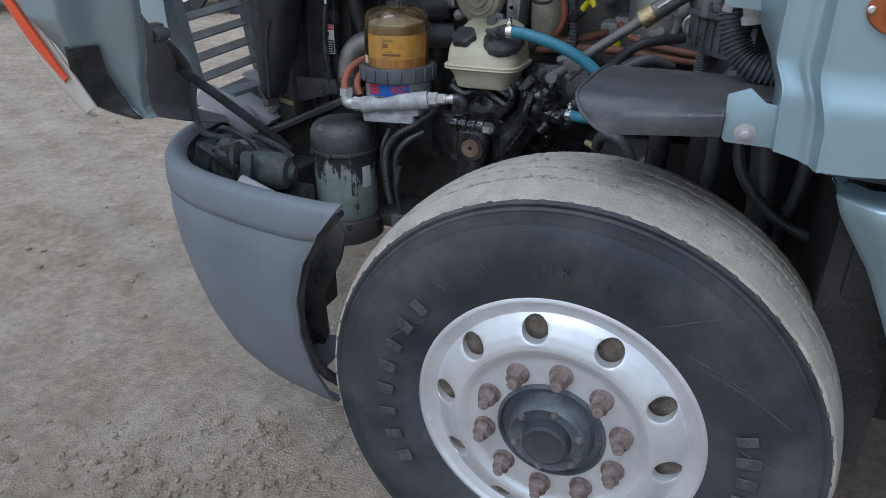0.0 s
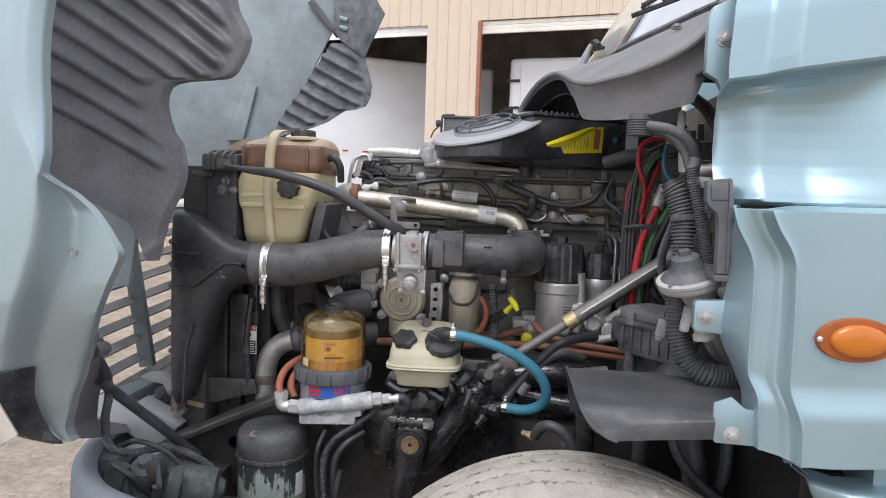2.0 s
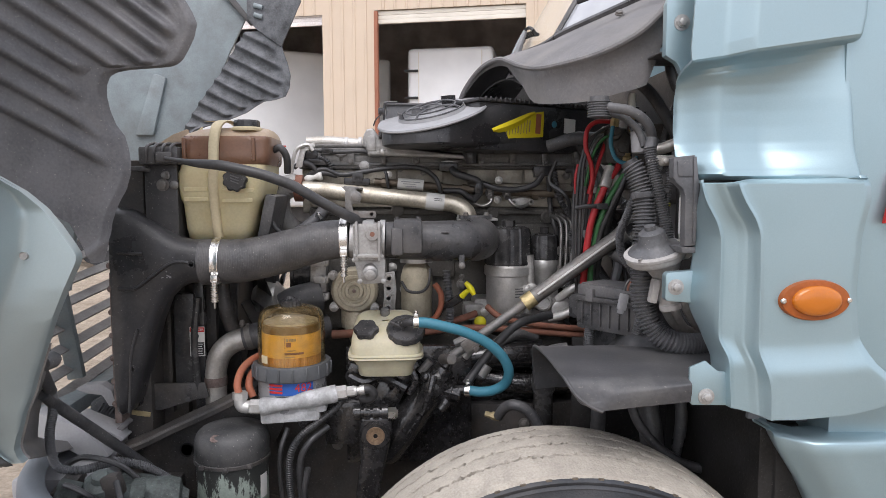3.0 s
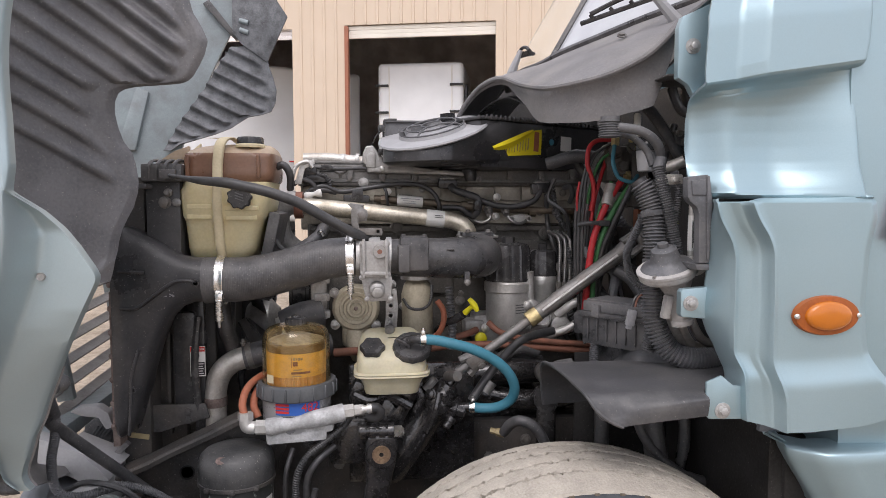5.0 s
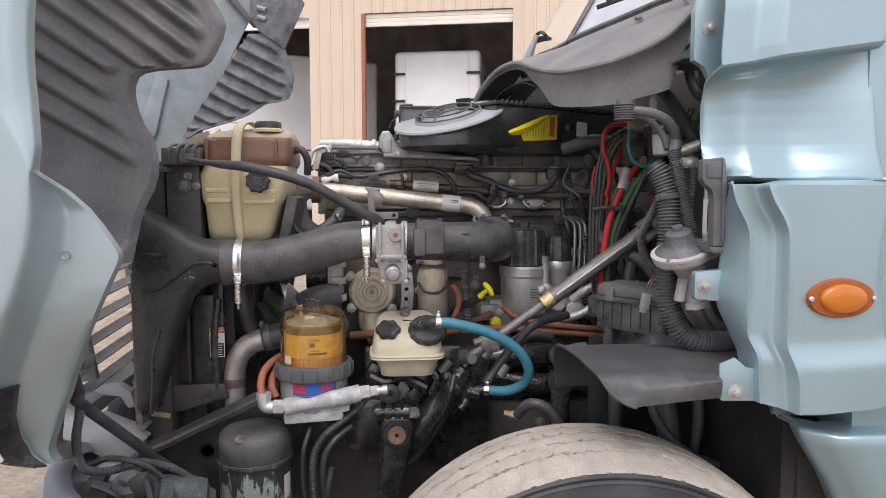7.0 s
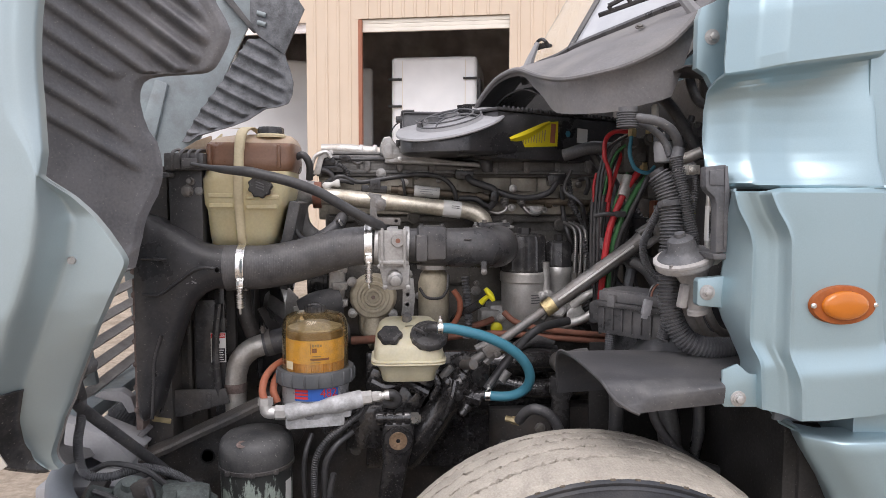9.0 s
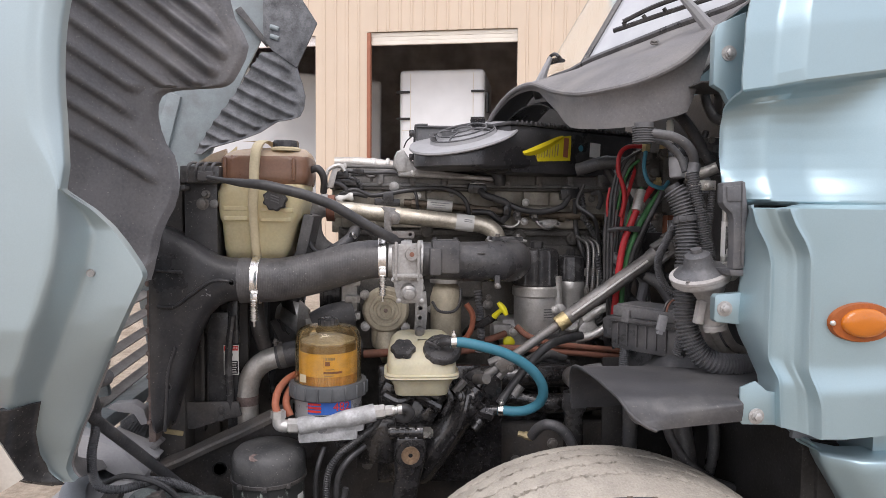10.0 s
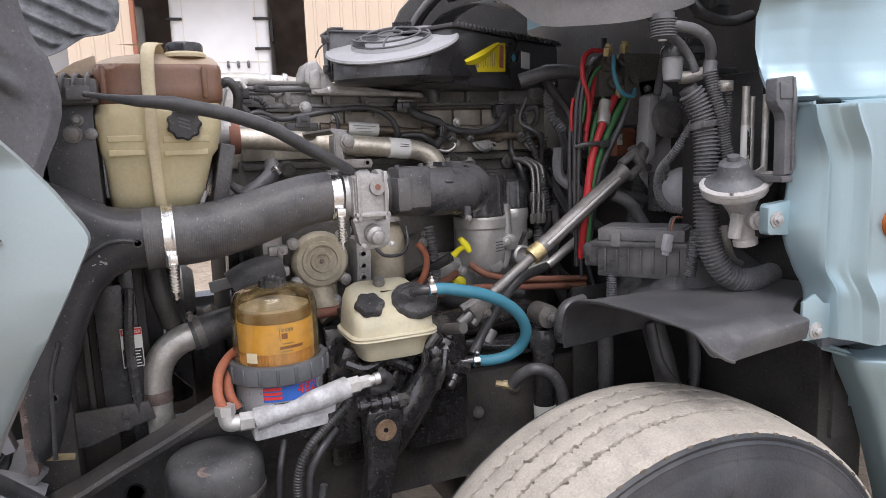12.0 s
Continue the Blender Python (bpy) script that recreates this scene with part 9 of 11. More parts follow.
    # dipstick
    d = thing("oil_dipstick", "bright yellow T-handled oil dipstick", "dipstick")
    bm = B()
    tube(bm, [(-0.142, 0.702, 1.275), (-0.128, 0.70, 1.258), (-0.118, 0.699, 1.240)], lambda s: 0.006 + 0.003 * math.sin(math.pi * s), 12)
    tube(bm, [(-0.130, 0.70, 1.255), (-0.140, 0.712, 1.245), (-0.150, 0.722, 1.232)], lambda s: 0.006 + 0.003 * s, 12)
    part("handle", bm, "yellow", d)
    bm = B()
    tube(bm, [(-0.155, 0.73, 1.226), (-0.18, 0.76, 1.205), (-0.20, 0.80, 1.19), (-0.21, 0.90, 1.15)], 0.012, 12)
    part("guide_tube", bm, "blackgloss", d)
    # hoses
    for nm, pts, r, mt, lb in (
        ("fuel_line", [(-0.225, 0.77, 1.262), (-0.208, 0.765, 1.235), (-0.207, 0.765, 1.20), (-0.222, 0.77, 1.165), (-0.25, 0.79, 1.14)], 0.0085, "orangehose", "bright orange fuel line by the engine"),
        ("fuel_line", [(-0.26, 0.80, 1.135), (-0.20, 0.80, 1.14), (-0.14, 0.80, 1.155), (-0.10, 0.82, 1.165)], 0.010, "brownhose", "brown fuel line beside the engine"),
        ("fuel_line", [(-0.30, 0.79, 1.11), (-0.18, 0.79, 1.125), (-0.05, 0.79, 1.125), (0.10, 0.79, 1.112), (0.28, 0.79, 1.095)], 0.0105, "brownhose", "brown fuel line beside the engine"),
        ("fuel_line", [(-0.07, 0.80, 1.19), (-0.04, 0.78, 1.165), (0.02, 0.78, 1.145), (0.12, 0.785, 1.13), (0.28, 0.785, 1.115)], 0.009, "brownhose", "brown fuel line beside the engine"),
        ("fuel_line", [(-0.52, 0.78, 1.115), (-0.46, 0.77, 1.12), (-0.40, 0.77, 1.12)], 0.012, "brownhose", "brown fuel line behind the filter"),
        ("loom", [(-0.19, 0.78, 1.30), (-0.185, 0.77, 1.24), (-0.18, 0.77, 1.18), (-0.185, 0.78, 1.12)], 0.011, "conduit", "corrugated black wiring loom on the engine"),
        ("coolant_pipe", [(0.08, 0.80, 1.10), (0.02, 0.79, 1.11), (-0.04, 0.77, 1.085), (-0.06, 0.76, 1.05)], 0.018, "rubber", "black coolant pipe low on the engine"),
        ("braided_hose", [(0.12, 0.82, 1.145), (0.17, 0.80, 1.165), (0.22, 0.80, 1.195), (0.27, 0.81, 1.22)], 0.013, "silver", "braided steel hose beside the filters"),
        ("braided_hose", [(0.15, 0.84, 1.20), (0.19, 0.82, 1.235), (0.24, 0.83, 1.25), (0.30, 0.86, 1.24)], 0.013, "silver", "braided steel hose beside the filters"),
    ):
        bm = B()
        tube(bm, pts, r, 10, rib=(0.009, 0.003) if nm == "loom" else None)
        single(nm, bm, mt, lb, "hose")
    # lower dark clutter of hoses below the reservoir
    for pts, r, mt in (([(-0.28, 0.80, 1.05), (-0.15, 0.78, 1.04), (0.0, 0.78, 1.05), (0.1, 0.8, 1.04)], 0.035, "grease"), ([(-0.1, 0.80, 0.98), (0.05, 0.78, 0.96), (0.25, 0.8, 0.97)], 0.03, "grease"), ([(-0.14, 0.85, 1.10), (-0.02, 0.83, 1.07), (0.1, 0.83, 1.06)], 0.02, "rubber")):
        bm = B()
        tube(bm, pts, r, 12)
        single("engine_pipe", bm, mt, "black greasy pipe low on the engine", "pipe")
    # starter and alternator-like dark masses low on the block
    bm = B()
    lathe(bm, [(0.05, -0.14), (0.07, -0.13), (0.07, 0.10), (0.045, 0.12), (0.045, 0.2)], (-0.02, 0.88, 0.93), (1, 0, 0.05), 28)
    single("starter_motor", bm, "grease", "black greasy starter motor under the filters", "starter motor")


build_accessories()


# ---- coolant elbow and air dryer ----
def build_front_low():
    e = thing("coolant_elbow", "corroded aluminium coolant elbow with clamp", "pipe")
    bm = B()
    tube(bm, [(-0.845, 0.74, 0.90), (-0.845, 0.74, 0.98), (-0.843, 0.74, 1.03), (-0.828, 0.742, 1.075), (-0.795, 0.745, 1.105), (-0.745, 0.75, 1.12)], 0.0305, 22)
    part("elbow_pipe", bm, "elbow", e)
    bm = B()
    tube(bm, [(-0.845, 0.74, 1.01), (-0.845, 0.74, 0.985)], 0.0325, 22)
    part("rust_band", bm, "rust", e, "rusty band")
    bm = B()
    tube(bm, [(-0.765, 0.748, 1.115), (-0.70, 0.755, 1.128), (-0.62, 0.79, 1.13), (-0.54, 0.83, 1.13)], 0.035, 20)
    part("rubber_hose", bm, "rubber", e)
    bm = B()
    lathe(bm, [(0.036, -0.008), (0.0378, -0.008), (0.0378, 0.008), (0.036, 0.008)], (-0.748, 0.75, 1.12), (1, 0.05, 0.25), 28)
    bolt(bm, (-0.765, 0.735, 1.157), (0, 0, 1), 0.007, 0.01)
    lathe(bm, [(0.005, 0), (0.005, 0.02)], (-0.765, 0.735, 1.15), (0, 0, 1), 8)
    part("band_clamp", bm, "steel", e)
    bm = B()
    tube(bm, [(-0.56, 0.84, 1.22), (-0.62, 0.82, 1.21), (-0.66, 0.82, 1.19)], 0.045, 18)
    part("upper_hose_end", bm, "rubber", e)
    dr = thing("air_dryer", "air dryer canister with black cap and flaking grey-green paint", "air dryer")
    cx, cy = -0.753, 0.545
    bm = B()
    lathe(bm, [(0.0905, 0.855), (0.0925, 0.858), (0.0925, 0.895), (0.0910, 0.908), (0.086, 0.921), (0.077, 0.930), (0.062, 0.936), (0.040, 0.940), (0.0, 0.942)], (cx, cy, 0), (0, 0, 1), 48)
    cap = part("cap", bm, "dryercap", dr, "black domed cap with chips")
    bm = B()
    rows = [[(cx - 0.022 + 0.013 * math.cos(a) * s, cy - 0.075 + 0.010 * math.sin(a) * s, 0.9285 + 0.006 * s * math.sin(a)) for a in (2 * math.pi * k / 9 for k in range(10))] for s in (0.1, 1.0)]
    sheet(bm, rows, 0.001)
    part("rust_patch", bm, "rust", cap, "rust-brown chip")
    bm = B()
    lathe(bm, [(0.082, 0.66), (0.088, 0.67), (0.0885, 0.85), (0.0925, 0.853), (0.0925, 0.861), (0.088, 0.863)], (cx, cy, 0), (0, 0, 1), 48)
    part("canister", bm, "dryer", dr, "flaking grey-green canister")
    bm = B()
    lathe(bm, [(0.0935, 0.852), (0.0945, 0.853), (0.0945, 0.861), (0.0935, 0.862)], (cx, cy, 0), (0, 0, 1), 48)
    for a in (-2.2, -1.5, -0.9):
        box(bm, (cx + 0.096 * math.cos(a), cy + 0.096 * math.sin(a), 0.857), (0.012, 0.012, 0.012), 0.003)
    part("band", bm, "frame", dr)
    bm = B()
    a0 = -0.35
    rows = [[(cx + 0.0892 * math.cos(a0 + t), cy + 0.0892 * math.sin(a0 + t), z) for t in (-0.16, -0.05, 0.05, 0.16)] for z in (0.76, 0.82)]
    sheet(bm, rows, 0.0006)
    part("label", bm, "white", dr)
    bm = B()
    lathe(bm, [(0.07, 0.58), (0.10, 0.60), (0.10, 0.645), (0.09, 0.662)], (cx, cy, 0), (0, 0, 1), 28)
    box(bm, (cx + 0.1, cy + 0.1, 0.64), (0.16, 0.16, 0.04), 0.01)
    for k in range(6):
        a = k * 1.05
        bolt(bm, (cx + 0.092 * math.cos(a), cy + 0.092 * math.sin(a), 0.648), (0, 0, 1), 0.008, 0.008)
    part("base", bm, "frame", dr)
    bm = B()
    prism(bm, [(-0.845, 0.955), (-0.645, 0.965), (-0.64, 0.90), (-0.66, 0.86), (-0.84, 0.86)], 0.64, 0.652, 0.004)
    part("mount_plate", bm, "frame", dr)
    # frame horn: dark plate with a hole, its flange running up to the filter
    horn = thing("frame_horn", "black frame horn plate with a round hole", "frame plate")
    bm = B()
    prism(bm, [(-1.05, 0.845), (-0.99, 0.868), (-0.92, 0.902), (-0.84, 0.936), (-0.76, 0.972), (-0.70, 1.00), (-0.70, 0.80), (-0.78, 0.70), (-1.05, 0.70)], 0.655, 0.670, 0.004)
    part("web", bm, "frame", horn)
    bm = B()
    path = [Vector((-1.06, 0, 0.850)), Vector((-0.985, 0, 0.880)), Vector((-0.915, 0, 0.914)), Vector((-0.842, 0, 0.946)), Vector((-0.766, 0, 0.982)), Vector((-0.70, 0, 1.012))]
    rows = [[(v.x, 0.587, v.z - 0.012), (v.x, 0.585, v.z), (v.x, 0.592, v.z + 0.007), (v.x, 0.66, v.z + 0.010)] for v in path]
    sheet(bm, rows, 0.006)
    part("flange", bm, "frame", horn, "rounded edge flange with scuffed paint")
    bm = B()
    lathe(bm, [(0.020, 0), (0.020, 0.003), (0.0155, 0.003), (0.0155, -0.006), (0, -0.006)], (-0.902, 0.655, 0.832), (0, -1, 0), 22)
    part("hole", bm, "darkprint", horn)
    # air lines beside the dryer
    for pts, r, mt in (([(-0.60, 0.52, 0.72), (-0.605, 0.51, 0.80), (-0.60, 0.505, 0.87), (-0.575, 0.51, 0.915), (-0.53, 0.53, 0.945), (-0.49, 0.54, 0.975), (-0.47, 0.545, 1.0)], 0.0085, "conduit"),
                       ([(-0.575, 0.53, 0.72), (-0.58, 0.52, 0.80), (-0.575, 0.515, 0.86), (-0.55, 0.52, 0.90), (-0.51, 0.55, 0.925)], 0.0085, "wire"),
                       ([(-0.63, 0.56, 0.72), (-0.635, 0.55, 0.80), (-0.63, 0.54, 0.87), (-0.615, 0.56, 0.92)], 0.0065, "wire"),
                       ([(-0.56, 0.50, 0.70), (-0.565, 0.49, 0.78), (-0.555, 0.49, 0.84)], 0.0075, "wire")):
        bm = B()
        tube(bm, pts, r, 10, rib=(0.006, 0.0018) if mt == "conduit" else None)
        single("air_line", bm, "wire", "black air line bending past the dryer", "hose")
    bm = B()
    box(bm, (-0.56, 0.56, 0.945), (0.06, 0.04, 0.03), 0.008, (0, -30, 0))
    lathe(bm, [(0.012, 0), (0.012, 0.03)], (-0.54, 0.55, 0.955), (0.4, -0.2, 0.6), 8)
    box(bm, (-0.48, 0.66, 0.90), (0.10, 0.05, 0.12), 0.015)
    single("hose_junction", bm, "grease", "dark hose junction between dryer and steering arm", "fitting")
    bm = B()
    tube(bm, [(-0.565, 0.49, 0.66), (-0.565, 0.49, 0.70)], 0.018, 12)
    single("line_end", bm, "conduit", "grey hose end fitting", "fitting")
    # valves and hinge hardware in the bumper corner
    v = thing("hood_pivot", "dirty cast hood pivot and valve in the bumper corner", "hinge")
    bm = B()
    box(bm, (-0.975, 0.40, 0.795), (0.15, 0.13, 0.13), 0.035, (0, 8, 12), 4)
    lathe(bm, [(0.030, -0.055), (0.046, -0.050), (0.050, -0.02), (0.050, 0.03), (0.044, 0.05), (0.026, 0.056), (0.018, 0.07), (0, 0.07)], (-0.885, 0.375, 0.825), (1, 0.25, -0.1), 26)
    lathe(bm, [(0.040, 0), (0.044, 0.02), (0.034, 0.045), (0.020, 0.052), (0.016, 0.066), (0, 0.066)], (-0.995, 0.36, 0.845), (0.1, -0.5, 1), 22)
    prism(bm, [(-1.06, 0.775), (-0.99, 0.735), (-0.88, 0.735), (-0.86, 0.765), (-0.95, 0.79), (-1.05, 0.82)], 0.325, 0.345, 0.006)
    tube(bm, [(-1.04, 0.34, 0.86), (-1.03, 0.33, 0.80), (-1.0, 0.33, 0.765)], 0.012, 8)
    box(bm, (-0.97, 0.42, 0.66), (0.10, 0.10, 0.16), 0.01)
    part("pivot_casting", bm, "patina", v, "grey-green painted iron casting")
    bm = B()
    box(bm, (-1.085, 0.34, 0.81), (0.05, 0.05, 0.055), 0.008, (0, 0, 20))
    tube(bm, [(-1.10, 0.33, 0.79), (-1.07, 0.315, 0.775), (-1.03, 0.31, 0.775)], 0.012, 10)
    part("side_valve", bm, "farliner", v)
    for k, (c, s, rot) in enumerate((((-1.06, 0.33, 0.86), (0.05, 0.03, 0.06), (0, 20, 10)), ((-0.96, 0.33, 0.88), (0.04, 0.03, 0.05), (0, -15, 0)), ((-0.90, 0.30, 0.86), (0.03, 0.03, 0.07), (0, 10, 20)), ((-1.10, 0.42, 0.84), (0.04, 0.10, 0.03), (10, 0, 0)))):
        bm = B()
        box(bm, c, s, 0.006, rot)
        part("pivot_plate", bm, "frame" if k % 2 else "patina", v)
    for pts in ([(-1.08, 0.36, 0.86), (-1.05, 0.31, 0.89), (-1.0, 0.30, 0.87), (-0.98, 0.33, 0.82)], [(-0.94, 0.30, 0.90), (-0.92, 0.27, 0.87), (-0.93, 0.29, 0.81)], [(-1.12, 0.45, 0.88), (-1.06, 0.42, 0.91), (-0.98, 0.40, 0.90), (-0.93, 0.40, 0.86)]):
        bm = B()
        tube(bm, pts, 0.007, 8)
        part("pivot_hose", bm, "wire", v)
    for k in range(5):
        bm = B()
        bolt(bm, (-1.03 + 0.035 * k, 0.338 + 0.01 * (k % 2), 0.80 + 0.02 * (k % 3)), (0, -1, 0.3), 0.010, 0.014)
        part("pivot_bolt", bm, "steel", v)
    bm = B()
    lathe(bm, [(0.016, -0.06), (0.0175, -0.058), (0.0175, 0.058), (0.014, 0.06), (0.014, 0.04), (0, 0.04)], (-0.80, 0.22, 0.83), (1, 0.15, -0.45), 18)
    single("white_tube", bm, "flange", "short pale plastic tube lying in the bumper corner", "tube")


build_front_low()


# ---- air cleaner ----
def build_air_cleaner():
    """Black intake box, built along its own axis and set slantwise over the engine."""
    a = thing("air_cleaner", "black air cleaner box with a grey inlet flange", "air cleaner")
    turn = math.radians(29)
    up = Matrix.Rotation(-turn, 3, "Z") @ Vector((-0.225, -0.30, 0.93)).normalized()
    top = lambda x, y: -(up.x * x + up.y * y) / up.z
    bm = B()
    box(bm, (0.36, 0.03, -0.038), (0.56, 0.318, 0.145), 0.018)
    part("box_body", bm, "duct", a)
    bm = B()
    box(bm, (0.36, 0.03, 0.037), (0.57, 0.328, 0.010), 0.003)
    part("box_lid", bm, "duct", a)
    bm = B()
    for k in range(30):
        box(bm, (0.10 + 0.018 * k, -0.135, 0.040), (0.004, 0.008, 0.012), 0.001)
    part("lid_rib", bm, "duct", a)
    # rounded inlet end under the flange, flat below, its top following the flange
    out = [(0.150 * math.cos(t), 0.150 * math.sin(t)) for t in (math.radians(80 + 5 * k) for k in range(37))] + [(0.16, -0.132), (0.26, -0.128), (0.26, 0.14), (0.10, 0.148)]
    bm = B()
    rings = []
    for f, inset in ((0.0, 0.022), (0.05, 0.008), (0.14, 0.0), (0.92, 0.0), (1.0, 0.004)):
        ring = []
        for x, y in out:
            d = math.hypot(x, y) or 1
            xx, yy = x - x / d * inset, y - y / d * inset
            hi = min(0.03, top(xx, yy) - 0.002)
            ring.append(bm.verts.new((xx, yy, -0.100 + (hi + 0.100) * f)))
        rings.append(ring)
    n = len(out)
    for p, q in zip(rings, rings[1:]):
        for k in range(n):
            bm.faces.new((p[k], p[(k + 1) % n], q[(k + 1) % n], q[k]))
    bm.faces.new(rings[0][::-1])
    part("inlet_body", bm, "duct", a, "", 40)
    bm = B()
    lathe(bm, [(0.100, -0.004), (0.104, -0.006), (0.158, -0.004), (0.166, -0.006), (0.169, -0.002), (0.166, 0.003), (0.104, 0.003), (0.101, 0.012), (0.097, 0.012), (0.096, -0.03)], (0, 0, 0), tuple(up), 80)
    part("inlet_flange", bm, "flange", a, "flat grey round inlet flange")
    q = Vector((0, 0, 1)).rotation_difference(up)
    P = lambda r, t, h: tuple(q @ Vector((r * math.cos(t), r * math.sin(t), h)))
    for r, h in ((0.030, 0.024), (0.075, 0.022), (0.098, 0.014)):
        bm = B()
        tube(bm, [P(r, 2 * math.pi * k / 32, h) for k in range(33)], 0.0026, 6, 2)
        part("grille_ring", bm, "conduit", a)
    for k in range(4):
        t = math.pi / 2 * k + 0.5
        bm = B()
        tube(bm, [P(0.03, t, 0.024), P(0.075, t, 0.022), P(0.100, t, 0.013)], 0.0028, 6, 4)
        part("grille_spoke", bm, "conduit", a)
    for t0 in (0.1, 2.6):
        bm = B()
        pts = [(P(0.097, t0 + 0.06 * k, 0.004), P(0.101, t0 + 0.06 * k, 0.030)) for k in range(10)]
        sheet(bm, [[u for u, v in pts], [v for u, v in pts]], 0.003)
        part("inlet_fin", bm, "duct", a)
    bm = B()
    lathe(bm, [(0.0, -0.022), (0.096, -0.022), (0.096, -0.030)], (0, 0, 0), tuple(up), 40)
    part("inlet_hole", bm, "collar", a)
    # upright end cover with a bead and two latches, square to the truck
    seat = Matrix.Translation((-0.225, 0.886, 1.756)) @ Matrix.Rotation(turn, 4, "Z")
    bm = B()
    box(bm, (-0.300, 1.000, 1.735), (0.130, 0.08, 0.118), 0.008)
    box(bm, (-0.300, 0.998, 1.795), (0.138, 0.09, 0.006), 0.002)
    bm.transform(seat.inverted())
    part("end_cover", bm, "conduit", a, "dusty grey end cover")
    bm = B()
    tube(bm, [(-0.33, 0.955, 1.800), (-0.362, 0.955, 1.799), (-0.369, 0.955, 1.79), (-0.371, 0.955, 1.745), (-0.371, 0.955, 1.69), (-0.365, 0.955, 1.678), (-0.34, 0.955, 1.672)], 0.0035, 8)
    bm.transform(seat.inverted())
    part("cover_bead", bm, "wire", a)
    for z in (1.772, 1.699):
        bm = B()
        box(bm, (-0.378, 0.950, z), (0.020, 0.012, 0.020), 0.003)
        bolt(bm, (-0.380, 0.944, z), (0, -1, 0), 0.0055, 0.006)
        tube(bm, [(-0.378, 0.952, z - 0.008), (-0.395, 0.955, z - 0.024), (-0.404, 0.96, z - 0.044)], 0.0022, 6)
        bm.transform(seat.inverted())
        part("latch", bm, "black", a)
    bm = B()
    tube(bm, [(0.12, -0.02, -0.10), (0.12, -0.03, -0.125), (0.122, -0.03, -0.145)], lambda u: 0.024 - 0.008 * u, 14)
    part("drain_boot", bm, "wire", a)
    # yellow sticker with its top peeled over
    face = -0.1300
    n, rows = 14, []
    for k in range(n + 1):
        u = k / n
        x = 0.112 + 0.208 * u
        lo, hi = -0.077 + 0.014 * u, interp([(0, -0.054), (0.10, -0.046), (0.72, 0.006), (1, 0.015)], u)
        rows.append([(x, face - 0.001, lo), (x + 0.002, face - 0.0015, (lo + hi) / 2), (x + 0.002, face - 0.002 - 0.003 * (1 - u), hi)])
    bm = B()
    sheet(bm, rows, 0.0008)
    st = part("warning_sticker", bm, "sticker", a, "yellow warning sticker with a peeled corner")
    rows = []
    for k in range(n + 1):
        u = k / n
        x = 0.122 + 0.16 * u
        hi = interp([(0, -0.048), (0.85, 0.004), (1, 0.010)], u)
        w = 0.004 + 0.020 * math.sin(math.pi * min(1, u * 0.9 + 0.1))
        rows.append([(x + 0.006, face - 0.003, hi - w), (x, face - 0.010, hi - w * 0.4), (x - 0.002, face - 0.006, hi + 0.002)])
    bm = B()
    sheet(bm, rows, 0.0008)
    part("peeled_corner", bm, "sticker", st)
    for x in (0.120, 0.150):
        for k in range(3):
            bm = B()
            box(bm, (x, face - 0.0022, -0.071 + 0.0085 * k), (0.013, 0.001, 0.0035), 0, (0, -45, 0))
            part("hazard_stripe", bm, "darkprint", st)
    for k in range(3):
        bm = B()
        box(bm, (0.134 + 0.004 * k, face - 0.0022, -0.062), (0.0022, 0.001, 0.022), 0, (0, 6, 0))
        part("text_bar", bm, "darkprint", st)
    for k in range(9):
        bm = B()
        h = 0.022 + 0.0035 * k
        box(bm, (0.178 + 0.011 * k, face - 0.0022, -0.064 + h / 2 + 0.0008 * k), (0.0016 if k % 4 else 0.0035, 0.001, h * (0.9 if k % 2 else 0.7)), 0, (0, 6, 0))
        part("text_bar", bm, "tape", st)
    bm = B()
    box(bm, (0.300, face - 0.0023, -0.024), (0.020, 0.001, 0.060), 0, (0, 4, 0))
    part("sticker_panel", bm, "orangehose", st)
    bm = B()
    box(bm, (0.430, face - 0.0008, -0.025), (0.046, 0.002, 0.046), 0, (0, 2, 0))
    part("white_label", bm, "white", a, "square worn white label")
    bm = B()
    lathe(bm, [(0.0, 0.002), (0.010, 0.002), (0.010, 0)], (0.366, face, -0.022), (0, -1, 0), 14)
    part("printed_logo", bm, "bluehose", a)
    a.matrix_world = Matrix.Translation((-0.225, 0.886, 1.756)) @ Matrix.Rotation(turn, 4, "Z")
    # cast support under the inlet end
    sup = thing("support_casting", "pale cast bracket under the air cleaner", "bracket")
    bm = B()
    prism(bm, [(-0.422, 1.637), (-0.424, 1.658), (-0.438, 1.668), (-0.435, 1.697), (-0.425, 1.718), (-0.404, 1.721), (-0.390, 1.700), (-0.375, 1.686), (-0.366, 1.666), (-0.300, 1.660), (-0.212, 1.647), (-0.118, 1.641), (-0.118, 1.626), (-0.212, 1.631)], 0.950, 1.06, 0.006, 3)
    prism(bm, [(-0.416, 1.646), (-0.372, 1.655), (-0.215, 1.640), (-0.215, 1.635), (-0.41, 1.640)], 0.944, 0.952, 0.002)
    part("body", bm, "castalu", sup)
    bm = B()
    prism(bm, [(-0.426, 1.652), (-0.424, 1.692), (-0.408, 1.700), (-0.396, 1.694), (-0.396, 1.652)], 0.946, 0.957, 0.003)
    part("front_pad", bm, "castalu", sup)
    bm = B()
    bolt(bm, (-0.375, 0.952, 1.648), (0, -1, 0), 0.008, 0.010)
    part("bolt", bm, "silver", sup)


build_air_cleaner()


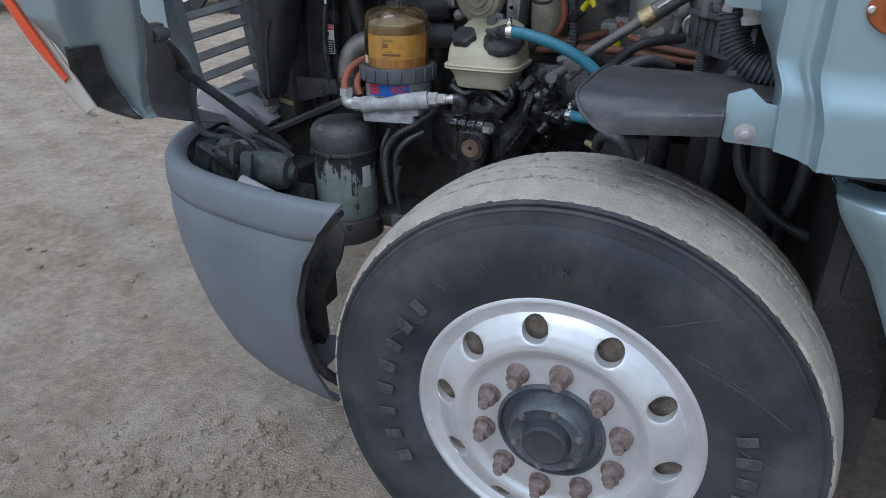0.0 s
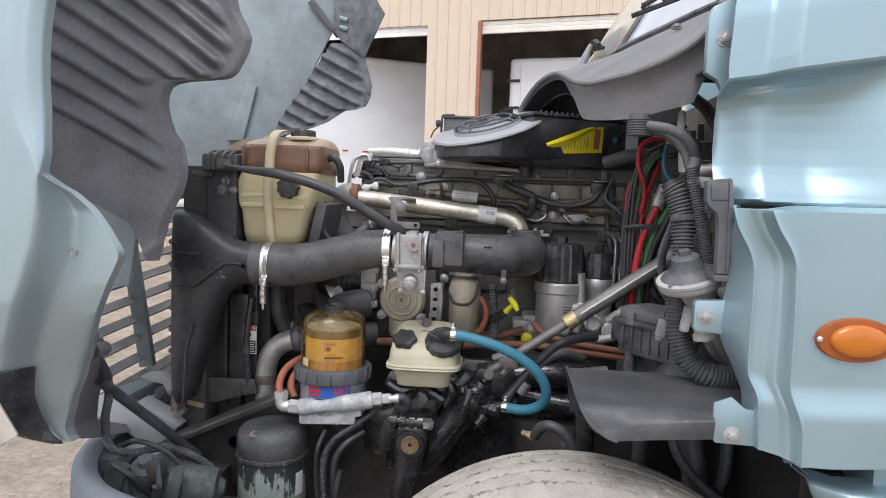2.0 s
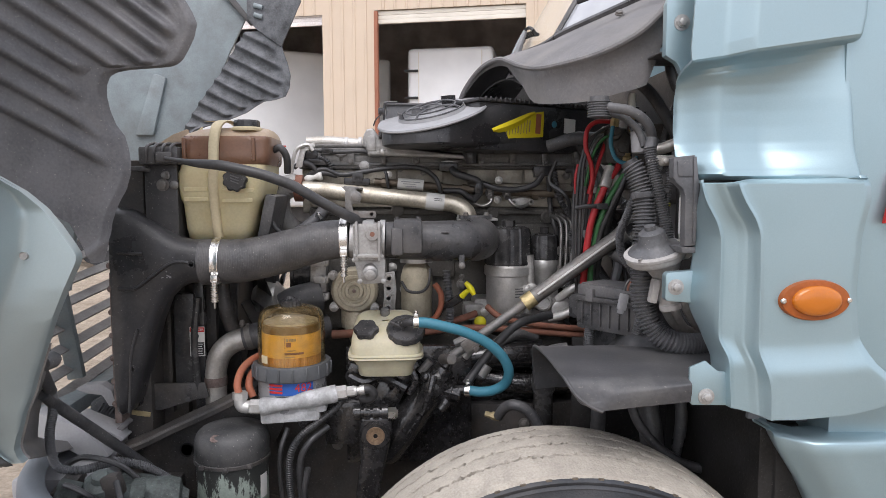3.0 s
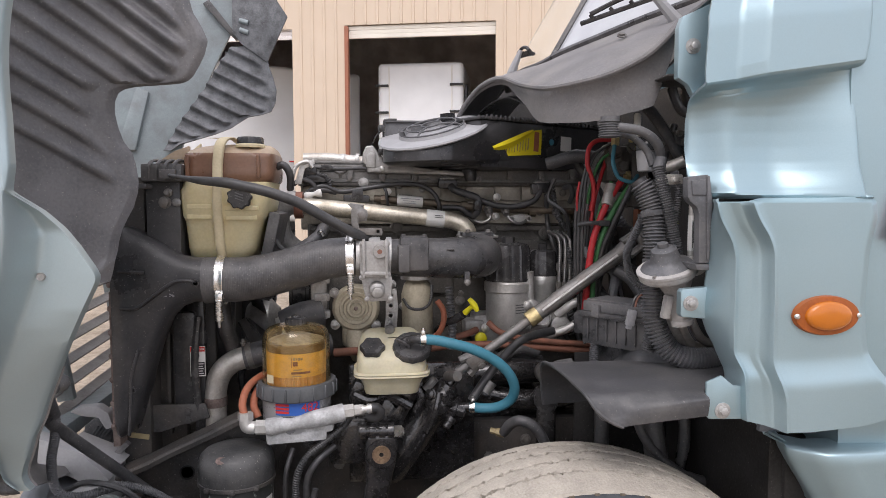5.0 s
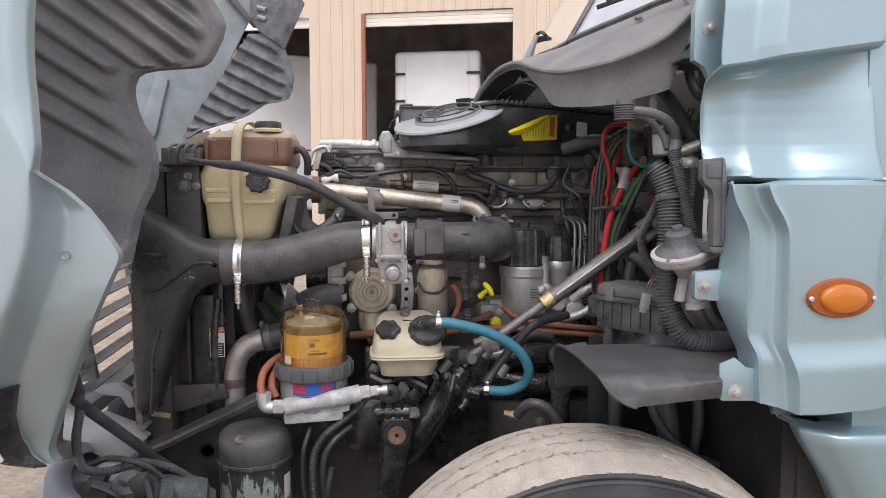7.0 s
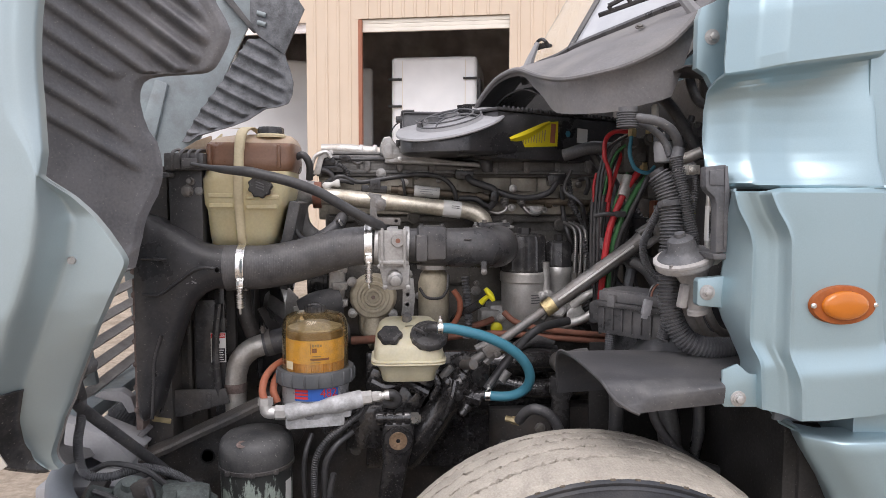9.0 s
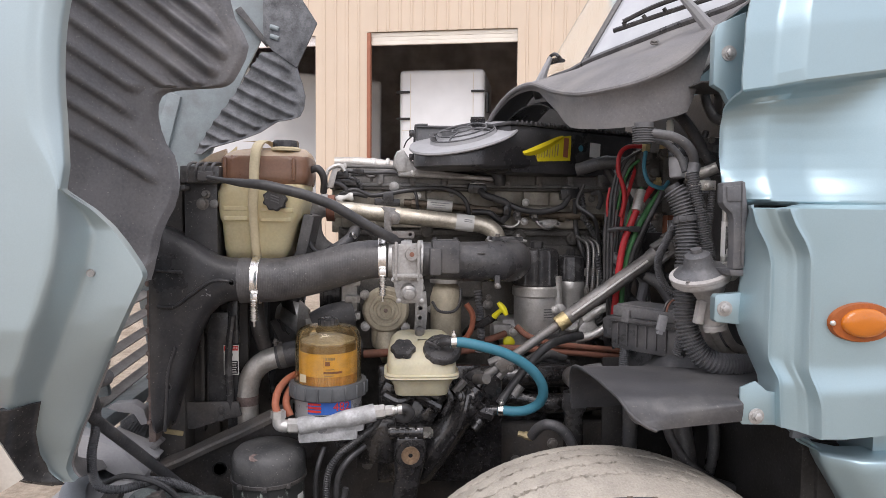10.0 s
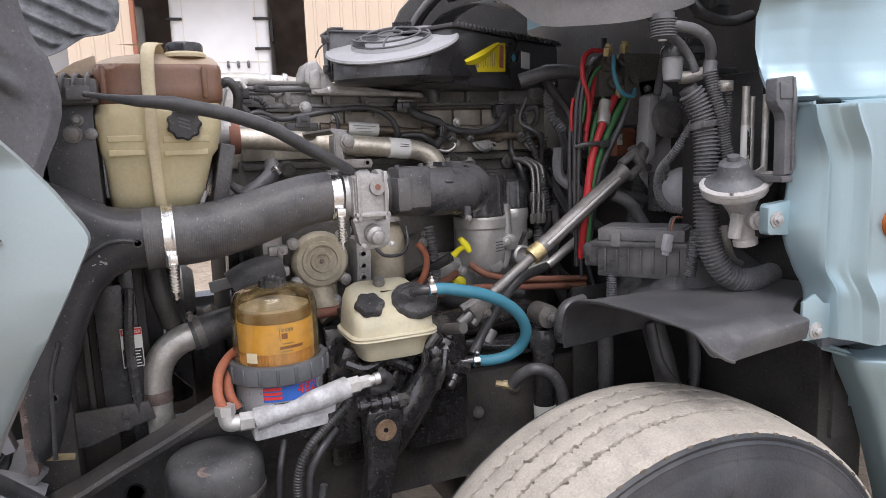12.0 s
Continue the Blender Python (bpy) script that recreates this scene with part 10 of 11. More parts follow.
# ---- wiring, valves and conduits at the firewall ----
def build_firewall_gear():
    for nm, mt, r, pts, lb in (
        ("battery_cable", "red", 0.0065, [(0.245, 0.66, 1.715), (0.205, 0.65, 1.712), (0.18, 0.645, 1.69), (0.175, 0.64, 1.645), (0.19, 0.64, 1.60), (0.195, 0.645, 1.56), (0.188, 0.65, 1.52)], "red battery cable looping from the firewall"),
        ("battery_cable", "red", 0.0095, [(0.27, 0.64, 1.60), (0.235, 0.63, 1.555), (0.212, 0.63, 1.505), (0.192, 0.63, 1.45), (0.180, 0.63, 1.38), (0.175, 0.64, 1.29), (0.175, 0.66, 1.20)], "thick red battery cable down the firewall"),
        ("battery_cable", "red", 0.0055, [(0.24, 0.68, 1.66), (0.215, 0.66, 1.60), (0.20, 0.655, 1.55), (0.19, 0.655, 1.48)], "red battery cable down the firewall"),
        ("air_hose", "green", 0.0085, [(0.305, 0.64, 1.60), (0.265, 0.635, 1.55), (0.235, 0.635, 1.495), (0.212, 0.64, 1.43), (0.200, 0.645, 1.36), (0.195, 0.65, 1.28), (0.19, 0.66, 1.2)], "green air hose down the firewall"),
        ("air_hose", "green", 0.006, [(0.25, 0.66, 1.60), (0.225, 0.655, 1.55), (0.21, 0.655, 1.50), (0.20, 0.655, 1.42)], "green air hose down the firewall"),
        ("air_hose", "wire", 0.0095, [(0.30, 0.66, 1.58), (0.27, 0.65, 1.52), (0.245, 0.65, 1.45), (0.225, 0.66, 1.36), (0.21, 0.67, 1.25)], "black air hose down the firewall"),
        ("air_hose", "greywire", 0.0045, [(0.235, 0.68, 1.70), (0.195, 0.66, 1.65), (0.172, 0.655, 1.58), (0.163, 0.655, 1.50), (0.160, 0.655, 1.42), (0.162, 0.66, 1.30)], "grey air hose down the firewall"),
        ("air_hose", "greywire", 0.0042, [(0.25, 0.69, 1.69), (0.21, 0.67, 1.66), (0.185, 0.665, 1.58), (0.176, 0.665, 1.48), (0.172, 0.67, 1.36)], "grey air hose down the firewall"),
        ("air_hose", "wire", 0.0052, [(0.22, 0.69, 1.68), (0.18, 0.67, 1.62), (0.155, 0.665, 1.54), (0.150, 0.665, 1.44), (0.155, 0.67, 1.30)], "black air hose down the firewall"),
        ("air_hose", "wire", 0.0055, [(0.26, 0.70, 1.70), (0.215, 0.68, 1.63), (0.196, 0.675, 1.55), (0.186, 0.675, 1.42)], "black air hose down the firewall"),
        ("air_hose", "bluehose", 0.0055, [(0.235, 0.60, 1.695), (0.226, 0.585, 1.65), (0.24, 0.58, 1.61), (0.275, 0.58, 1.598), (0.30, 0.60, 1.615)], "thin blue air hose loop on the firewall"),
        ("air_hose", "wire", 0.0048, [(0.24, 0.67, 1.70), (0.188, 0.652, 1.665), (0.164, 0.648, 1.60), (0.156, 0.648, 1.52), (0.154, 0.65, 1.42), (0.158, 0.655, 1.30), (0.165, 0.66, 1.18)], "black air hose down the firewall"),
        ("air_hose", "wire", 0.0045, [(0.25, 0.66, 1.705), (0.20, 0.645, 1.675), (0.172, 0.64, 1.61), (0.166, 0.642, 1.53), (0.163, 0.645, 1.43), (0.166, 0.65, 1.28), (0.18, 0.66, 1.15)], "black air hose down the firewall"),
        ("air_hose", "green", 0.0042, [(0.262, 0.665, 1.69), (0.215, 0.655, 1.655), (0.19, 0.65, 1.60), (0.178, 0.65, 1.54)], "thin green air hose down the firewall"),
        ("air_hose", "wire", 0.0075, [(0.285, 0.60, 1.59), (0.262, 0.60, 1.54), (0.238, 0.615, 1.48), (0.218, 0.63, 1.42), (0.205, 0.645, 1.33), (0.20, 0.66, 1.22)], "black air hose down the firewall"),
        ("thin_cable", "red", 0.004, [(0.16, 0.66, 1.60), (0.153, 0.66, 1.56), (0.155, 0.66, 1.52)], "thin red cable down the firewall"),
    ):
        bm = B()
        tube(bm, pts, r, 10)
        single(nm, bm, mt, lb, "cable", group="firewall cables and hoses")
    bm = B()
    tube(bm, [(0.15, 0.64, 1.482), (0.175, 0.622, 1.487), (0.205, 0.618, 1.487), (0.235, 0.63, 1.482)], 0.006, 8)
    box(bm, (0.215, 0.615, 1.487), (0.03, 0.012, 0.016), 0.003)
    single("cable_tie", bm, "wire", "black tie round the cable bundle", "cable tie")
    bm = B()
    tube(bm, [(0.245, 0.645, 1.59), (0.225, 0.628, 1.535)], 0.016, 12)
    single("cable_boot", bm, "elbow", "grey boot on the red cable", "cable boot")
    # air valve manifold
    v = thing("air_manifold", "dark cast air valve manifold on the firewall", "valve")
    bm = B()
    box(bm, (0.30, 0.70, 1.65), (0.13, 0.08, 0.10), 0.015)
    box(bm, (0.36, 0.68, 1.62), (0.12, 0.08, 0.18), 0.01)
    for x, z in ((0.26, 1.68), (0.31, 1.69), (0.28, 1.635), (0.33, 1.64)):
        lathe(bm, [(0.018, -0.01), (0.018, 0.02), (0.012, 0.022), (0.012, 0.034), (0, 0.034)], (x, 0.665, z), (-0.2, -1, 0.2), 12)
    part("manifold_body", bm, "block", v)
    for x, z in ((0.255, 1.70), (0.305, 1.708), (0.29, 1.60)):
        bm = B()
        lathe(bm, [(0.012, 0), (0.012, 0.02), (0.009, 0.022), (0.009, 0.03)], (x, 0.65, z), (0, -0.2, 1), 6)
        part("brass_fitting", bm, "brass", v)
    # power box, standing slantwise between the shelf and the steering shaft
    f = thing("power_box", "dusty black plastic power distribution box", "fuse box")
    bm = B()
    box(bm, (0.105, 0.055, 0.030), (0.20, 0.11, 0.075), 0.005)
    box(bm, (0.100, 0.052, 0.070), (0.215, 0.122, 0.012), 0.003)
    for k in range(7):
        box(bm, (0.025 + 0.027 * k, -0.002, 0.032), (0.005, 0.008, 0.055), 0.002)
    box(bm, (-0.012, 0.04, 0.040), (0.035, 0.06, 0.055), 0.006)
    box(bm, (-0.030, 0.04, 0.048), (0.012, 0.045, 0.03), 0.004)
    part("box_base", bm, "black", f)
    bm = B()
    box(bm, (0.103, 0.053, 0.090), (0.195, 0.105, 0.028), 0.006)
    box(bm, (0.103, 0.053, 0.105), (0.180, 0.090, 0.005), 0.002)
    for x in (0.05, 0.15):
        box(bm, (x, -0.005, 0.080), (0.022, 0.012, 0.032), 0.003)
    part("lid", bm, "boxlid", f, "dusty grey lid")
    bm = B()
    box(bm, (0.06, 0.06, -0.04), (0.08, 0.05, 0.08), 0.006)
    part("mount", bm, "black", f)
    f.matrix_world = pose(0.122, 0.522, 1.190, 0, 0, -53)
    lc = thing("loose_connector", "loose grey wire connector hanging by the power box", "connector")
    for dx in (0.0, 0.007):
        bm = B()
        tube(bm, [(0.235 + dx, 0.37, 1.322), (0.212 + dx, 0.366, 1.325), (0.199 + dx, 0.362, 1.312), (0.195 + dx, 0.36, 1.298)], 0.0028, 6)
        part("lead", bm, "brownhose" if dx else "wire", lc)
    bm = B()
    box(bm, (0.192, 0.36, 1.272), (0.020, 0.014, 0.038), 0.003, (0, 12, 0))
    box(bm, (0.187, 0.36, 1.252), (0.013, 0.010, 0.014), 0.002, (0, 12, 0))
    part("plug", bm, "greywire", lc)
    # corrugated conduits
    for pts, r, lb in (([(0.178, 0.285, 1.583), (0.188, 0.28, 1.565), (0.201, 0.272, 1.521), (0.204, 0.265, 1.466), (0.203, 0.262, 1.40), (0.198, 0.257, 1.342), (0.203, 0.25, 1.278), (0.225, 0.238, 1.228), (0.262, 0.228, 1.206), (0.32, 0.24, 1.198), (0.42, 0.29, 1.19)], 0.0225, "wide grey corrugated conduit bending behind the fender"),
                       ([(0.212, 0.268, 1.622), (0.219, 0.262, 1.575), (0.228, 0.257, 1.535), (0.238, 0.256, 1.49), (0.248, 0.254, 1.444), (0.256, 0.26, 1.40)], 0.0125, "grey corrugated conduit beside the horn"),
                       ([(0.197, 0.285, 1.535), (0.186, 0.33, 1.47), (0.188, 0.38, 1.426), (0.200, 0.40, 1.38), (0.224, 0.40, 1.346), (0.25, 0.38, 1.335)], 0.0078, "thin corrugated loom looping by the steering shaft"),
                       ([(0.255, 0.264, 1.60), (0.255, 0.262, 1.55), (0.248, 0.258, 1.50), (0.241, 0.25, 1.46)], 0.0062, "thin corrugated loom beside the column"),
                       ([(0.40, 0.69, 1.60), (0.395, 0.68, 1.55), (0.388, 0.68, 1.42), (0.36, 0.68, 1.27)], 0.018, "black corrugated loom on the firewall"),
                       ([(0.235, 0.32, 1.30), (0.222, 0.315, 1.25), (0.215, 0.32, 1.205)], 0.0125, "corrugated loom dropping behind the wide conduit"),
                       ([(0.155, 0.50, 1.20), (0.152, 0.50, 1.15), (0.16, 0.51, 1.08)], 0.011, "thin corrugated loom under the power box")):
        bm = B()
        tube(bm, pts, r, 18, 10, rib=(0.0074 if r > 0.02 else 0.0052, 0.0052 if r > 0.02 else 0.0032))
        c = tagged(new("conduit"), lb, "conduit", "corrugated conduits")
        part("corrugated_tube", bm, "conduit", c)
        if r > 0.02:
            bm = B()
            p0, p1 = Vector(pts[0]), Vector(pts[1])
            lathe(bm, [(r * 0.80, 0.0), (r * 0.80, 0.010), (r * 0.66, 0.010), (r * 0.66, -0.012), (0, -0.012)], tuple(p0), tuple(p0 - p1), 20)
            part("cut_end", bm, "wire", c, "open cut end")
    bm = B()
    prof = [(0.0, 0.0)]
    for k in range(7):
        prof += [(0.0205, 0.0052 * k), (0.0245, 0.0052 * k + 0.0008), (0.0245, 0.0052 * k + 0.0028), (0.0205, 0.0052 * k + 0.0036)]
    lathe(bm, prof + [(0.0205, 0.044)], (0.104, 0.278, 1.684), (0, 0, 1), 28)
    drain = tagged(new("conduit"), "short grey corrugated drain below the cowl", "conduit", "corrugated conduits")
    part("corrugated_tube", bm, "conduit", drain)
    for pts, r in (([(0.110, 0.275, 1.708), (0.126, 0.262, 1.703), (0.16, 0.257, 1.697), (0.190, 0.257, 1.682), (0.211, 0.266, 1.66), (0.220, 0.278, 1.638), (0.213, 0.270, 1.612)], 0.0105), ([(0.12, 0.31, 1.70), (0.17, 0.32, 1.690), (0.205, 0.32, 1.66), (0.216, 0.31, 1.625)], 0.008)):
        bm = B()
        tube(bm, pts, r, 14)
        single("washer_hose", bm, "conduit", "smooth grey taped hose below the cowl", "hose", group="hoses below the cowl")
    bm = B()
    tube(bm, [(0.221, 0.276, 1.640), (0.217, 0.274, 1.625), (0.212, 0.269, 1.608)], 0.0135, 14)
    single("tape_wrap", bm, "conduit", "grey tape wrapped round two hoses", "tape")
    for c, ax, rr in (((0.2015, 0.2715, 1.519), (0.12, -0.1, -1), 0.026), ((0.2035, 0.263, 1.412), (0, 0, 1), 0.026)):
        clip = thing("conduit_tie", "black clip round the corrugated conduit", "clip", group="conduit clips")
        bm = B()
        lathe(bm, [(rr - 0.002, -0.006), (rr, -0.006), (rr, 0.006), (rr - 0.002, 0.006)], c, ax, 24)
        part("band", bm, "conduit", clip)
        bm = B()
        box(bm, (c[0] - 0.018, c[1] - 0.024, c[2]), (0.018, 0.010, 0.013), 0.002)
        part("buckle", bm, "conduit", clip)
        if c[2] > 1.5:
            bm = B()
            box(bm, (c[0] + 0.030, c[1] - 0.016, c[2] + 0.006), (0.040, 0.005, 0.011), 0.002, (0, -14, 0))
            part("strap", bm, "conduit", clip)
    # horn: flat round body under a rubber dome, on a cast trumpet
    h = thing("horn", "dusty grey round horn with a bracket", "horn")
    c, ax = Vector((0.200, 0.190, 1.402)), Vector((-0.30, -0.22, 1)).normalized()
    bm = B()
    lathe(bm, [(0.0, 0.008), (0.054, 0.008), (0.050, 0.013), (0.036, 0.018), (0.031, 0.024), (0.026, 0.046), (0.019, 0.051), (0.012, 0.052), (0.011, 0.060), (0, 0.061)], tuple(c), tuple(ax), 36)
    part("rubber_dome", bm, "conduit", h, "dusty black rubber dome")
    bm = B()
    lathe(bm, [(0.035, -0.016), (0.057, -0.014), (0.060, -0.010), (0.060, -0.001), (0.0625, 0.001), (0.0625, 0.006), (0.058, 0.009), (0.050, 0.009)], tuple(c), tuple(ax), 44)
    part("horn_rim", bm, "slat", h, "tan-grey cast rim")
    bm = B()
    prism(bm, [(0.225, 1.405), (0.262, 1.418), (0.275, 1.427), (0.278, 1.405), (0.262, 1.392), (0.225, 1.385)], 0.165, 0.190, 0.004)
    prism(bm, [(0.226, 1.420), (0.262, 1.436), (0.266, 1.424), (0.23, 1.408)], 0.178, 0.184, 0.002)
    part("bracket", bm, "elbow", h)
    bm = B()
    lathe(bm, [(0.040, 0), (0.034, 0.020), (0.024, 0.040), (0.020, 0.070), (0.019, 0.095), (0.023, 0.098), (0.023, 0.108), (0.018, 0.108)], tuple(c - ax * 0.012 + Vector((0.012, 0, 0))), (0.22, 0.02, -1), 28)
    lathe(bm, [(0.018, 0), (0.018, 0.016), (0.013, 0.018), (0.013, 0.026), (0, 0.026)], (0.232, 0.172, 1.335), (-0.25, -1, 0), 18)
    box(bm, (0.196, 0.180, 1.325), (0.016, 0.02, 0.05), 0.004, (0, 10, 0))
    part("trumpet", bm, "slat", h, "tan-grey cast trumpet")
    for dx, dz in ((-0.040, -0.004), (0.030, 0.012), (0.0, -0.002)):
        bm = B()
        bolt(bm, (0.198 + dx, 0.143 + abs(dx) * 0.3, 1.392 + dz), tuple(ax), 0.0045, 0.005)
        part("rim_screw", bm, "steel", h)
    # hood latch column
    col = thing("latch_column", "black plastic hood latch column with steel rod", "latch")
    bm = B()
    prism(bm, [(0.197, 1.590), (0.201, 1.592), (0.239, 1.596), (0.242, 1.573), (0.245, 1.548), (0.251, 1.540), (0.251, 1.523), (0.247, 1.506), (0.247, 1.424), (0.223, 1.422), (0.222, 1.518), (0.217, 1.532), (0.203, 1.544), (0.198, 1.553)], 0.100, 0.124, 0.003)
    prism(bm, [(0.216, 1.421), (0.252, 1.421), (0.252, 1.409), (0.220, 1.409)], 0.100, 0.185, 0.002)
    prism(bm, [(0.235, 1.592), (0.240, 1.593), (0.246, 1.540), (0.243, 1.43), (0.238, 1.43)], 0.096, 0.102, 0.001)
    prism(bm, [(0.204, 1.584), (0.232, 1.587), (0.234, 1.556), (0.206, 1.556)], 0.097, 0.101, 0.001)
    part("column_body", bm, "conduit", col)
    for x, y, r in ((0.277, 0.238, 0.0078), (0.291, 0.236, 0.0062), (0.272, 0.186, 0.0062)):
        bm = B()
        tube(bm, [(x, y, 1.59 if r > 0.007 else 1.57), (x - 0.0015, y, 1.405)], r, 12)
        rod = part("rod", bm, "elbow", col, "dull tan steel rod")
        if r > 0.007:
            bm = B()
            tube(bm, [(x - 0.0004, y, 1.514), (x - 0.0012, y, 1.438)], 0.0086, 16)
            rl = part("rod_label", bm, "white", rod, "white printed sleeve")
            for k in range(4):
                bm = B()
                box(bm, (x - 0.0035 + 0.0022 * k, y - 0.0088, 1.474 + 0.004 * (k % 2)), (0.0010, 0.001, 0.060 - 0.012 * (k % 3)), 0)
                part("text_bar", bm, "darkprint", rl)
    bm = B()
    prism(bm, [(0.205, 1.592), (0.212, 1.604), (0.262, 1.603), (0.262, 1.582), (0.212, 1.580)], 0.256, 0.262, 0.002)
    lathe(bm, [(0.0055, 0), (0.0055, 0.003), (0.0035, 0.003), (0.0035, -0.002), (0, -0.002)], (0.217, 0.256, 1.592), (0, -1, 0), 12)
    bolt(bm, (0.243, 0.256, 1.592), (0, -1, 0), 0.0065, 0.008)
    part("mount_plate", bm, "elbow", col)
    bm = B()
    box(bm, (0.258, 0.30, 1.455), (0.022, 0.02, 0.07), 0.004)
    bx = part("relay", bm, "black", col)
    bm = B()
    box(bm, (0.258, 0.288, 1.497), (0.018, 0.012, 0.010), 0.002)
    part("relay_clip", bm, "yellow", bx)
    # pedal bracket, booster shell and fuse module on the firewall
    pb = thing("pedal_bracket", "dusty grey steering and pedal bracket on the firewall", "bracket")
    bm = B()
    prism(bm, [(0.335, 1.640), (0.40, 1.650), (0.455, 1.62), (0.45, 1.36), (0.40, 1.345), (0.355, 1.40), (0.372, 1.50)], 0.64, 0.655, 0.006)
    prism(bm, [(0.345, 1.60), (0.375, 1.61), (0.365, 1.45), (0.335, 1.43)], 0.60, 0.645, 0.006)
    part("plate", bm, "flange", pb)
    bm = B()
    lathe(bm, [(0.050, 0), (0.052, 0.02), (0.040, 0.034), (0.026, 0.036), (0.026, 0.030), (0, 0.030)], (0.405, 0.60, 1.545), (-0.35, -1, 0), 24)
    part("bearing_ring", bm, "black", pb)
    for x, z in ((0.37, 1.62), (0.44, 1.60), (0.43, 1.40), (0.375, 1.42)):
        bm = B()
        bolt(bm, (x, 0.64, z), (0, -1, 0), 0.008, 0.008)
        part("bolt", bm, "steel", pb)
    bm = B()
    lathe(bm, [(0.058, 0), (0.060, 0.02), (0.048, 0.045), (0.028, 0.055), (0.0, 0.057)], (0.425, 0.57, 1.36), (-0.55, -1, 0.1), 32)
    single("booster_shell", bm, "flange", "pale grey domed shell on the firewall", "housing")
    fm = thing("fuse_module", "red fuse module with a white label", "fuse module")
    bm = B()
    box(bm, (0.400, 0.78, 1.487), (0.062, 0.04, 0.075), 0.006)
    for k in range(4):
        box(bm, (0.400, 0.757, 1.460 + 0.018 * k), (0.054, 0.006, 0.005), 0.001)
    part("housing", bm, "rustframe", fm)
    bm = B()
    box(bm, (0.375, 0.756, 1.495), (0.016, 0.004, 0.03), 0.001)
    part("label", bm, "white", fm)
    # washer filter, held by a bracket on the firewall
    wf = thing("washer_bottle_neck", "white plastic filter cup with black top", "filter cup")
    bm = B()
    lathe(bm, [(0.015, 1.615), (0.019, 1.618), (0.022, 1.65), (0.022, 1.665)], (0.239, 0.403, 0), (0, 0, 1), 24)
    part("cup", bm, "flange", wf)
    bm = B()
    lathe(bm, [(0.026, 1.665), (0.026, 1.68), (0.02, 1.69), (0.012, 1.692), (0.012, 1.71)], (0.239, 0.403, 0), (0, 0, 1), 24)
    part("cup_top", bm, "black", wf)
    bm = B()
    lathe(bm, [(0.009, 1.70), (0.009, 1.75), (0.006, 1.755)], (0.222, 0.415, 0), (0, 0, 1), 10)
    part("white_nozzle", bm, "white", wf)
    bm = B()
    tube(bm, [(0.255, 0.40, 1.622), (0.285, 0.385, 1.625), (0.32, 0.37, 1.64)], 0.0135, 12)
    part("outlet_arm", bm, "elbow", wf)
    bm = B()
    box(bm, (0.335, 0.42, 1.640), (0.19, 0.03, 0.012), 0.003)
    part("bracket", bm, "black", wf)
    # rear pipes low behind the fender
    for k, (x, z) in enumerate(((0.27, 1.30), (0.295, 1.29), (0.32, 1.30))):
        bm = B()
        tube(bm, [(x, 0.33, z), (x + 0.01, 0.33, z - 0.04), (x + 0.04, 0.34, z - 0.08), (x + 0.09, 0.36, z - 0.10)], 0.010, 10)
        single("ac_pipe", bm, "elbow", "dull aluminium pipe behind the fender", "pipe", group="pipes behind the fender")
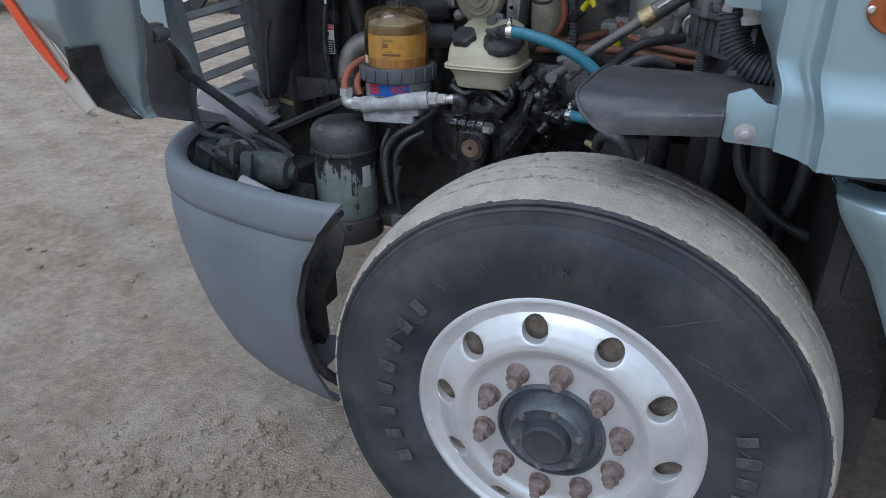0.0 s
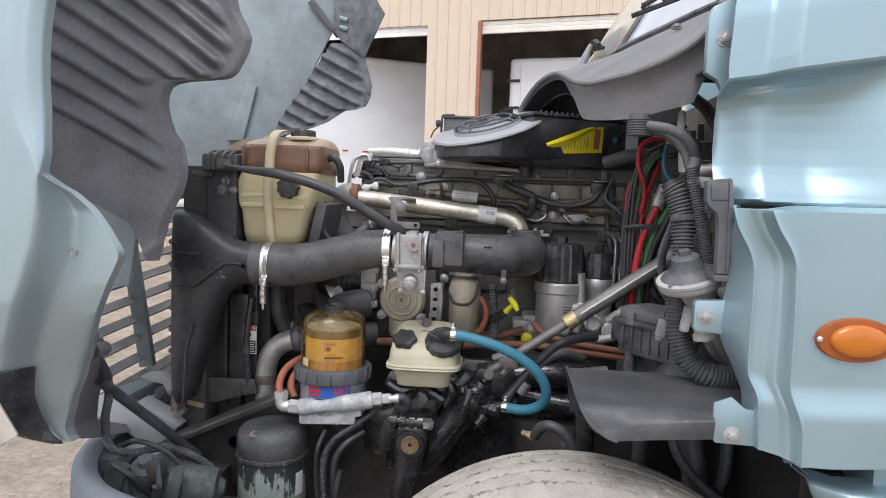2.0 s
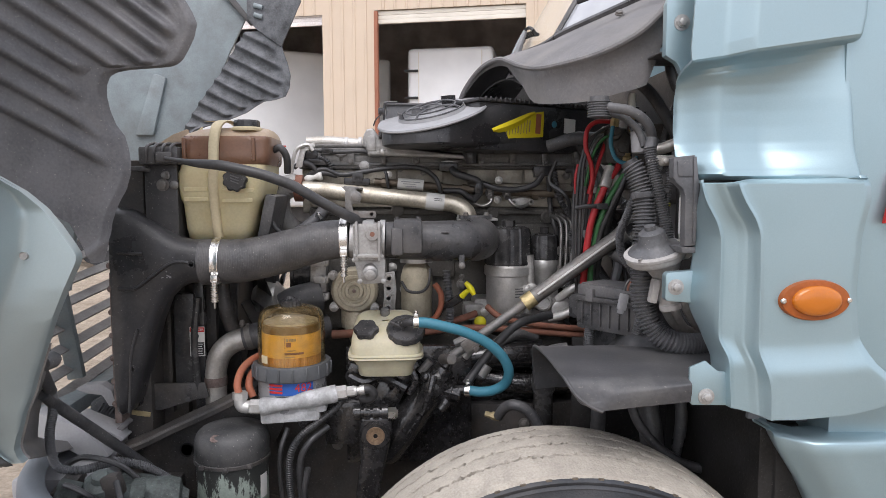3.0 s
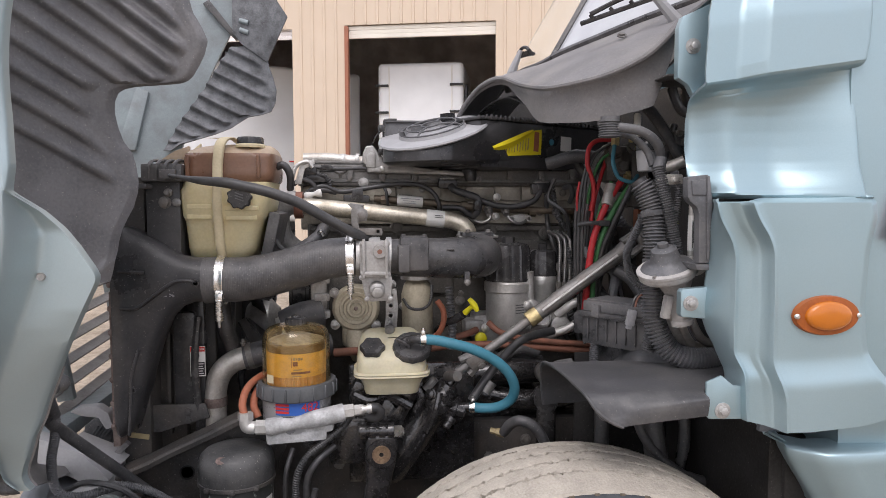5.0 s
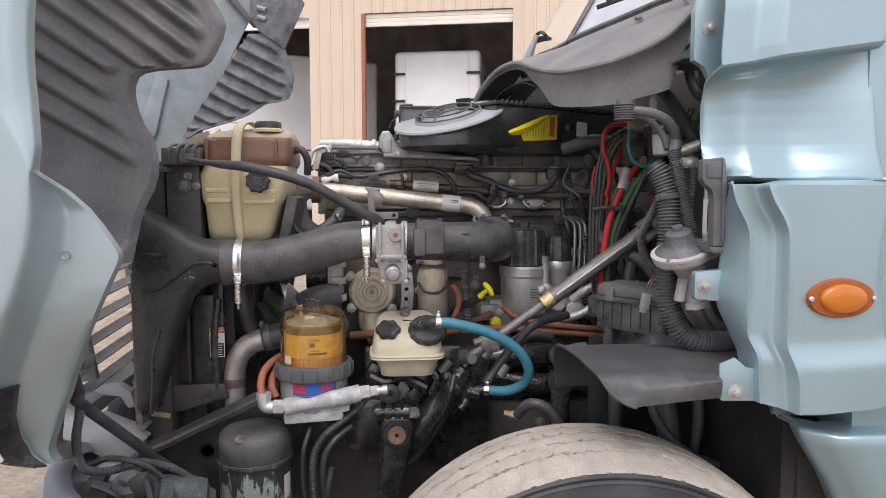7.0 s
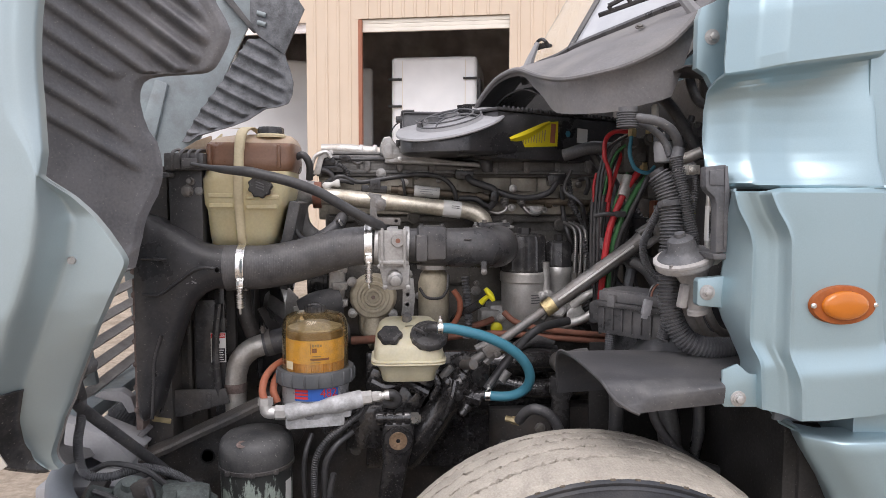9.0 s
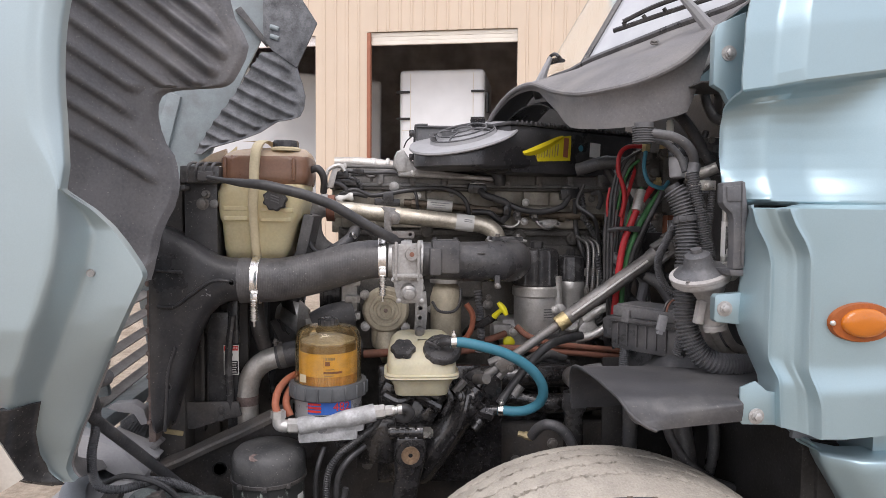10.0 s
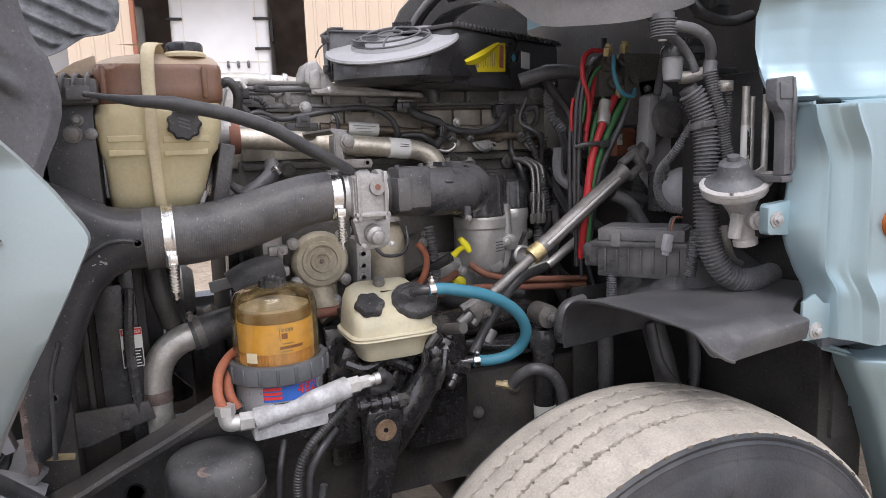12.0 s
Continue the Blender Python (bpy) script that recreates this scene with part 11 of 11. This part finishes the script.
    for pts, r in (([(0.34, 0.50, 1.85), (0.33, 0.45, 1.80), (0.34, 0.42, 1.76), (0.40, 0.40, 1.745), (0.46, 0.40, 1.76)], 0.012), ([(0.28, 0.60, 1.82), (0.31, 0.55, 1.78), (0.34, 0.52, 1.72), (0.37, 0.5, 1.66)], 0.015), ([(0.40, 0.6, 1.75), (0.37, 0.58, 1.68), (0.35, 0.58, 1.6)], 0.01),
                   ([(0.12, 0.85, 1.66), (0.2, 0.8, 1.68), (0.3, 0.78, 1.66), (0.4, 0.75, 1.6)], 0.02), ([(0.25, 0.62, 1.36), (0.29, 0.6, 1.33), (0.33, 0.58, 1.25), (0.36, 0.55, 1.15)], 0.016), ([(0.22, 0.7, 1.30), (0.27, 0.68, 1.25), (0.30, 0.66, 1.15)], 0.012), ([(0.26, 0.7, 1.42), (0.31, 0.68, 1.36), (0.4, 0.66, 1.33)], 0.014)):
        bm = B()
        tube(bm, pts, r, 10)
        single("firewall_hose", bm, "rubber", "dusty black hose on the firewall", "hose", group="firewall hoses")
    rnd = random.Random(21)
    for k in range(16):
        x0, z0 = rnd.uniform(0.10, 0.38), rnd.uniform(1.18, 1.78)
        y0 = rnd.uniform(0.80, 0.95)
        pts = [(x0, y0, z0)]
        for j in range(4):
            pts.append((min(0.40, max(0.05, pts[-1][0] + rnd.uniform(-0.03, 0.06))), y0 + rnd.uniform(-0.03, 0.03), pts[-1][2] - rnd.uniform(0.03, 0.10)))
        bm = B()
        tube(bm, pts, rnd.choice((0.006, 0.008, 0.011, 0.015)), 8, rib=(0.009, 0.003) if k % 4 == 0 else None)
        single("firewall_cable", bm, rnd.choice(("wire", "rubber", "conduit", "greywire")), "dusty cable hanging on the firewall", "cable", group="cables on the firewall")
    for x, y, z, w, h in ((0.39, 0.52, 1.70, 0.07, 0.05), (0.40, 0.60, 1.36, 0.08, 0.10), (0.37, 0.90, 1.40, 0.09, 0.14), (0.38, 0.44, 1.80, 0.06, 0.08), (0.36, 0.86, 1.62, 0.07, 0.09)):
        blk = thing("relay_block", "dusty black connector block on the firewall", "connector", group="connector blocks")
        bm = B()
        box(bm, (x, y, z), (w, 0.05, h), 0.006)
        part("block_body", bm, "black", blk)
        for s in (-1, 1):
            bm = B()
            bolt(bm, (x + s * w * 0.35, y - 0.025, z + h * 0.35), (0, -1, 0), 0.007, 0.008)
            part("block_bolt", bm, "steel", blk)
        bm = B()
        box(bm, (x, y - 0.032, z - h * 0.1), (w * 0.6, 0.02, h * 0.35), 0.004)
        part("plug", bm, "conduit", blk)
    # electronic module and inner wall behind
    bm = B()
    box(bm, (0.40, 0.40, 1.45), (0.06, 0.24, 0.36), 0.02)
    single("heater_box", bm, "fire", "black heater housing on the firewall", "housing")


build_firewall_gear()
